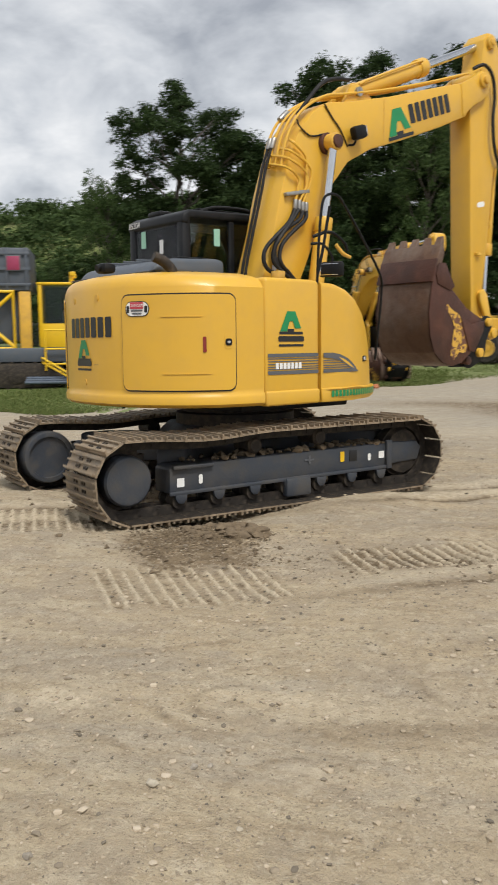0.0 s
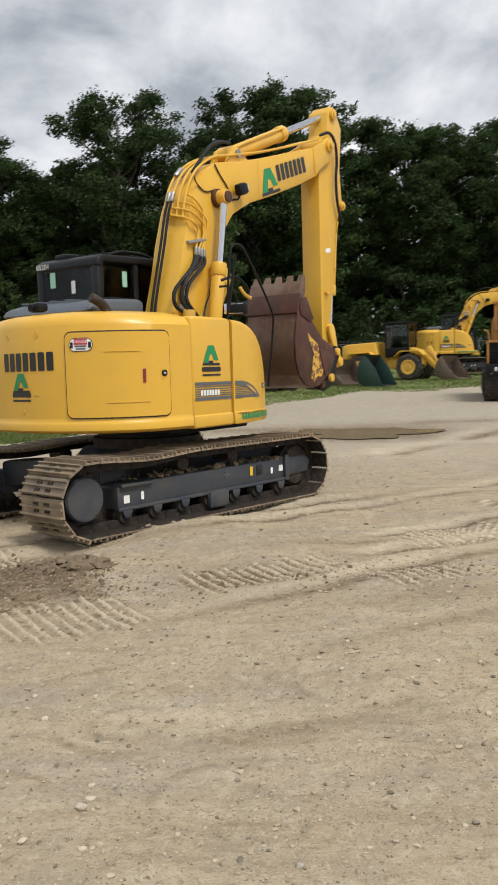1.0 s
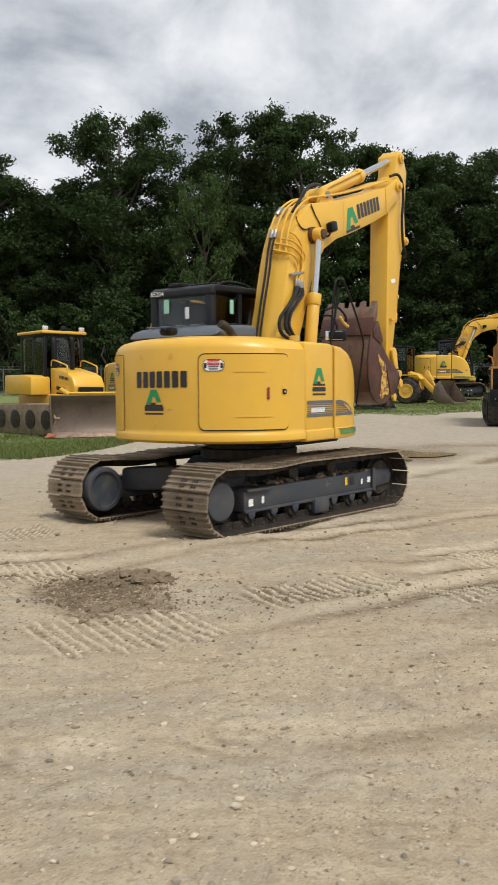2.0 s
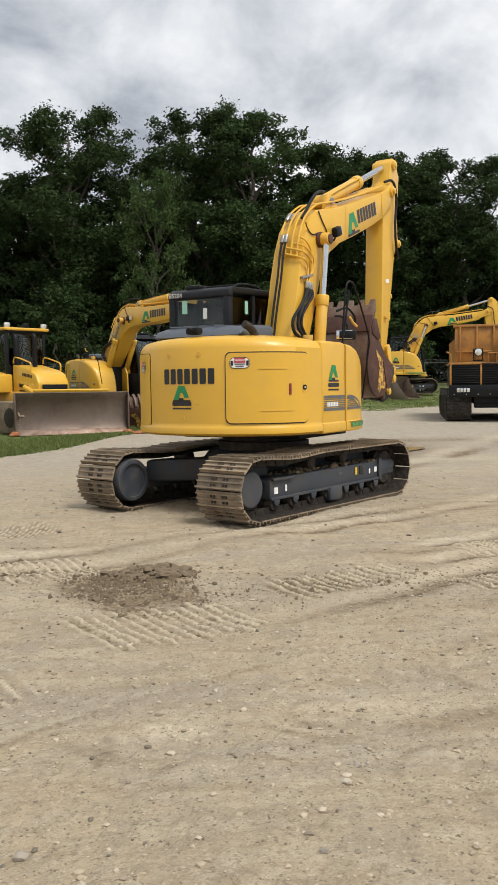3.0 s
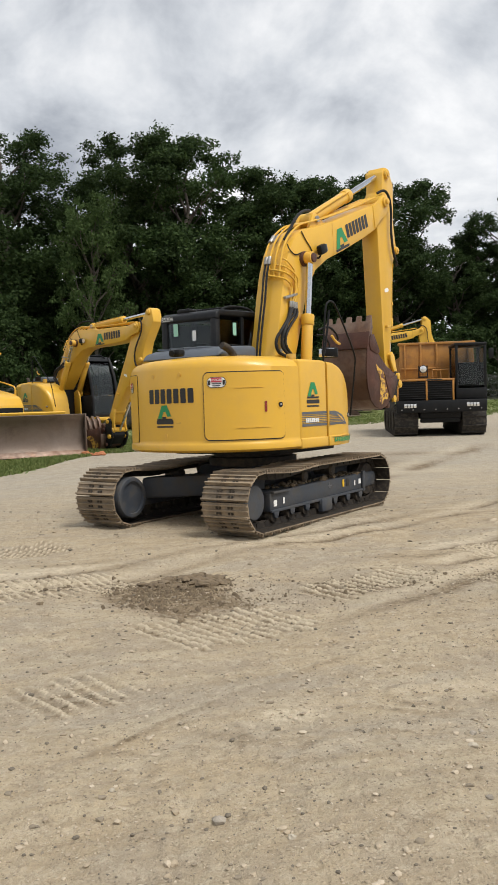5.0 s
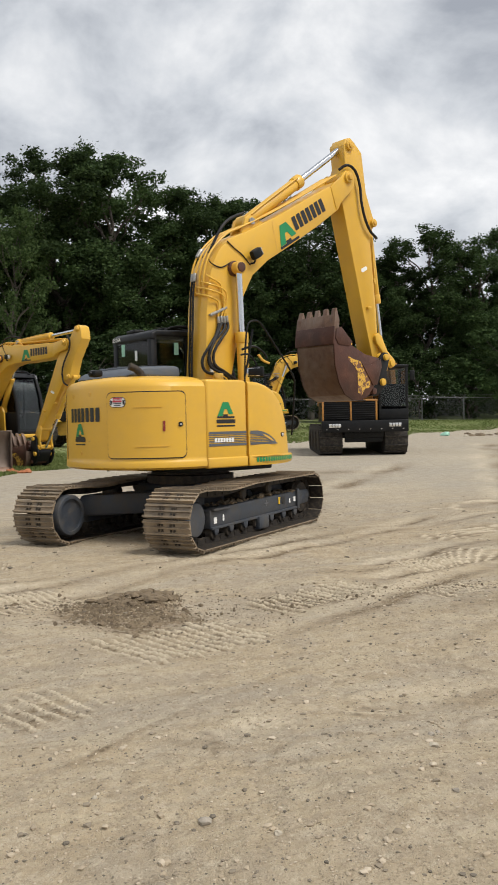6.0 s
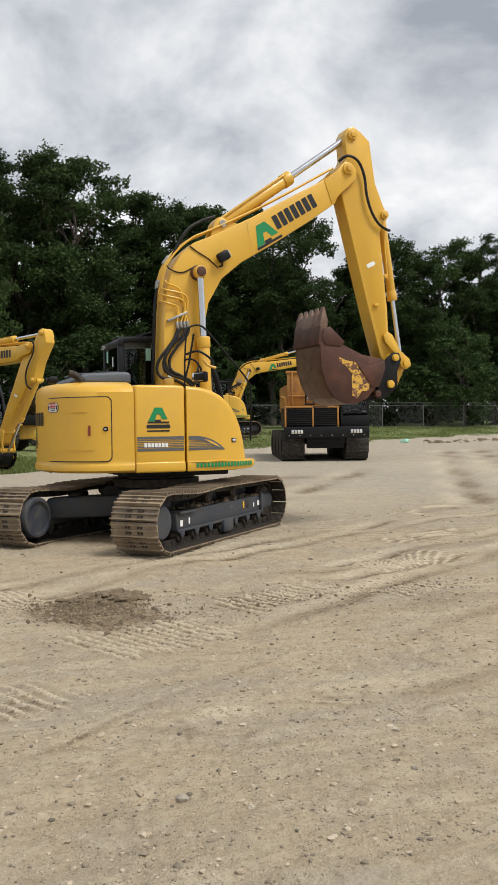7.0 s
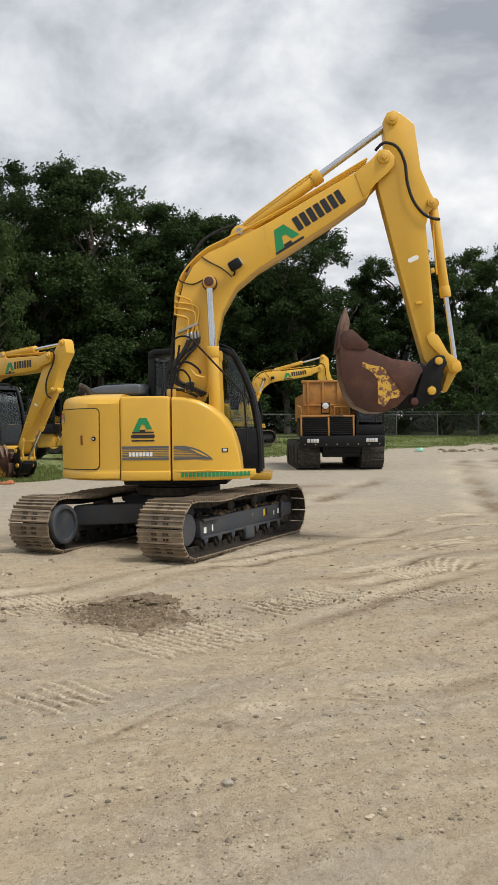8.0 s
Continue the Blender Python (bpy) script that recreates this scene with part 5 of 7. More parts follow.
    part("sticker", shapes([rounded(0.14, 2.1, 0.19, 2.17, .1)], on_plane(ya)), DECAL_WHITE, boom)
    # steel pipes over the knee and along the top, rubber hoses below
    for k in range(4):
        y = ya + 0.05 + 0.085 * k
        part("oil_pipe", tube([(0.30, y, 3.08), (0.38, y, 3.36), (0.55, y, 3.60), (0.85, y, 3.79), (1.15, y, 3.87), (1.7, y, 4.01), (2.4, y, 4.22), (3.0, y, 4.42), (3.16, y, 4.47)], 0.0135, 8), YELLOW, boom)
    side_pipes = [[(0.31, 0.31, 3.14), (0.30, -0.025, 3.05), (0.445, -0.03, 2.97), (0.44, -0.03, 2.88), (0.405, -0.03, 2.76)],
                  [(0.33, 0.23, 3.20), (0.325, -0.025, 3.13), (0.53, -0.035, 3.04), (0.55, -0.035, 2.93), (0.455, -0.03, 2.76)],
                  [(0.36, 0.14, 3.25), (0.35, -0.025, 3.20), (0.56, -0.035, 3.11), (0.605, -0.035, 3.00), (0.50, -0.03, 2.75)],
                  [(0.40, 0.05, 3.32), (0.385, -0.025, 3.28), (0.51, -0.03, 3.20), (0.545, -0.03, 3.12), (0.545, -0.03, 2.75)]]
    side_hoses = [[(0.405, 0.03, 2.70), (0.305, 0.05, 2.56), (0.13, 0.06, 2.415), (0.03, 0.04, 2.305), (0.005, 0.04, 2.204), (0.05, 0.05, 2.12), (0.20, 0.06, 2.06), (0.36, 0.04, 1.94)],
                  [(0.455, 0.03, 2.70), (0.31, 0.06, 2.55), (0.16, 0.08, 2.40), (0.10, 0.07, 2.29), (0.11, 0.06, 2.19), (0.20, 0.07, 2.11), (0.33, 0.06, 2.04), (0.42, 0.05, 1.93)],
                  [(0.50, 0.03, 2.69), (0.44, 0.05, 2.60), (0.28, 0.05, 2.50), (0.15, 0.05, 2.37), (0.13, 0.05, 2.26), (0.16, 0.06, 2.16), (0.28, 0.05, 2.08), (0.45, 0.05, 1.94)],
                  [(0.545, 0.03, 2.69), (0.50, 0.06, 2.60), (0.34, 0.07, 2.48), (0.21, 0.07, 2.36), (0.17, 0.07, 2.25), (0.19, 0.08, 2.17), (0.30, 0.07, 2.09), (0.48, 0.06, 1.95)]]
    for pipe, hose in zip(side_pipes, side_hoses):
        x, z = pipe[-1][0], pipe[-1][2]
        part("oil_pipe", tube([(px, ya + dy, pz) for px, dy, pz in pipe], 0.0125, 8), YELLOW, boom, "bent yellow steel pipe")
        part("coupling", rod((x, ya - 0.03, z + 0.015), (x - 0.005, ya - 0.03, z - 0.075), 0.021, bevel=0.004), STEEL, boom)
        part("hose", tube([(px, ya - dy, pz) for px, dy, pz in hose], 0.0195, 8), RUBBER, boom, "slack black hydraulic hose")
    part("pipe_clamp", box(0.30, 0.05, 0.035, (0.43, ya - 0.02, 2.84), 0.008, (0, -12, 0)), STEEL, boom)
    for k in range(2):
        y = yb - 0.13 - 0.05 * k
        part("hose", tube([(-0.02, y, 1.85), (0.02, y, 2.15), (0.10, y, 2.46), (0.19, y - 0.01, 2.82), (0.27, y, 3.10), (0.34, y, 3.28)], 0.014, 8), RUBBER, boom, "black hose up the back of the boom")
        part("fitting", rod((0.335, y, 3.26), (0.37, y, 3.36), 0.026, bevel=0.004), STEEL, boom)
        part("fitting", rod((0.50 + 0.03 * k, y + 0.02, 3.56), (0.60 + 0.03 * k, y + 0.02, 3.65), 0.028, bevel=0.004), STEEL, boom)
    part("hose", tube([(0.55, ya + 0.1, 3.58), (0.80, ya + 0.06, 3.88), (1.05, ya + 0.1, 4.0), (1.30, ya + 0.14, 4.05)], 0.02, 8), RUBBER, boom)
    part("cable", tube([(0.78, ya - 0.006, 3.42), (0.62, ya - 0.01, 3.38), (0.48, ya - 0.01, 3.44), (0.44, ya - 0.01, 3.5)], 0.008, 6), RUBBER, boom)
    part("cable", tube([(1.13, ya - 0.006, 3.36), (1.02, ya - 0.01, 3.50), (0.90, ya - 0.01, 3.60), (0.80, ya - 0.01, 3.70)], 0.008, 6), RUBBER, boom)
    for k in range(5):
        part("hose_clip", box(0.04, 0.10, 0.012, (0.14 - 0.02 * k, ya + 0.10, 2.12 + -0.06 * k), 0.003), BLACK, boom)

    # arm
    ah = 0.14
    za, zb = BOOM_Y - ah, BOOM_Y + ah
    aprof = [(3.50, 4.90), (3.44, 4.60), (3.28, 4.42), (3.20, 4.10), (3.18, 3.35), (3.155, 2.37), (3.15, 1.78), (3.22, 1.64), (3.33, 1.62), (3.38, 1.72), (3.36, 2.0), (3.46, 2.40), (3.65, 3.44), (3.745, 3.60), (3.81, 3.64), (3.86, 3.72), (3.83, 3.82), (3.79, 4.16), (3.87, 4.74),
             (3.76, 4.90), (3.68, 4.985), (3.58, 4.985)]
    arm = part("arm", prism(aprof, za, zb, 0.016), YELLOW, root, "tapered yellow dipper arm")
    for (x, z), r in ((AR_PIN, 0.075), (ELBOW, 0.10), ((3.80, 3.70), 0.06), ((3.32, 2.02), 0.065), ((3.30, 1.71), 0.07)):
        part("pin_boss", rod((x, za - 0.04, z), (x, zb + 0.04, z), r, bevel=0.01), YELLOW, arm)
        part("pin", rod((x, za - 0.055, z), (x, zb + 0.055, z), r * 0.55, bevel=0.006), YELLOW_OLD, arm)
    part("sticker", shapes([rounded(-0.075, -0.03, 0.075, 0.03, .5)], on_boom(3.375, 3.07, 8, za)), DECAL_WHITE, arm, "small white oval sticker")
    part("lug", box(0.08, 0.05, 0.035, (3.28, za - 0.02, 2.50), 0.006, (0, 6, 0)), YELLOW, arm)
    part("lug", box(0.05, 0.06, 0.06, (3.575, za + 0.03, 2.86), 0.008), YELLOW, arm)
    part("hose", tube([(3.30, za + 0.02, 4.56), (3.42, za - 0.05, 4.60), (3.56, za - 0.06, 4.50), (3.60, za - 0.06, 4.28), (3.56, za - 0.06, 4.02), (3.57, za - 0.06, 3.78), (3.64, za - 0.05, 3.60), (3.74, za - 0.04, 3.50), (3.84, za + 0.02, 3.47)], 0.02, 8), RUBBER, arm, "black hose looped down the arm")
    part("oil_pipe", tube([(3.78, za + 0.05, 3.50), (3.72, za + 0.05, 3.3), (3.66, za + 0.05, 3.0), (3.62, za + 0.05, 2.8)], 0.012), YELLOW, arm)
    ang = math.degrees(math.atan2(1.57 - 3.70, 3.50 - 3.80))
    m = pose(3.80 + 0.04, BOOM_Y, 3.70, 0, -ang, 0)
    part("bucket_cylinder", cylinder_barrel(1.22, 0.062), YELLOW, arm, "yellow bucket cylinder", m)
    part("bucket_rod", rod((1.1, 0, 0), (2.14, 0, 0), 0.034), CHROME, arm, "chrome cylinder rod", m)
    for y in (za - 0.06, zb + 0.015):
        part("rocker_link", prism([(3.25, 2.06), (3.33, 2.10), (3.40, 2.03), (3.46, 1.78), (3.58, 1.62), (3.57, 1.52), (3.48, 1.49), (3.41, 1.55), (3.35, 1.78), (3.25, 1.96)], y, y + 0.045, 0.012), YELLOW, arm, "yellow bucket link")
    part("push_link", prism([(3.45, 1.62), (3.55, 1.62), (3.55, 1.54), (3.32, 1.30), (3.26, 1.33)], za + 0.03, zb - 0.03, 0.012), YELLOW, arm)
    for x, z in ((3.50, 1.57),):
        part("pin", rod((x, za - 0.09, z), (x, zb + 0.09, z), 0.06, bevel=0.008), YELLOW, arm)

    # quick coupler and bucket
    kw = 0.375
    y0, y1 = BOOM_Y - kw, BOOM_Y + kw
    bucket = new("bucket")
    bucket.parent = root
    tagged(bucket, "rusty steel digging bucket with flaking yellow paint")
    side = [(2.36, 2.36), (2.48, 2.10), (2.72, 1.90), (3.02, 1.76), (2.96, 1.60), (2.80, 1.40), (2.62, 1.30), (2.44, 1.275), (2.26, 1.33), (2.12, 1.45), (2.055, 1.64), (2.05, 1.90), (2.12, 2.20), (2.20, 2.40)]
    for y in (y0, y1 - 0.035):
        part("side_plate", prism(side, y, y + 0.035, 0.008), RUST, bucket, "rusty bucket cheek")
    shell = [(2.20, 2.42), (2.12, 2.20), (2.05, 1.90), (2.055, 1.64), (2.12, 1.45), (2.26, 1.33), (2.44, 1.275), (2.62, 1.30), (2.80, 1.40), (2.96, 1.58)]
    inner = [(x + (2.55 - x) * 0.05, z + (1.85 - z) * 0.05) for x, z in shell][::-1]
    part("shell", prism(shell + inner, y0 + 0.01, y1 - 0.01, 0.004), WORN_STEEL, bucket, "scoured curved bucket back")
    part("lip", prism([(2.20, 2.36), (2.17, 2.40), (2.27, 2.60), (2.31, 2.59)], y0 - 0.01, y1 + 0.01, 0.006), WORN_STEEL, bucket)
    part("wear_strip", prism([(2.115, 2.205), (2.09, 2.21), (2.19, 2.45), (2.215, 2.44)], y0 - 0.012, y1 + 0.012, 0.006), RUST, bucket)
    for k in range(5):
        y = y0 + 0.045 + k * (y1 - y0 - 0.09) / 4
        tt = part("tooth", prism([(2.13, 2.22), (2.115, 2.25), (2.24, 2.55), (2.325, 2.68), (2.345, 2.68), (2.345, 2.50), (2.27, 2.30)], y - 0.042, y + 0.042, 0.012), WORN_STEEL, bucket, "worn steel bucket tooth")
    for y in (y0 - 0.012, y1):
        part("side_cutter", prism([(2.23, 2.40), (2.34, 2.40), (2.50, 2.14), (2.42, 2.10), (2.20, 2.18), (2.17, 2.28)], y, y + 0.012, 0.004), RUST, bucket)
        part("flaking_paint", shapes([[(2.36, 1.96), (2.44, 1.90), (2.58, 1.83), (2.68, 1.66), (2.76, 1.50), (2.66, 1.40), (2.56, 1.42), (2.46, 1.34), (2.40, 1.40), (2.44, 1.56), (2.48, 1.70), (2.44, 1.80), (2.33, 1.92)]], on_plane(y0 if y < 0.0 and y == y0 - 0.012 else y1 + 0.008), 0.004), RUSTY_YELLOW, bucket)
        part("cheek_plate", prism([(2.60, 1.80), (2.80, 1.72), (3.04, 1.74), (3.02, 1.62), (2.84, 1.40), (2.74, 1.42)], y - 0.004, y + 0.010, 0.004), RUST, bucket)
    for y in (BOOM_Y - 0.20, BOOM_Y + 0.15):
        part("ear", prism([(2.62, 1.42), (2.86, 1.72), (3.10, 1.76), (3.16, 1.66), (3.05, 1.40), (2.90, 1.22), (2.66, 1.24), (2.60, 1.30)], y, y + 0.05, 0.012), BLACK, bucket)
    for y in (BOOM_Y - 0.26, BOOM_Y + 0.21):
        cp = part("quick_coupler", prism([(3.08, 1.66), (3.18, 1.74), (3.30, 1.79), (3.39, 1.76), (3.40, 1.66), (3.28, 1.50), (3.24, 1.34), (3.14, 1.26), (2.94, 1.20), (2.82, 1.24), (2.90, 1.36)], y, y + 0.05, 0.012), BLACK, bucket, "black quick coupler plate")
    for x, z, r in ((3.30, 1.71, 0.05), (3.11, 1.37, 0.055), (3.02, 1.66, 0.05), (2.86, 1.30, 0.05)):
        part("coupler_pin", rod((x, BOOM_Y - 0.30, z), (x, BOOM_Y + 0.30, z), r, bevel=0.008), YELLOW if z in (1.71, 1.37) else RUST, bucket)
    part("coupler_body", prism([(3.05, 1.60), (3.22, 1.66), (3.28, 1.50), (3.20, 1.34), (2.94, 1.24), (2.88, 1.34)], BOOM_Y - 0.18, BOOM_Y + 0.18, 0.02), BLACK, bucket)

    cyl = []
    for y in (BOOM_Y - 0.30, BOOM_Y + 0.30):
        b = part("boom_cylinder", cylinder_barrel(0.98, 0.075), YELLOW, root, "yellow boom lift cylinder")
        r = part("boom_rod", rod((-1.0, 0, 0), (0.0, 0, 0), 0.043), CHROME, root, "chrome lift cylinder rod")
        part("rod_eye", rod((0, -0.055, 0), (0, 0.055, 0), 0.082, bevel=0.01), YELLOW_OLD, r)
        cyl.append((b, r, y, CYL_FOOT, BC_PIN, "body"))
    b = part("arm_cylinder", cylinder_barrel(1.30, 0.085), YELLOW, root, "yellow arm cylinder")
    part("cylinder_pipe", tube([(0.1, -0.09, 0.06), (0.3, -0.09, 0.07), (1.1, -0.09, 0.07), (1.2, -0.07, 0.06)], 0.012), YELLOW, b)
    r = part("arm_rod", rod((-1.25, 0, 0), (0.0, 0, 0), 0.045), CHROME, root, "chrome arm cylinder rod")
    part("rod_eye", rod((0, -0.09, 0), (0, 0.09, 0), 0.078, bevel=0.01), YELLOW, r)
    cyl.append((b, r, BOOM_Y, AC_PIN, AR_PIN, "boom"))
    return boom, arm, bucket, cyl


def about(c, deg):
    """A turn that lifts the front, about a pivot ahead and up."""
    return pose(c[0], 0, c[1], 0, -deg, 0) @ pose(-c[0], 0, -c[1])


def limb_poses(swing, lift, reach):
    """Poses of the upper parts in the machine's space: slew, boom lift and arm reach in degrees."""
    s = pose(0, 0, 0, 0, 0, swing)
    bo = s @ about(FOOT, lift)
    ar = bo @ about(ELBOW, reach)
    return s, bo, ar


def ram_poses(swing, lift, reach, y, a, b, base):
    s = pose(0, 0, 0, 0, 0, swing)
    bm_, am_ = about(FOOT, lift), about(FOOT, lift) @ about(ELBOW, reach)
    p = Vector((a[0], 0, a[1])) if base == "body" else bm_ @ Vector((a[0], 0, a[1]))
    q = bm_ @ Vector((b[0], 0, b[1])) if base == "body" else am_ @ Vector((b[0], 0, b[1]))
    turn = -math.degrees(math.atan2(q.z - p.z, q.x - p.x))
    return s @ pose(p.x, y, p.z, 0, turn, 0), s @ pose(q.x, y, q.z, 0, turn, 0)


def arrange(upper, limbs, rams, swing, lift, reach):
    s, bo, ar = limb_poses(swing, lift, reach)
    for o in upper:
        o.matrix_basis = s
    limbs[0].matrix_basis, limbs[1].matrix_basis, limbs[2].matrix_basis = bo, ar, ar
    for b, r, y, p, q, base in rams:
        b.matrix_basis, r.matrix_basis = ram_poses(swing, lift, reach, y, p, q, base)


excavator = thing("excavator", "yellow crawler excavator with rusty bucket, driving off and slewing", "excavator")
shoes, wheels = build_undercarriage(excavator)
excavator.scale = (SIZE, SIZE, SIZE)
before = set(excavator.children)
build_body(excavator)
upper = [o for o in excavator.children if o not in before]
boom, arm, bucket, rams = build_front(excavator)
# seconds, place of the slew centre, heading, facing, boom lift, arm reach
DRIVE = [
    (0.0, -2.157, 8.048, 47.9, 55.3, -0.5, 4.4), (0.5, -1.734, 8.496, 47.5, 55.1, -0.4, 3.6), (1.0, -1.341, 8.947, 47.3, 55.1, -0.3, 1.9), (1.5, -0.962, 9.374, 47.3, 55.1, -0.1, 0.3),
    (2.0, -0.614, 9.769, 47.2, 55.1, 0.1, -0.1), (2.2, -0.479, 9.914, 47.1, 55.0, 0.4, -0.5), (2.7, -0.300, 10.235, 46.6, 54.4, 0.4, -0.8), (3.3, -0.275, 10.285, 46.2, 53.8, 0.3, -1.2), (3.5, -0.272, 10.291, 46.1, 53.6, 0.2, -1.2),
    (4.0, -0.273, 10.308, 46.1, 52.9, 0.0, 0.2), (4.2, -0.276, 10.309, 46.1, 52.6, 0.0, 1.4), (5.3, -0.279, 10.310, 46.1, 40.2, 4.7, 3.2), (5.5, -0.278, 10.310, 46.1, 36.1, 7.6, 4.1), (6.0, -0.279, 10.310, 46.2, 25.9, 11.8, 4.8),
    (6.5, -0.281, 10.310, 46.3, 15.8, 12.1, 4.5), (7.0, -0.286, 10.310, 46.3, 4.9, 12.1, 4.3), (7.5, -0.288, 10.311, 46.4, -7.5, 12.1, 4.1), (8.0, -0.291, 10.311, 46.4, -19.9, 11.8, 3.6),
]


def eased(t):
    """The drive at any time: smooth, without overshoot between its rows."""
    a = np.array(DRIVE)
    h = np.diff(a[:, 0])
    d = np.diff(a[:, 1:], axis=0) / h[:, None]
    m = np.zeros_like(a[:, 1:])
    for i in range(1, len(a) - 1):
        same_way = d[i - 1] * d[i] > 0
        w1, w2 = 2 * h[i] + h[i - 1], h[i] + 2 * h[i - 1]
        with np.errstate(divide="ignore", invalid="ignore"):
            m[i] = np.where(same_way, (w1 + w2) / (w1 / d[i - 1] + w2 / d[i]), 0.0)
    m[0], m[-1] = d[0], d[-1]
    i = int(np.clip(np.searchsorted(a[:, 0], t, "right") - 1, 0, len(h) - 1))
    s = (t - a[i, 0]) / h[i]
    return a[i, 1:] * (2 * s ** 3 - 3 * s ** 2 + 1) + a[i + 1, 1:] * (3 * s ** 2 - 2 * s ** 3) + h[i] * (m[i] * (s ** 3 - 2 * s ** 2 + s) + m[i + 1] * (s ** 3 - s ** 2))


def motions():
    """Key the drive, the slew, the boom and arm, and the running tracks."""
    times = [round(0.1 * k, 1) for k in range(81)]
    st = [(t, *eased(t)) for t in times]
    walk(excavator, [(t, pose(x, y, DROP, 0, 0, th)) for t, x, y, th, ps, be, al in st])
    poses_at = [(t, limb_poses(ps - th, be, al)) for t, x, y, th, ps, be, al in st]
    for o in upper:
        walk(o, [(t, p[0]) for t, p in poses_at[::2]])
    walk(boom, [(t, p[1]) for t, p in poses_at])
    walk(arm, [(t, p[2]) for t, p in poses_at])
    walk(bucket, [(t, p[2]) for t, p in poses_at])
    for b, r, y, p, q, base in rams:
        both_ = [(t, ram_poses(ps - th, be, al, y, p, q, base)) for t, x, y_, th, ps, be, al in st]
        walk(b, [(t, m[0]) for t, m in both_])
        walk(r, [(t, m[1]) for t, m in both_])
    run, gone = [0.0], 0.0
    for a, b in zip(st, st[1:]):
        gone += math.hypot(b[1] - a[1], b[2] - a[2]) / SIZE
        run.append(gone)
    steps = [k for k in range(0, 35)] + [80]
    run[80] = run[34]
    for ob, side, i in shoes:
        walk(ob, [(times[k], shoe_pose(side, i, run[k])) for k in steps])
    for ob, x, y in wheels:
        walk(ob, [(times[k], pose(x, y, AXLE_Z, 0, math.degrees(run[k] / TRACK_R), 0)) for k in steps])


# ---- parked machines ----
def parked_excavator(label, m, size, swing, lift, reach, curl):
    """Another excavator of the same make: a copy of the first, set down in its own posture."""
    src = [excavator, *excavator.children_recursive]
    root = copy_thing(excavator, m)
    root.scale = (size, size, size)
    made = dict(zip(src, [root, *root.children_recursive]))
    # children_recursive keeps the same order on both sides
    up = [made[o] for o in upper]
    arrange(up, [made[boom], made[arm], made[bucket]], [(made[b], made[r], y, p, q, base) for b, r, y, p, q, base in rams], swing, lift, reach)
    made[bucket].matrix_basis = made[arm].matrix_basis @ about((3.30, 1.71), curl)
    for o in list(root.children_recursive):
        if o.name.startswith(("fleet_number", "green_card", "white_card")):
            bpy.data.objects.remove(o)
    tagged(root, label, "excavator")
    return root


for o in (excavator,):
    o.matrix_basis = pose(DRIVE[0][1], DRIVE[0][2], DROP, 0, 0, DRIVE[0][3]) @ Matrix.Diagonal((SIZE, SIZE, SIZE, 1))
arrange(upper, [boom, arm, bucket], rams, 7.0, 0.0, 0.0)
zL, zR = ground_z(0, 27.5), ground_z(0, 48.0)
parked_excavator("yellow excavator parked with its bucket on the gravel", pose(-3.48, 27.6, zL - 0.19, 0, 0, -70), 1.165, 14.3, -18.4, -9.0, 66.0)
parked_excavator("yellow excavator parked far off beside the dump carrier", pose(12.1, 48.2, zR - 0.12, 0, 0, -10), 1.32, 0.0, -11.0, 22.0, 20.0)


def crawler_track(x0, x1, r, y, wide, z, parent, mat, shoes=28):
    """A plain crawler belt with raised bars round two wheels."""
    n = 10
    loop = [(x1 + r * math.sin(math.pi * k / n), z + r * math.cos(math.pi * k / n)) for k in range(n + 1)] + [(x0 - r * math.sin(math.pi * k / n), z - r * math.cos(math.pi * k / n)) for k in range(n + 1)]
    belt = part("track_belt", prism(loop, y - wide / 2, y + wide / 2, 0.01), mat, parent, "dusty crawler belt")
    total = 2 * (x1 - x0) + 2 * math.pi * r
    me = smooth_mesh(box(0.05, wide * 1.02, 0.05, (0, 0, 0.015), 0.008, None, 1), "track_bar")
    me.materials.append(mat)
    for k in range(shoes):
        d = total * k / shoes
        if d < x1 - x0:
            p = (x0 + d, z + r, 0)
        elif d < x1 - x0 + math.pi * r:
            a = (d - (x1 - x0)) / r
            p = (x1 + r * math.sin(a), z + r * math.cos(a), math.degrees(a))
        elif d < 2 * (x1 - x0) + math.pi * r:
            p = (x1 - (d - (x1 - x0) - math.pi * r), z - r, 180)
        else:
            a = (d - 2 * (x1 - x0) - math.pi * r) / r
            p = (x0 - r * math.sin(a), z - r * math.cos(a), 180 + math.degrees(a))
        o = new("track_bar", me)
        o.parent = belt
        o.matrix_basis = pose(p[0], y, p[1], 0, p[2], 0)
    side = 1 if y > 0 else -1
    for k in range(4):
        x = x0 + (x1 - x0) * k / 3
        part("wheel", lathe([(0.05, 0.0), (r * 0.62, 0.01 * side), (r * 0.66, 0.03 * side), (r * 0.3, 0.05 * side), (0.05, 0.055 * side)], 20), LINK, belt, "", pose(x, y + side * wide / 2, z))
    return belt


def lamp_on(parent, x, y, z, r, face=1):
    l = part("headlamp", lathe([(r * 0.5, -0.10), (r, -0.03), (r * 1.08, 0.0), (r * 1.0, 0.02)], 20), BLACK, parent, "round headlamp", pose(x, y, z, 0, 0, -90 * face))
    part("lens", lathe([(r * 0.9, 0.021), (r * 0.5, 0.035), (0.01, 0.04)], 20), SILVER, l)
    return l


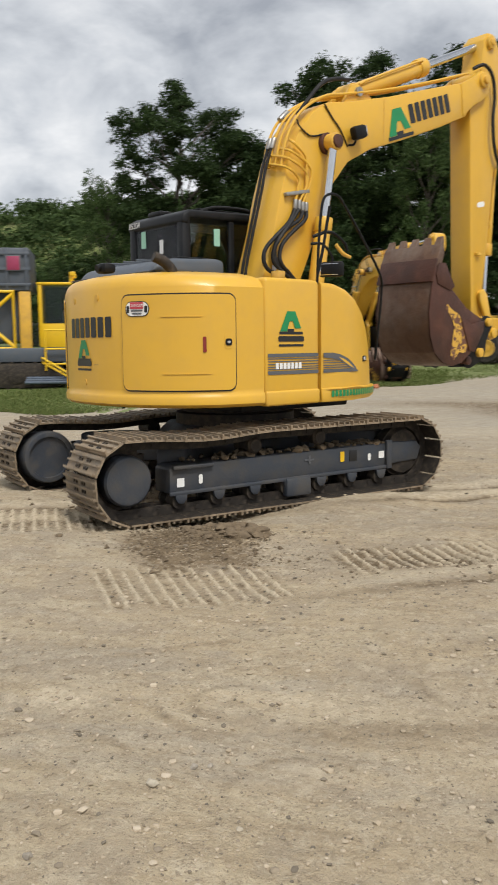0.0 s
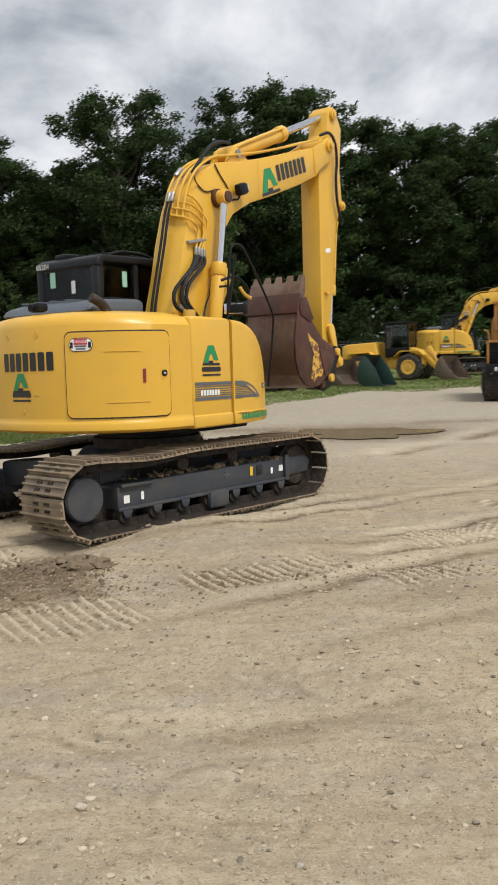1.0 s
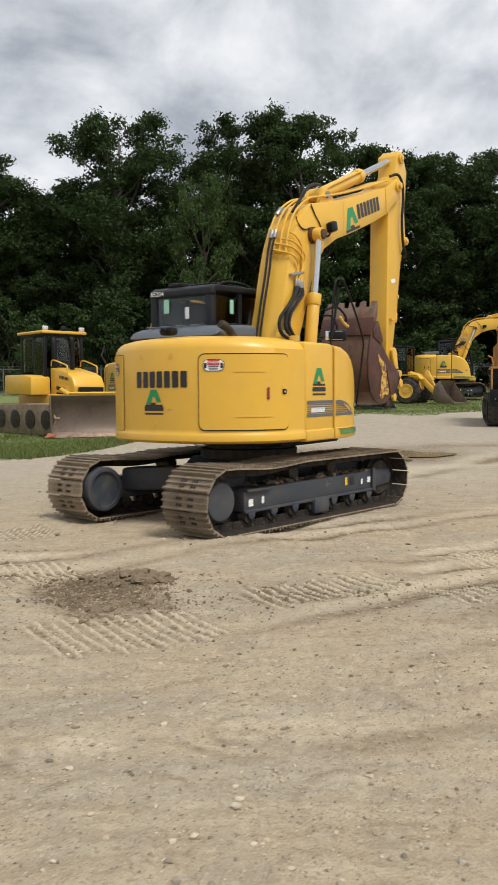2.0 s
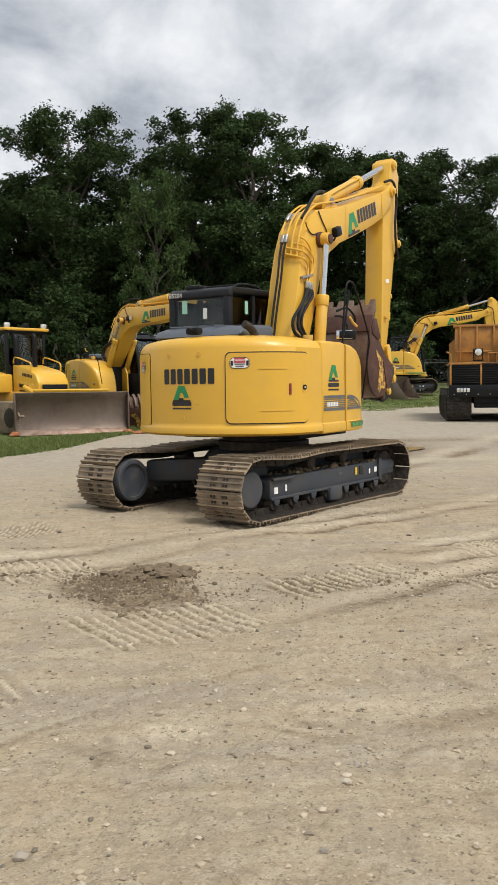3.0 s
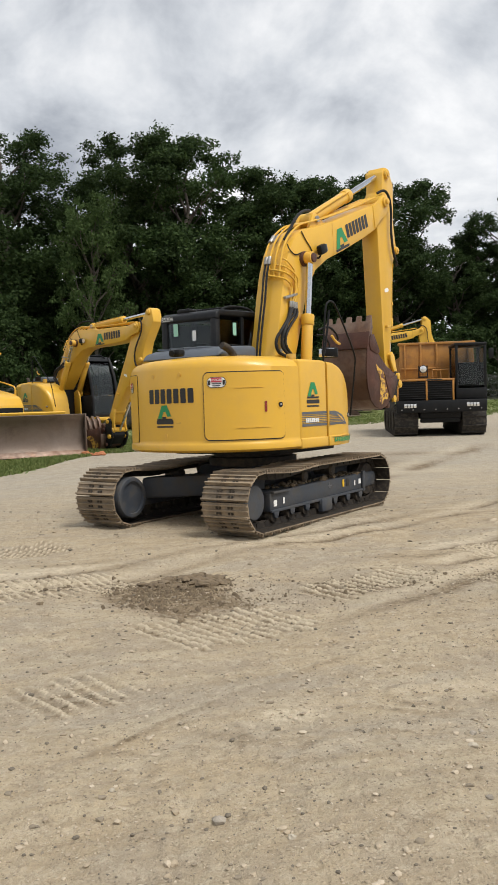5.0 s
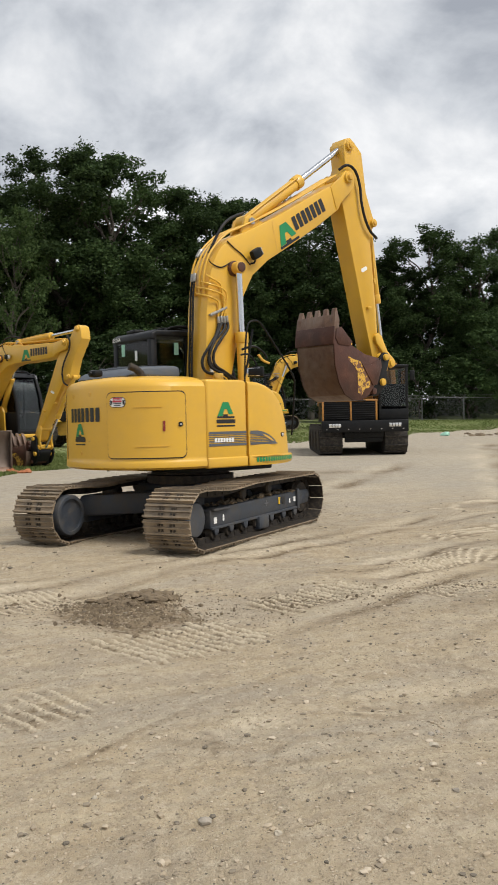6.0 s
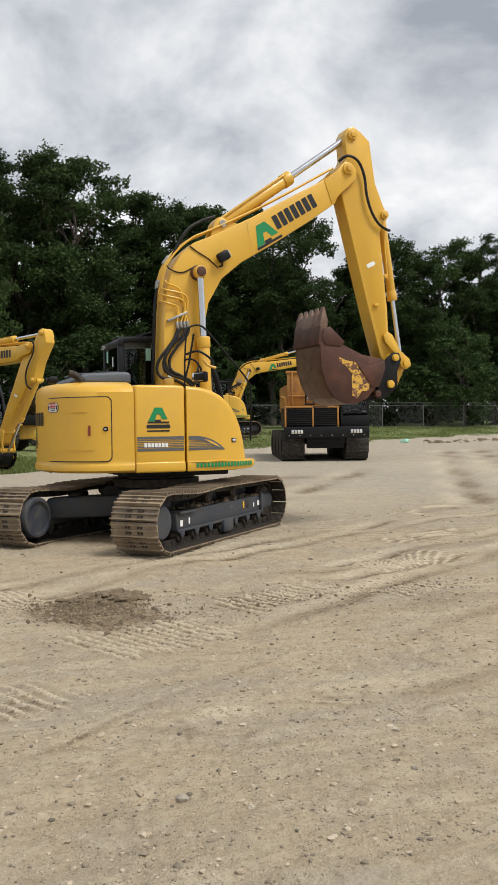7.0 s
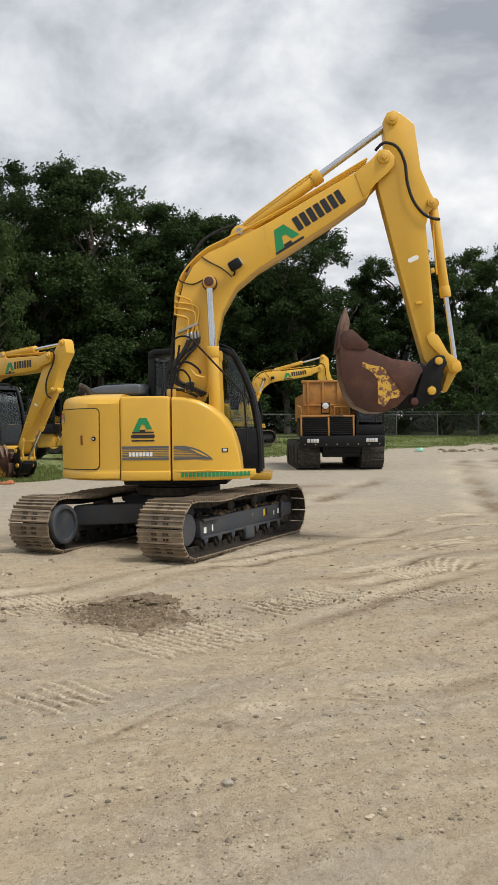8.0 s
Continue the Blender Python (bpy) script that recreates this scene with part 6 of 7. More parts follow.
def dump_carrier(m):
    c = thing("dump_carrier", "rubber-tracked dump carrier with orange-brown tipping bed and black cab", "dump truck", m)
    for s in (-1, 1):
        crawler_track(-4.6, -0.75, 0.52, s * 1.12, 0.78, 0.57, c, TYRE, 36)
    ch = part("chassis", box(4.9, 1.35, 0.45, (-2.6, 0, 0.85), 0.05), BLACK, c)
    part("axle_guard", joined(box(0.25, 1.3, 0.28, (-0.35, 0, 0.62), 0.04), box(0.12, 1.0, 0.12, (-0.2, 0, 0.80), 0.02)), BLACK, ch)
    bp = part("bumper", box(0.16, 2.95, 0.40, (0.02, 0, 1.03), 0.03), BLACK, c, "wide black front bumper")
    for s in (-1, 1):
        lm = part("lamp_cluster", box(0.02, 0.40, 0.13, (0.105, s * 1.02, 1.06), 0.01), SILVER, bp)
        for k in range(3):
            part("lamp_bar", box(0.012, 0.02, 0.12, (0.118, s * 1.02 - 0.1 + 0.1 * k, 1.06), 0), BLACK, lm)
    for k in range(8):
        part("bolt", rod((0.10, -1.3 + 0.37 * k, 0.93), (0.11, -1.3 + 0.37 * k, 0.93), 0.02, segments=8), STEEL, bp)
    # engine housing: orange posts and rim, black louvred grilles (the machine's right)
    eng = part("engine_housing", joined(box(1.5, 1.85, 0.66, (-0.80, -0.50, 1.55), 0.03)), BLACK, c)
    part("hood", box(1.56, 1.92, 0.07, (-0.79, -0.50, 1.91), 0.025), ORANGE, eng, "orange-brown hood")
    for y in (-1.41, -0.46, 0.41):
        part("grille_post", box(0.05, 0.06, 0.66, (-0.035, y, 1.55), 0.01), ORANGE, eng)
    for g in (-0.93, -0.02):
        for k in range(8):
            part("grille_slat", box(0.025, 0.82, 0.035, (-0.035, g, 1.29 + 0.075 * k), 0.006, (0, 30, 0)), BLACK, eng)
    part("name_bar", box(0.006, 0.5, 0.045, (0.0, -0.2, 1.91), 0), DECAL_BLACK, eng)
    part("side_stay", polyline_tube([(-0.45, -1.35, 1.95), (-0.40, -1.40, 2.25), (-0.40, -1.52, 2.30)], 0.025), ORANGE, c)
    part("hood_rail", polyline_tube([(-0.5, -0.2, 1.95), (-0.5, -0.2, 2.25), (-0.5, 0.35, 2.25), (-0.5, 0.35, 1.95)], 0.03), ORANGE, c)
    part("rail_post", polyline_tube([(-0.5, 0.07, 1.95), (-0.5, 0.07, 2.25)], 0.025), ORANGE, c)
    lamp_on(c, -0.35, -0.52, 2.28, 0.125)
    part("lamp_stand", joined(box(0.06, 0.34, 0.05, (-0.42, -0.52, 2.02), 0.01), rod((-0.42, -0.66, 2.0), (-0.42, -0.66, 2.4), 0.02), rod((-0.42, -0.38, 2.0), (-0.42, -0.38, 2.4), 0.02)), BLACK, c)
    # bed
    bed = part("bed", joined(box(0.07, 2.55, 1.30, (-1.72, 0.1, 2.60), 0.02), box(3.0, 0.07, 0.95, (-3.2, -1.16, 2.30), 0.02), box(3.0, 0.07, 0.95, (-3.2, 1.36, 2.30), 0.02), box(3.05, 2.5, 0.08, (-3.2, 0.1, 1.85), 0.02)), ORANGE, c, "orange-brown steel tipping bed")
    part("bed_rim", box(0.14, 2.66, 0.09, (-1.70, 0.1, 3.22), 0.02), ORANGE, bed)
    for k in range(5):
        part("bed_rib", box(0.06, 0.06, 1.22, (-1.66, -1.0 + 0.55 * k, 2.6), 0.012), ORANGE, bed)
    part("bed_rib", box(0.06, 2.5, 0.06, (-1.66, 0.1, 2.35), 0.012), ORANGE, bed)
    # cab on the machine's left
    y0, y1 = 0.50, 1.52
    cab = part("cab", joined(box(1.34, 1.02, 0.10, (-0.79, 1.01, 1.22), 0.02), box(0.05, 1.0, 0.36, (-0.13, 1.01, 1.42), 0.02), box(0.05, 1.0, 1.3, (-1.43, 1.01, 1.85), 0.02), box(1.3, 0.05, 0.5, (-0.8, y0 + 0.03, 1.45), 0.02), box(1.3, 0.05, 0.5, (-0.8, y1 - 0.03, 1.45), 0.02)), BLACK, c, "black steel cab with large windscreen")
    part("roof", box(1.40, 1.06, 0.10, (-0.80, 1.01, 3.05), 0.03), BLACK, cab)
    for x in (-0.16, -1.42):
        for y in (y0 + 0.05, y1 - 0.05):
            part("post", box(0.09, 0.09, 1.85, (x, y, 2.12), 0.02), BLACK, cab)
    part("windscreen", box(0.012, 0.84, 1.24, (-0.15, 1.01, 2.32), 0), GLASS, cab)
    for y in (y0 + 0.04, y1 - 0.04):
        part("side_window", box(1.10, 0.012, 1.15, (-0.79, y, 2.35), 0), GLASS, cab)
    part("seat", joined(box(0.4, 0.45, 0.15, (-0.85, 1.0, 1.75), 0.04), box(0.14, 0.45, 0.6, (-1.08, 1.0, 2.1), 0.05)), SEAT, cab)
    part("wiper", rod((-0.125, 1.0, 1.62), (-0.125, 1.2, 2.0), 0.012, segments=6), BLACK, cab)
    part("mirror", joined(box(0.06, 0.16, 0.34, (-0.1, 1.66, 2.72), 0.03), rod((-0.15, 1.5, 2.75), (-0.1, 1.62, 2.75), 0.014)), BLACK, c, "black wing mirror")
    return c


dump_carrier(pose(8.78, 25.05, ground_z(0, 25.0) - 0.02, 0, 0, -105.5))


def bulldozer(m):
    d = thing("bulldozer", "yellow bulldozer with scoured rusty blade on the grass edge", "bulldozer", m)
    for s in (-1, 1):
        crawler_track(-3.75, -1.05, 0.42, s * 0.98, 0.62, 0.50, d, SHOE, 34)
        part("track_frame", box(2.9, 0.3, 0.36, (-2.4, s * 0.98, 0.52), 0.05), YELLOW_OLD, d)
        part("push_arm", tube([(-2.2, s * 0.55, 0.75), (-1.0, s * 0.60, 0.65), (-0.45, s * 0.60, 0.55)], 0.09, 10), YELLOW_OLD, d)
        ram = part("lift_cylinder", rod((-1.45, s * 0.55, 1.35), (-0.75, s * 0.60, 1.12), 0.075), YELLOW, d)
        part("lift_rod", rod((-0.78, s * 0.60, 1.13), (-0.55, s * 0.61, 1.06), 0.04), CHROME, ram)
    part("hull", box(3.2, 1.3, 0.55, (-2.3, 0, 0.95), 0.05), YELLOW_OLD, d)
    hood = part("hood", prism([(-0.85, 0.95), (-0.80, 1.45), (-0.95, 1.72), (-1.25, 1.84), (-2.15, 2.02), (-2.15, 0.95)], -0.52, 0.52, 0.06, 3), YELLOW, d, "sloping yellow engine hood")
    part("grille", prism([(-0.79, 1.05), (-0.77, 1.42), (-0.74, 1.42), (-0.76, 1.05)], -0.42, 0.42, 0.01), BLACK, hood)
    for s in (-1, 1):
        part("side_panel", prism([(-1.05, 1.08), (-1.02, 1.42), (-1.9, 1.55), (-1.9, 1.08)], s * 0.525 - 0.01, s * 0.525 + 0.01, 0.008), YELLOW_OLD, hood)
        part("vent", prism([(-1.30, 1.30), (-1.30, 1.40), (-1.75, 1.46), (-1.75, 1.36)], s * 0.54 - 0.01, s * 0.54 + 0.01, 0.004), BLACK, hood)
        part("vent", prism([(-1.30, 1.14), (-1.30, 1.24), (-1.75, 1.28), (-1.75, 1.18)], s * 0.54 - 0.01, s * 0.54 + 0.01, 0.004), BLACK, hood)
        part("handrail", tube([(-1.2, s * 0.50, 1.80), (-1.2, s * 0.5, 2.0), (-1.35, s * 0.5, 2.08), (-2.0, s * 0.5, 2.22), (-2.1, s * 0.5, 2.05)], 0.022), YELLOW, hood)
        part("fender", prism([(-2.1, 1.20), (-2.1, 1.72), (-2.5, 1.80), (-3.7, 1.80), (-3.75, 1.25)], s * 0.86 - 0.32, s * 0.86 + 0.32, 0.04), YELLOW, d)
        part("maker_name", shapes(word_blocks(-1.62, 1.64, 0.52, 0.09, 7, 0.2), (lambda u, v, l, s=s: Vector((u, s * (0.522 + l), v + (-1.36 - u) * 0.16)))), DECAL_BLACK, hood)
    part("exhaust", tube([(-1.75, 0.0, 1.95), (-1.75, 0.0, 2.75), (-1.80, 0.0, 2.85)], 0.07, 12), BLACK, d)
    part("air_pipe", tube([(-2.12, -0.40, 1.6), (-2.08, -0.40, 2.2), (-2.12, -0.40, 2.75), (-2.2, -0.4, 2.85)], 0.09, 12), BLACK, d, "thick black air intake pipe")
    cab = part("cab", joined(
                             box(1.36, 0.06, 0.55, (-2.9, -0.63, 1.55), 0.02), box(1.36, 0.06, 0.55, (-2.9, 0.63, 1.55), 0.02), box(0.06, 1.25, 0.5, (-2.26, 0, 1.75), 0.02), box(0.06, 1.25, 0.8, (-3.56, 0, 1.75), 0.02)), BLACK, d, "black cab posts and doors")
    part("roof_frame", box(1.42, 1.40, 0.10, (-2.9, 0, 2.98), 0.03), BLACK, cab)
    for y in (-0.62, 0.62):
        for x in (-2.25, -2.85, -3.55):
            part("post", box(0.10, 0.10, 1.75, (x, y, 2.1), 0.02), BLACK, cab)
    part("roof", box(1.56, 1.52, 0.09, (-2.9, 0, 3.06), 0.035), YELLOW, cab, "yellow cab roof")
    for y in (-0.655, 0.655):
        part("door_glass", box(0.52, 0.012, 1.35, (-2.54, y, 2.22), 0), GLASS, cab)
        part("side_glass", box(0.52, 0.012, 1.0, (-3.2, y, 2.4), 0), GLASS, cab)
    part("front_glass", box(0.012, 1.1, 1.0, (-2.24, 0, 2.45), 0), GLASS, cab)
    part("seat", joined(box(0.45, 0.5, 0.15, (-3.0, 0, 1.85), 0.04), box(0.14, 0.5, 0.7, (-3.24, 0, 2.2), 0.05)), SEAT, cab)
    for y in (-0.62, 0.0, 0.62):
        part("roof_lamp", joined(box(0.10, 0.16, 0.14, (-2.2, y, 3.17), 0.02)), SILVER if y else BLACK, cab)
    blade = part("blade", prism([(0.10, 0.0), (0.02, 0.12), (-0.06, 0.40), (-0.06, 0.75), (0.02, 1.0), (0.12, 1.16), (0.08, 1.18), (-0.02, 1.04), (-0.12, 0.76), (-0.12, 0.38), (-0.04, 0.08), (0.06, -0.02)], -1.56, 1.56, 0.008), BLADE, d, "wide concave rusty steel blade", pose(0.05, 0, 0.02, 0, 0, -27))
    part("cutting_edge", prism([(0.12, -0.02), (0.03, 0.13), (0.05, 0.15), (0.15, 0.0)], -1.57, 1.57, 0.004), WORN_STEEL, blade)
    for y in (-1.58, 1.54):
        part("end_plate", prism([(0.15, -0.02), (0.16, 1.18), (-0.1, 1.05), (-0.14, 0.3)], y, y + 0.04, 0.008), BLADE, blade)
        part("corner_clay", joined(lumpy(0.13, 3 + y, 0.5, 2)), RUBBLE_ORANGE, blade, "orange clay stuck to the corner", pose(0.12, y, 0.05))
    part("blade_guard", prism([(-0.12, 1.10), (-0.05, 1.24), (-0.10, 1.27), (-0.2, 1.12)], -1.05, 1.05, 0.02), YELLOW, blade, "yellow upper blade guard")
    return d


bulldozer(pose(-4.32, 23.0, ground_z(0, 23.2) - 0.01, 0, 0, -48))


def tyre_wheel(name, r, wide, parent, x, y, z, rim=None):
    side = 1 if y > 0 else -1
    w = part(name, lathe([(r * 0.55, -wide / 2), (r * 0.85, -wide / 2), (r * 0.97, -wide * 0.36), (r, 0), (r * 0.97, wide * 0.36), (r * 0.85, wide / 2), (r * 0.55, wide / 2)], 32), TYRE, parent, "dusty rubber tyre", pose(x, y, z))
    part("rim", lathe([(r * 0.56, side * wide * 0.501), (r * 0.54, side * wide * 0.535), (r * 0.48, side * wide * 0.535), (r * 0.44, side * wide * 0.51), (r * 0.22, side * wide * 0.51), (r * 0.20, side * wide * 0.56), (0.02, side * wide * 0.56)], 28), rim or YELLOW_OLD, w)
    for k in range(22):
        a = 2 * math.pi * k / 22
        part("lug", box(0.07, wide * 0.55, 0.05, (0, (wide * 0.22) * (1 if k % 2 else -1), r), 0.01, None, 1), TYRE, w, "", pose(0, 0, 0, 0, math.degrees(a), 0))
    return w


def wheel_loader(label, m, size=1.0, arms=None):
    arms = arms or YELLOW
    l = thing("wheel_loader", label, "wheel loader", m)
    l.scale = (size, size, size)
    for x in (-2.9, 0.0):
        for y in (-0.95, 0.95):
            tyre_wheel("wheel", 0.72, 0.55, l, x, y, 0.72)
    part("rear_frame", prism([(-4.1, 0.85), (-4.1, 1.95), (-3.8, 2.08), (-2.1, 2.15), (-1.9, 1.2), (-1.6, 0.7), (-3.6, 0.6)], -0.72, 0.72, 0.06, 3), YELLOW, l, "yellow rounded engine cover")
    part("front_frame", prism([(-1.5, 0.65), (-1.4, 1.3), (-0.2, 1.75), (0.35, 1.65), (0.5, 0.8), (0.2, 0.55)], -0.42, 0.42, 0.04), YELLOW_OLD, l)
    for y in (-0.9, 0.9):
        part("mudguard", prism([(0.85, 1.35), (0.6, 1.62), (-0.5, 1.62), (-0.85, 1.3), (-0.8, 1.28), (-0.48, 1.56), (0.58, 1.56), (0.8, 1.32)], y - 0.28, y + 0.28, 0.01), YELLOW, l)
        part("mudguard", prism([(-2.0, 1.35), (-2.3, 1.62), (-3.5, 1.62), (-3.7, 1.5), (-2.3, 1.55), (-2.05, 1.3)], y - 0.28, y + 0.28, 0.01), YELLOW, l)
    cab = part("cab", box(1.36, 1.26, 0.5, (-0.85, 0, 1.55), 0.03), BLACK, l, "black glazed cab")
    part("roof", box(1.45, 1.35, 0.10, (-0.85, 0, 3.15), 0.04), BLACK, cab)
    for x in (-0.20, -1.50):
        for y in (-0.6, 0.6):
            part("post", box(0.09, 0.09, 1.65, (x, y, 2.35), 0.02), BLACK, cab)
    for y in (-0.62, 0.62):
        part("side_glass", box(1.2, 0.012, 1.25, (-0.85, y, 2.45), 0), GLASS, cab)
    for x in (-0.19, -1.51):
        part("end_glass", box(0.012, 1.1, 1.25, (x, 0, 2.45), 0), GLASS, cab)
    part("seat", box(0.4, 0.5, 0.8, (-1.05, 0, 2.1), 0.06), SEAT, cab)
    for y in (-0.38, 0.38):
        part("lift_arm", prism([(-0.35, 1.55), (-0.2, 1.8), (0.7, 1.5), (1.55, 0.62), (1.7, 0.35), (1.5, 0.30), (1.2, 0.6), (0.5, 1.25)], y - 0.07, y + 0.07, 0.02), arms, l)
    part("tilt_ram", rod((-0.2, 0, 1.75), (0.6, 0, 1.5), 0.09), arms, l)
    part("tilt_link", prism([(0.55, 1.55), (0.75, 1.85), (0.9, 1.8), (1.3, 0.9), (1.2, 0.8)], -0.1, 0.1, 0.02), YELLOW_OLD, l)
    bk = part("loader_bucket", prism([(2.75, 0.02), (1.95, 0.0), (1.62, 0.15), (1.50, 0.50), (1.60, 0.95), (1.85, 1.25), (2.0, 1.28), (1.72, 0.92), (1.62, 0.52), (1.72, 0.24), (2.0, 0.1), (2.75, 0.06)], -1.28, 1.28, 0.01), BLADE, l, "scoured steel loader bucket")
    for y in (-1.30, 1.26):
        part("bucket_side", prism([(2.75, 0.02), (1.95, 0.0), (1.62, 0.15), (1.50, 0.50), (1.60, 0.95), (1.9, 1.27), (2.2, 0.7)], y, y + 0.04, 0.008), BLADE, bk)
    part("exhaust", rod((-3.2, 0.3, 2.0), (-3.2, 0.3, 2.75), 0.06), BLACK, l)
    return l


wheel_loader("yellow wheel loader with black cab parked on the grass", pose(9.2, 44.4, ground_z(0, 44.4) - 0.03, 0, 0, -32), 0.98)
wheel_loader("yellow wheel loader with dark green lift arms parked on the grass", pose(3.25, 41.6, ground_z(0, 41.6) - 0.03, 0, 0, -38), 0.98, DARK_GREEN)


def spare_bucket(m):
    b = thing("loader_bucket", "dark green and black loader bucket standing on the grass", "bucket", m)
    shell = [(1.25, 0.02), (0.45, 0.0), (0.12, 0.15), (0.0, 0.55), (0.10, 1.10), (0.35, 1.45), (0.50, 1.48), (0.22, 1.08), (0.12, 0.57), (0.22, 0.24), (0.5, 0.1), (1.25, 0.06)]
    part("shell", prism(shell, -1.05, 1.05, 0.01), BLACK, b, "black curved bucket shell")
    for y in (-1.08, 1.04):
        part("side_plate", prism([(1.25, 0.02), (0.45, 0.0), (0.12, 0.15), (0.0, 0.55), (0.10, 1.10), (0.38, 1.47), (0.85, 0.9)], y, y + 0.04, 0.008), DARK_GREEN, b, "dark green side plate")
    part("cutting_edge", box(0.16, 2.14, 0.03, (1.27, 0, 0.03), 0.005), BLADE, b)
    return b


spare_bucket(pose(5.55, 38.6, ground_z(0, 38.6) - 0.02, 0, 0, -28))
wheel_loader("older yellow loader parked behind the parked excavator", pose(-1.2, 37.5, ground_z(0, 37.5) - 0.02, 0, 0, 160), 0.9)


def drill_rig(m):
    d = thing("drill_rig", "yellow and dark grey crawler drill rig standing in the grass", "drill rig", m)
    for s in (-1, 1):
        crawler_track(-2.6, 0.6, 0.36, s * 1.0, 0.5, 0.42, d, LINK, 26)
    part("base", box(4.6, 2.3, 0.42, (-1.1, 0, 1.02), 0.04), CHARCOAL, d, "dark grey base frame")
    cab = part("cab", box(1.2, 1.1, 0.75, (0.75, 0.45, 1.62), 0.03), YELLOW_BRIGHT, d, "bright yellow square cab")
    part("roof", box(1.3, 1.15, 0.08, (0.75, 0.45, 3.20), 0.02), YELLOW_BRIGHT, cab)
    for x in (0.2, 1.3):
        for y in (-0.05, 0.95):
            part("post", box(0.12, 0.12, 1.95, (x, y, 2.25), 0.02), YELLOW_BRIGHT, cab)
    for x in (0.16, 1.34):
        part("glass", box(0.012, 0.9, 1.15, (x, 0.45, 2.55), 0), GLASS, cab)
    for y in (-0.09, 0.99):
        part("glass", box(0.95, 0.012, 1.15, (0.75, y, 2.55), 0), GLASS, cab)
    for y in (0.05, 0.85):
        part("roof_lamp", joined(box(0.1, 0.1, 0.34, (1.15, y, 3.40), 0.02), box(0.16, 0.2, 0.14, (1.2, y, 3.5), 0.02)), YELLOW_BRIGHT, cab)
    hopper = part("dust_housing", box(1.9, 2.1, 1.25, (-0.95, 0.1, 3.55), 0.04), CHARCOAL, d, "dark grey ribbed housing")
    for k in range(3):
        part("rib", box(1.95, 0.06, 0.08, (-0.95, -0.98, 3.1 + 0.45 * k), 0.01), CHARCOAL, hopper)
    for k in range(4):
        part("rib", box(0.08, 0.055, 1.25, (-1.8 + 0.57 * k, -0.98, 3.55), 0.01), CHARCOAL, hopper)
    part("sign", box(0.42, 0.012, 0.46, (-0.45, -1.03, 3.72), 0.004), DECAL_GREY, hopper)
    part("sign_face", box(0.36, 0.012, 0.40, (-0.45, -1.042, 3.72), 0.004), PINK, hopper, "faded red square sign")
    part("chassis", box(2.4, 1.5, 0.55, (2.4, -0.5, 0.85), 0.04), CHARCOAL, d)
    unit = part("control_unit", prism([(2.35, 1.55), (3.35, 1.55), (3.35, 2.75), (3.25, 3.05), (2.35, 3.10)], -1.2, -0.2, 0.03), YELLOW_OLD, d, "yellow boom control housing")
    part("window", box(0.34, 0.02, 0.36, (2.72, -1.21, 2.62), 0.02), DECAL_GREY, unit)
    part("collar", box(0.5, 0.5, 0.45, (2.75, -0.7, 3.28), 0.05), YELLOW_OLD, unit)
    part("support", box(0.7, 0.7, 0.7, (2.85, -0.7, 1.3), 0.03), CHARCOAL, d)
    for k in range(2):
        part("feed_beam", rod((1.2, -0.4 - 0.3 * k, 3.05 + 0.12 * k), (4.9, -0.4 - 0.3 * k, 3.68 + 0.12 * k), 0.05, segments=8), LINK, d, "grey drill feed beam")
    part("engine_block", box(1.7, 1.7, 1.5, (-1.25, 0.2, 2.2), 0.05), CHARCOAL, d)
    for x0, x1 in ((-2.3, -0.5), (-0.5, -2.3)):
        part("brace", rod((x0, -0.98, 1.25), (x1, -0.98, 2.85), 0.055, segments=8), YELLOW_BRIGHT, d)
    part("brace_frame", polyline_tube([(-2.3, -0.98, 1.22), (-0.5, -0.98, 1.22), (-0.5, -0.98, 2.9), (-2.3, -0.98, 2.9), (-2.3, -0.98, 1.22)], 0.06), YELLOW_BRIGHT, d)
    part("panel", box(0.34, 0.06, 1.7, (-0.17, -0.95, 2.05), 0.02), YELLOW_OLD, d)
    for z in (0.75, 1.2, 1.75):
        part("rail", polyline_tube([(0.4, -1.3, z), (1.9, -1.3, z), (1.9, -0.2, z)], 0.028), YELLOW_BRIGHT, d, "yellow tube guard rail")
    for x in (0.4, 1.1, 1.9):
        part("rail_post", polyline_tube([(x, -1.3, 0.55), (x, -1.3, 1.75)], 0.028), YELLOW_BRIGHT, d)
    part("ladder", joined(polyline_tube([(0.3, -1.45, 0.95), (1.7, -1.95, 0.1)], 0.03), polyline_tube([(0.3, -1.25, 0.80), (1.7, -1.75, 0.0)], 0.03), *[rod((0.3 + 0.28 * k, -1.45 - 0.1 * k, 0.95 - 0.17 * k), (0.3 + 0.28 * k, -1.25 - 0.1 * k, 0.80 - 0.16 * k), 0.02, segments=6) for k in range(6)]), YELLOW_BRIGHT, d, "sloping yellow access ladder")
    for k in range(6):
        z = 0.22 + 0.06 * (k % 3)
        part("drill_rod", rod((-0.2 + 0.02 * k, -1.5 + 0.1 * k, z), (2.0, -1.7 + 0.1 * k, z), 0.05, segments=8), BLUE_GREY, d, "dark steel drill rod")
    return d


drill_rig(pose(-12.85, 23.3, ground_z(0, 23.3) - 0.05, 0, 0, 24))

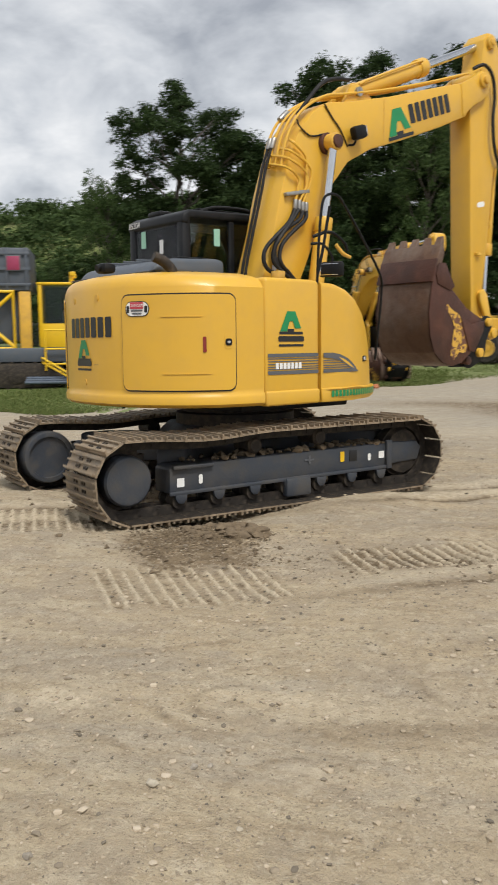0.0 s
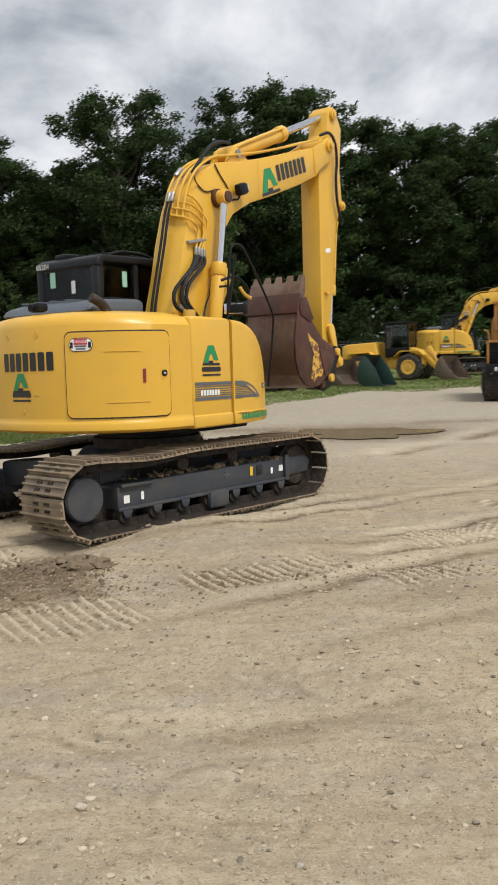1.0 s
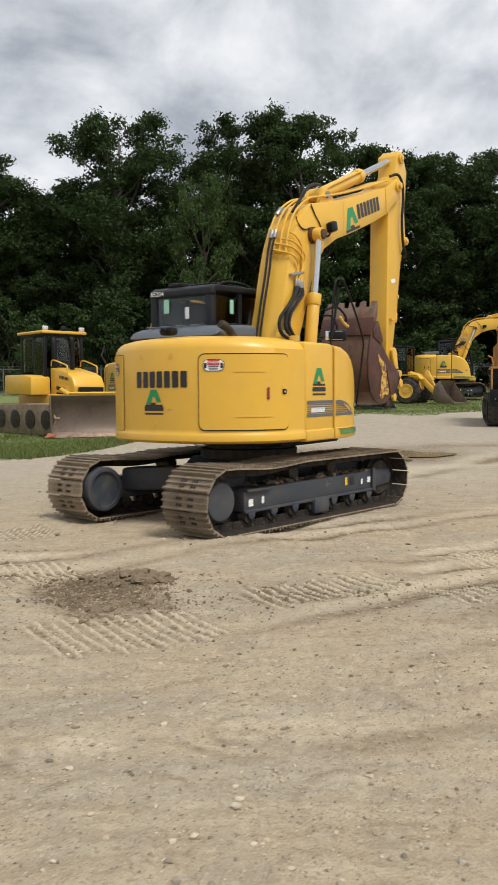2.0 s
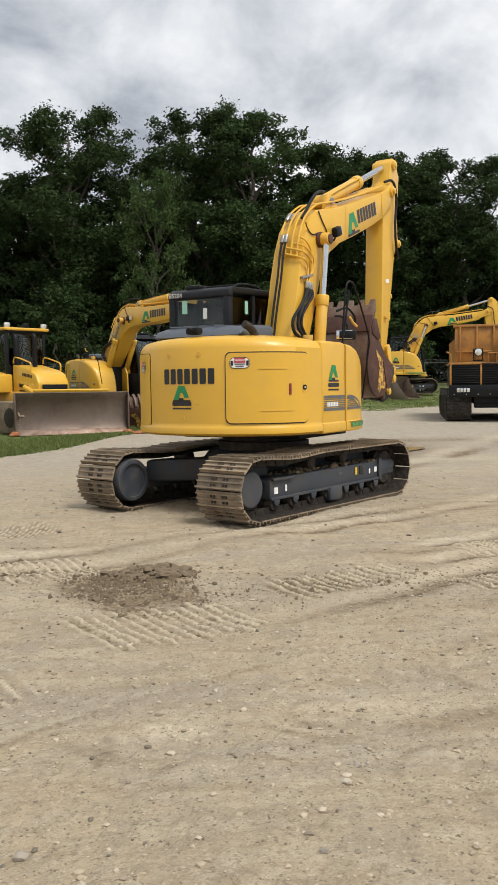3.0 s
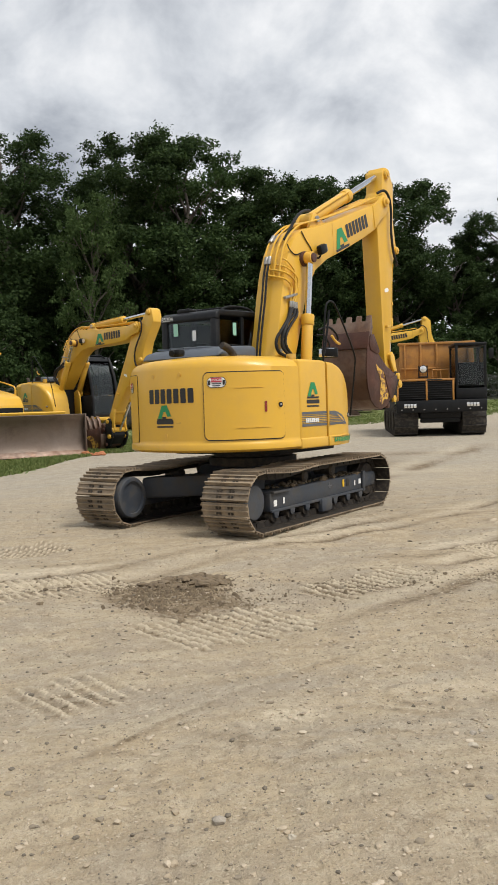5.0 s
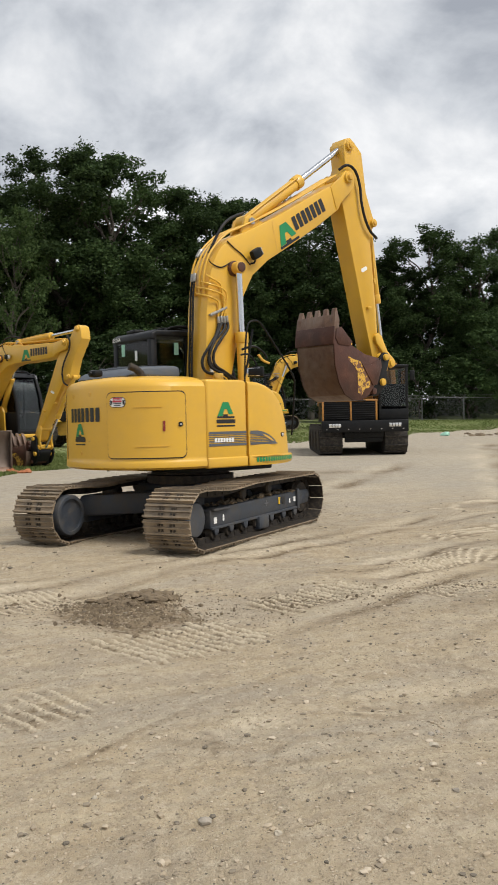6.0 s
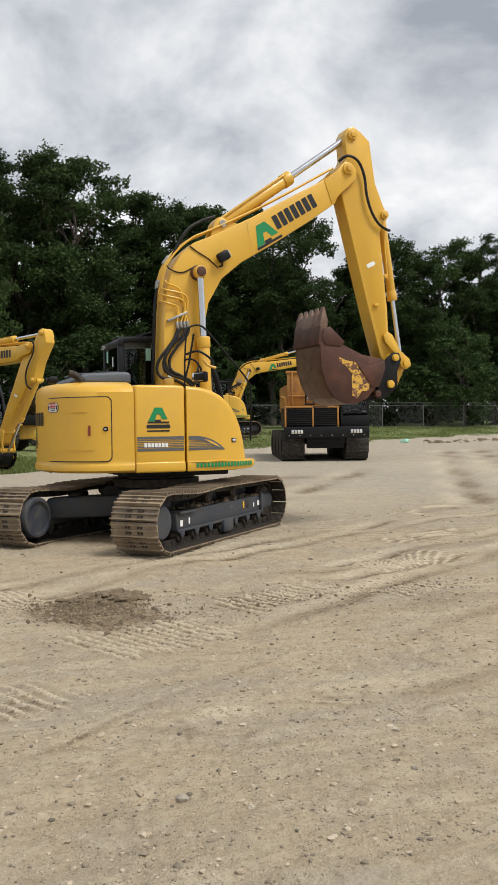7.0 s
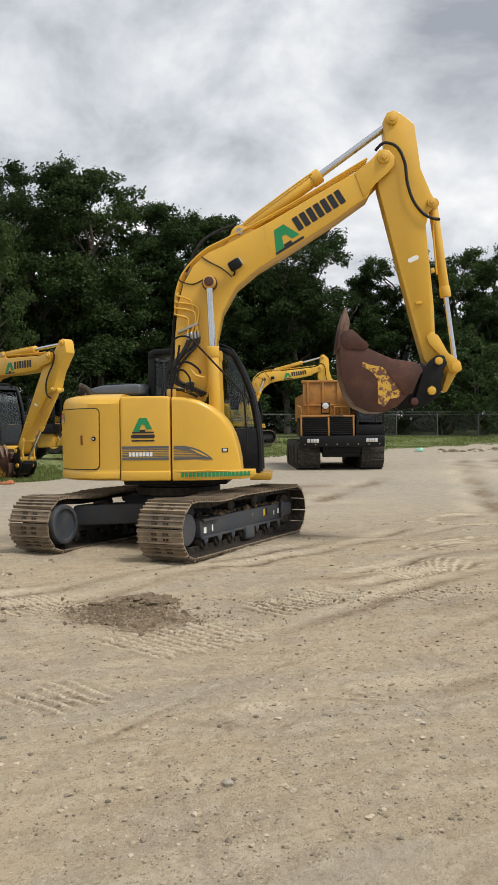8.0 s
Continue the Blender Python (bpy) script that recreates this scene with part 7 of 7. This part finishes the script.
# odds and ends on the ground
tagged(part("plastic_sheet", lumpy(0.22, 4, 0.7, 2), GREEN_CARD, None, "", pose(19.0, 38.0, ground_z(0, 38) + 0.05)), "crumpled pale green plastic sheet on the rubble", "plastic sheet")
rg = random.Random(31)
for k in range(40):
    x, y = 19.4 + rg.uniform(0, 7.5), 37.6 + rg.uniform(-1.2, 1.6)
    r = rg.uniform(0.06, 0.28)
    tagged(part("rubble", lumpy(r, k + 5, 0.45, 2), CLOD if k % 3 else PALE_STONE, None, "", pose(x, y, ground_z(x, y), 0, 0, k * 50)), "lump of earth and broken stone by the grass", "rubble", "rubble by the grass")
for k in range(7):
    tagged(part("orange_clod", lumpy(rg.uniform(0.06, 0.13), k + 9, 0.6, 2), RUBBLE_ORANGE, None, "", pose(-2.45 + rg.uniform(-.25, .25), 23.05 + rg.uniform(-.15, .15), ground_z(0, 23.1) + 0.02)), "orange clay clod beside the blade", "clod", "orange clods")


# ---- trees, shrubs, fence, grass ----
def limb(p, q, r0, r1, seed, segs=5, sides=6):
    rg = random.Random(seed)
    p, q = Vector(p), Vector(q)
    pts, rad = [], []
    for i in range(segs + 1):
        t = i / segs
        w = (q - p).length * 0.06 * math.sin(math.pi * t)
        pts.append(p.lerp(q, t) + Vector((rg.uniform(-w, w), rg.uniform(-w, w), 0)))
        rad.append(r0 + (r1 - r0) * t)
    bm = bmesh.new()
    rings = []
    for i, c in enumerate(pts):
        d = (pts[min(i + 1, segs)] - pts[max(i - 1, 0)]).normalized()
        u = d.orthogonal().normalized()
        v = d.cross(u)
        rings.append([bm.verts.new(c + (u * math.cos(2 * math.pi * k / sides) + v * math.sin(2 * math.pi * k / sides)) * rad[i]) for k in range(sides)])
    for a, b in zip(rings, rings[1:]):
        for k in range(sides):
            bm.faces.new((a[k], a[(k + 1) % sides], b[(k + 1) % sides], b[k]))
    return bm


def leaf_cloud(centres, radii, count, size, rng):
    """Many small leaf sprays, one mesh: small leaves thrown round the twig ends."""
    which = rng.choice(len(centres), count, p=radii ** 2.2 / np.sum(radii ** 2.2))
    d = np.clip(rng.normal(0, 0.52, (count, 3)), -1.05, 1.05)
    p = centres[which] + d * radii[which][:, None] * [1, 1, 0.62]
    nrm = d * 0.35 + rng.normal(0, 0.65, (count, 3)) + [0, 0, 0.55]
    nrm /= np.linalg.norm(nrm, axis=1)[:, None]
    u = np.cross(nrm, rng.normal(0, 1, (count, 3)))
    u /= np.linalg.norm(u, axis=1)[:, None]
    v = np.cross(nrm, u)
    s = size * rng.uniform(0.5, 1.35, count)[:, None]
    return np.stack([p - u * s, p + u * s * 0.8 - v * s * 0.55, p + u * s * 0.5 + v * s * 0.65 + nrm * s * 0.2], 1).reshape(-1, 3)


def tree_meshes(seed, high, wide, base, leaves, size=0.30, lobes=26, open_=1.0):
    """Trunk and crown of one broadleaf tree: limbs that end in lobes, lobes of many small clumps that carry the leaf sprays."""
    rng = np.random.RandomState(seed)
    rg = random.Random(seed)
    lean = Vector((rg.uniform(-.5, .5), rg.uniform(-.5, .5), 0))
    wood = [limb((0, 0, -0.3), Vector((0, 0, high * 0.80)) + lean, high * 0.016, high * 0.004, seed, 8, 8)]
    centres, radii = [], []
    for i in range(lobes):
        f = (i + 0.5) / lobes
        z = high * (base + (0.90 - base) * f ** 0.85)
        env = math.sin(math.pi * min(max((z / high - base * 0.45) / (1.06 - base * 0.45), 0.04), 0.96)) ** 0.7
        a = i * 2.399 + rg.uniform(-.6, .6)
        rr = wide * 0.40 * env * rg.uniform(0.45, 1.0)
        c = Vector((rr * math.cos(a), rr * math.sin(a), z + rg.uniform(-.03, .03) * high)) + lean * (z / high)
        big = wide * rg.uniform(0.10, 0.17) * (0.65 + 0.45 * env)
        root_z = max(z - rr * rg.uniform(0.6, 1.1) - 0.04 * high, high * base * 0.7)
        wood.append(limb(lean * (root_z / high) + Vector((0, 0, root_z)), c, high * 0.0055, high * 0.0018, seed + i, 5, 5))
        for k in range(15):
            d = Vector(rng.normal(0, 1, 3)).normalized() * big * rg.random() ** 0.4 * open_
            q = c + Vector((d.x, d.y, d.z * 0.75))
            centres.append(q)
            radii.append(big * rg.uniform(0.22, 0.48))
            if k % 5 == 0:
                wood.append(limb(c.lerp(Vector((0, 0, root_z)), 0.25), q, high * 0.0017, high * 0.0006, seed + i + k, 2, 4))
    tri = leaf_cloud(np.array([c[:] for c in centres]), np.array(radii), leaves, size, rng)
    tri[:, 2] = np.maximum(tri[:, 2], 0.1)
    me = bpy.data.meshes.new("crown")
    me.from_pydata(tri.tolist(), [], np.arange(len(tri)).reshape(-1, 3).tolist())
    return smooth_mesh(joined(*wood), "trunk"), me


def make_tree(kind_name, label, meshes, leaf, m):
    t = thing(kind_name, label, "tree", m)
    meshes[0].materials.clear()
    meshes[0].materials.append(BARK)
    meshes[1].materials.clear()
    meshes[1].materials.append(leaf)
    a = new("trunk", meshes[0])
    b = new("crown", meshes[1])
    a.parent = b.parent = t
    return t


KINDS = [tree_meshes(3, 20, 12.0, 0.24, 62000, 0.125, 30), tree_meshes(8, 20, 12.5, 0.20, 66000, 0.125, 34), tree_meshes(21, 20, 9.0, 0.20, 52000, 0.12, 24), tree_meshes(34, 20, 10.0, 0.14, 56000, 0.12, 28), tree_meshes(5, 20, 10.5, 0.10, 56000, 0.12, 28)]
BUSH = tree_meshes(55, 5, 5.5, 0.02, 9000, 0.10, 16)
OPEN_TREE = tree_meshes(13, 20, 13.0, 0.25, 20000, 0.16, 26, 1.2)
masters = [make_tree("oak_tree", "tall dark green broadleaf tree at the yard's edge", k, LEAF, pose(0, 0, 0)) for k in KINDS]
# place, height, kind, turn
FRONT_TREES = [
    (-21.6, 62.5, 22.4, 0, 250),
    (-9.5, 63.0, 24.0, 1, 250),
    (-12.9, 66.0, 20.2, 2, 235),
    (-17.2, 65.0, 18.8, 3, 35),
    (5.0, 63.0, 23.4, 1, 95),
    (0.6, 62.5, 23.6, 0, 140),
    (-15.0, 67.0, 18.4, 4, 240),
    (-5.2, 69.0, 17.6, 4, 110),
    (9.8, 65.5, 21.8, 2, 110),
    (12.6, 63.0, 21.0, 3, 55),
    (15.8, 64.0, 20.8, 1, 60),
    (18.0, 66.0, 21.2, 4, 220),
    (20.6, 63.0, 20.8, 0, 160),
    (23.0, 66.5, 17.2, 3, 70),
    (26.0, 62.0, 14.6, 4, 50),
    (28.6, 63.0, 16.6, 2, 320),
    (31.2, 62.0, 18.3, 0, 10),
    (34.6, 61.0, 18.2, 1, 190),
    (38.6, 60.0, 18.2, 3, 160),
    (-8.0, 66.5, 21.4, 3, 190),
    (3.2, 67.0, 21.5, 2, 175),
    (42.0, 58.0, 17.6, 0, 134),
    (-40.0, 58.0, 9, 3, 200),
]
for i, (x, y, h, k, turn) in enumerate(FRONT_TREES):
    s = (h - ground_z(x, y)) / 20.4
    if i < 5:
        t = masters[i]
        for o, me in zip(t.children, KINDS[k]):
            o.data = me
        t.matrix_basis = pose(x, y, ground_z(x, y), 0, 0, turn) @ Matrix.Diagonal((s * 1.02, s * 1.02, s, 1))
    else:
        t = copy_thing(masters[k], pose(x, y, ground_z(x, y), 0, 0, turn))
        for o, me in zip(t.children, KINDS[k]):
            o.data = me
        t.scale = (s * 1.02, s * 1.02, s)
    t["group"] = "trees at the yard's edge"
pale = make_tree("birch_tree", "thin pale green tree with airy crown", OPEN_TREE, LEAF_LIGHT, pose(-26.6, 60.0, 1.1, 0, 0, 20) @ Matrix.Diagonal((0.48, 0.48, 0.70, 1)))
p2 = copy_thing(pale, pose(-32.5, 64.0, 1.1, 0, 0, 130))
p2.scale = (0.36, 0.36, 0.40)
p3 = copy_thing(pale, pose(-2.6, 57.0, 1.1, 0, 0, 220))
p3.scale = (0.50, 0.50, 0.80)
bush = make_tree("shrub", "leafy green shrub in front of the woods", BUSH, LEAF, pose(-12, 54, 1.0))
rg = random.Random(77)
for i in range(30):
    x = -34 + 88 * (i + rg.random() * 0.8) / 30
    y = 56.5 + rg.uniform(-1.0, 4.0) - 0.10 * max(x - 14, 0)
    b = copy_thing(bush, pose(x, y, ground_z(x, y) - 0.1, 0, 0, rg.uniform(0, 360)))
    s = rg.uniform(0.75, 1.5)
    b.scale = (s, s, s * rg.uniform(0.8, 1.25))
    b["group"] = "shrubs before the woods"


def far_woods():
    """The wooded depth behind the first trees, and the woods on the low far hill, with haze put into their leaf colour:
    two masses of leaf sprays.
    """
    rng = np.random.RandomState(6)
    cs, rs = [], []
    for i in range(520):
        x = rng.uniform(-60, 75)
        y = rng.uniform(66, 80) - 0.10 * max(x - 14, 0)
        top = 12.0 if x > -16 else 4.5
        cs.append((x, y, rng.uniform(1.0, top)))
        rs.append(rng.uniform(1.6, 3.0))
    tri = leaf_cloud(np.array(cs), np.array(rs), 110000, 0.32, rng)
    me = bpy.data.meshes.new("woods")
    me.from_pydata(tri.tolist(), [], np.arange(len(tri)).reshape(-1, 3).tolist())
    me.materials.append(LEAF)
    tagged(new("woods", me), "dense dark woods behind the yard", "woods", kind="stuff")
    cs, rs = [], []
    for i in range(1500):
        x, up = rng.uniform(-170, -15), rng.uniform(0, 1)
        low = np.clip((-5.0 - x) / 40.0, 0, 1)
        cs.append((x, 137 + 53 * up, 1.5 + low * 31.0 * up * up * (3 - 2 * up) + rng.uniform(0, 3.5)))
        rs.append(rng.uniform(1.8, 3.6))
    tri = leaf_cloud(np.array(cs), np.array(rs), 150000, 0.55, rng)
    me = bpy.data.meshes.new("hill_woods")
    me.from_pydata(tri.tolist(), [], np.arange(len(tri)).reshape(-1, 3).tolist())
    # distance haze is put into the leaf colour here
    me.materials.append(LEAF_LIGHT)
    tagged(new("hill_woods", me), "green woods on a low far hill, leaf colour lightened for haze", "woods", kind="stuff")


far_woods()


def wire_material():
    m = bpy.data.materials.new("chain_link_wire")
    m.use_nodes = True
    nt = m.node_tree
    b = nt.nodes["Principled BSDF"]
    b.inputs["Base Color"].default_value = (0.14, 0.145, 0.145, 1)
    b.inputs["Metallic"].default_value, b.inputs["Roughness"].default_value = 0.5, 0.5
    return m


WIRE = wire_material()


def build_fence(points, spacing=3.0, high=1.65):
    fence = thing("chain_link_fence", "grey galvanised chain-link fence in front of the woods", "fence")
    post_me = None
    wires = bmesh.new()
    a = Vector((*points[0], 0))
    for (x0, y0), (x1, y1) in zip(points, points[1:]):
        n = max(int(math.hypot(x1 - x0, y1 - y0) / spacing), 1)
        for k in range(n):
            x, y = x0 + (x1 - x0) * k / n, y0 + (y1 - y0) * k / n
            xb, yb = x0 + (x1 - x0) * (k + 1) / n, y0 + (y1 - y0) * (k + 1) / n
            if post_me is None:
                post_me = smooth_mesh(joined(rod((0, 0, -0.2), (0, 0, high), 0.038, segments=10), rod((0, 0, high), (0.10, -0.10, high + 0.22), 0.016, segments=6)), "post")
                post_me.materials.append(GALV)
            p = new("post", post_me)
            p.parent = fence
            p.location = (x, y, ground_z(x, y))
            for j in range(24):
                for lean in (1, -1):
                    f0, f1 = j / 24, (j + 1.0) / 24
                    z0, z1 = (0.05, high) if lean > 0 else (high, 0.05)
                    A = Vector((x + (xb - x) * f0, y + (yb - y) * f0, ground_z(x, y) + z0))
                    B = Vector((x + (xb - x) * min(f0 + 0.7, 1), y + (yb - y) * min(f0 + 0.7, 1), ground_z(x, y) + z0 + (z1 - z0) * min(1, (1 - f0) / 0.7)))
                    w = Vector((0, 0, 0.0035))
                    wires.faces.new([wires.verts.new(q) for q in (A - w, B - w, B + w, A + w)])
            for z in (0.06, high, high + 0.1, high + 0.2):
                part("rail", polyline_tube([(x, y, ground_z(x, y) + z), (xb, yb, ground_z(xb, yb) + z)], 0.02 if z == high else 0.006, 6), GALV, fence)
    tagged(part("wire_mesh", wires, WIRE, fence), kind="stuff")
    return fence


build_fence([(-34, 52.5), (-6, 53.5), (12, 54.5), (26, 54.0), (44, 49.5), (58, 44.0)])


def grass():
    """Tufts of rough grass along the margin, one object."""
    rng = np.random.RandomState(3)
    n = 80000
    x = np.where(rng.uniform(size=n) < 0.4, rng.uniform(-14, -0.5, n), rng.uniform(-16, 34, n))
    e = grass_edge(x)
    y = e - 0.3 + 0.5 * np.sin(x * 1.7) + np.abs(rng.normal(0, 1, n)) * np.where(x < 0, 4.0, 9.0)
    keep = y < 54
    x, y = x[keep], y[keep]
    n = len(x)
    patch = 0.5 + 0.5 * np.sin(x * 0.9 + 1.3 * np.sin(y * 0.7)) * np.sin(y * 0.8)
    h = (0.03 + 0.10 * patch * rng.uniform(0.4, 1.2, n))
    z = rise(y)
    a = rng.uniform(0, 6.28, n)
    w = 0.012 + 0.00032 * y
    lean = rng.normal(0, 0.05, (n, 2))
    V = np.stack([np.stack([x - w * np.cos(a), y - w * np.sin(a), z - 0.01], -1), np.stack([x + w * np.cos(a), y + w * np.sin(a), z - 0.01], -1), np.stack([x + lean[:, 0], y + lean[:, 1], z + h], -1)], 1).reshape(-1, 3)
    me = bpy.data.meshes.new("grass")
    me.from_pydata(V.tolist(), [], np.arange(len(V)).reshape(-1, 3).tolist())
    me.materials.append(GRASS_BLADE)
    return tagged(new("grass", me), "rough short grass along the yard's margin", "grass", kind="stuff")


grass()
motions()
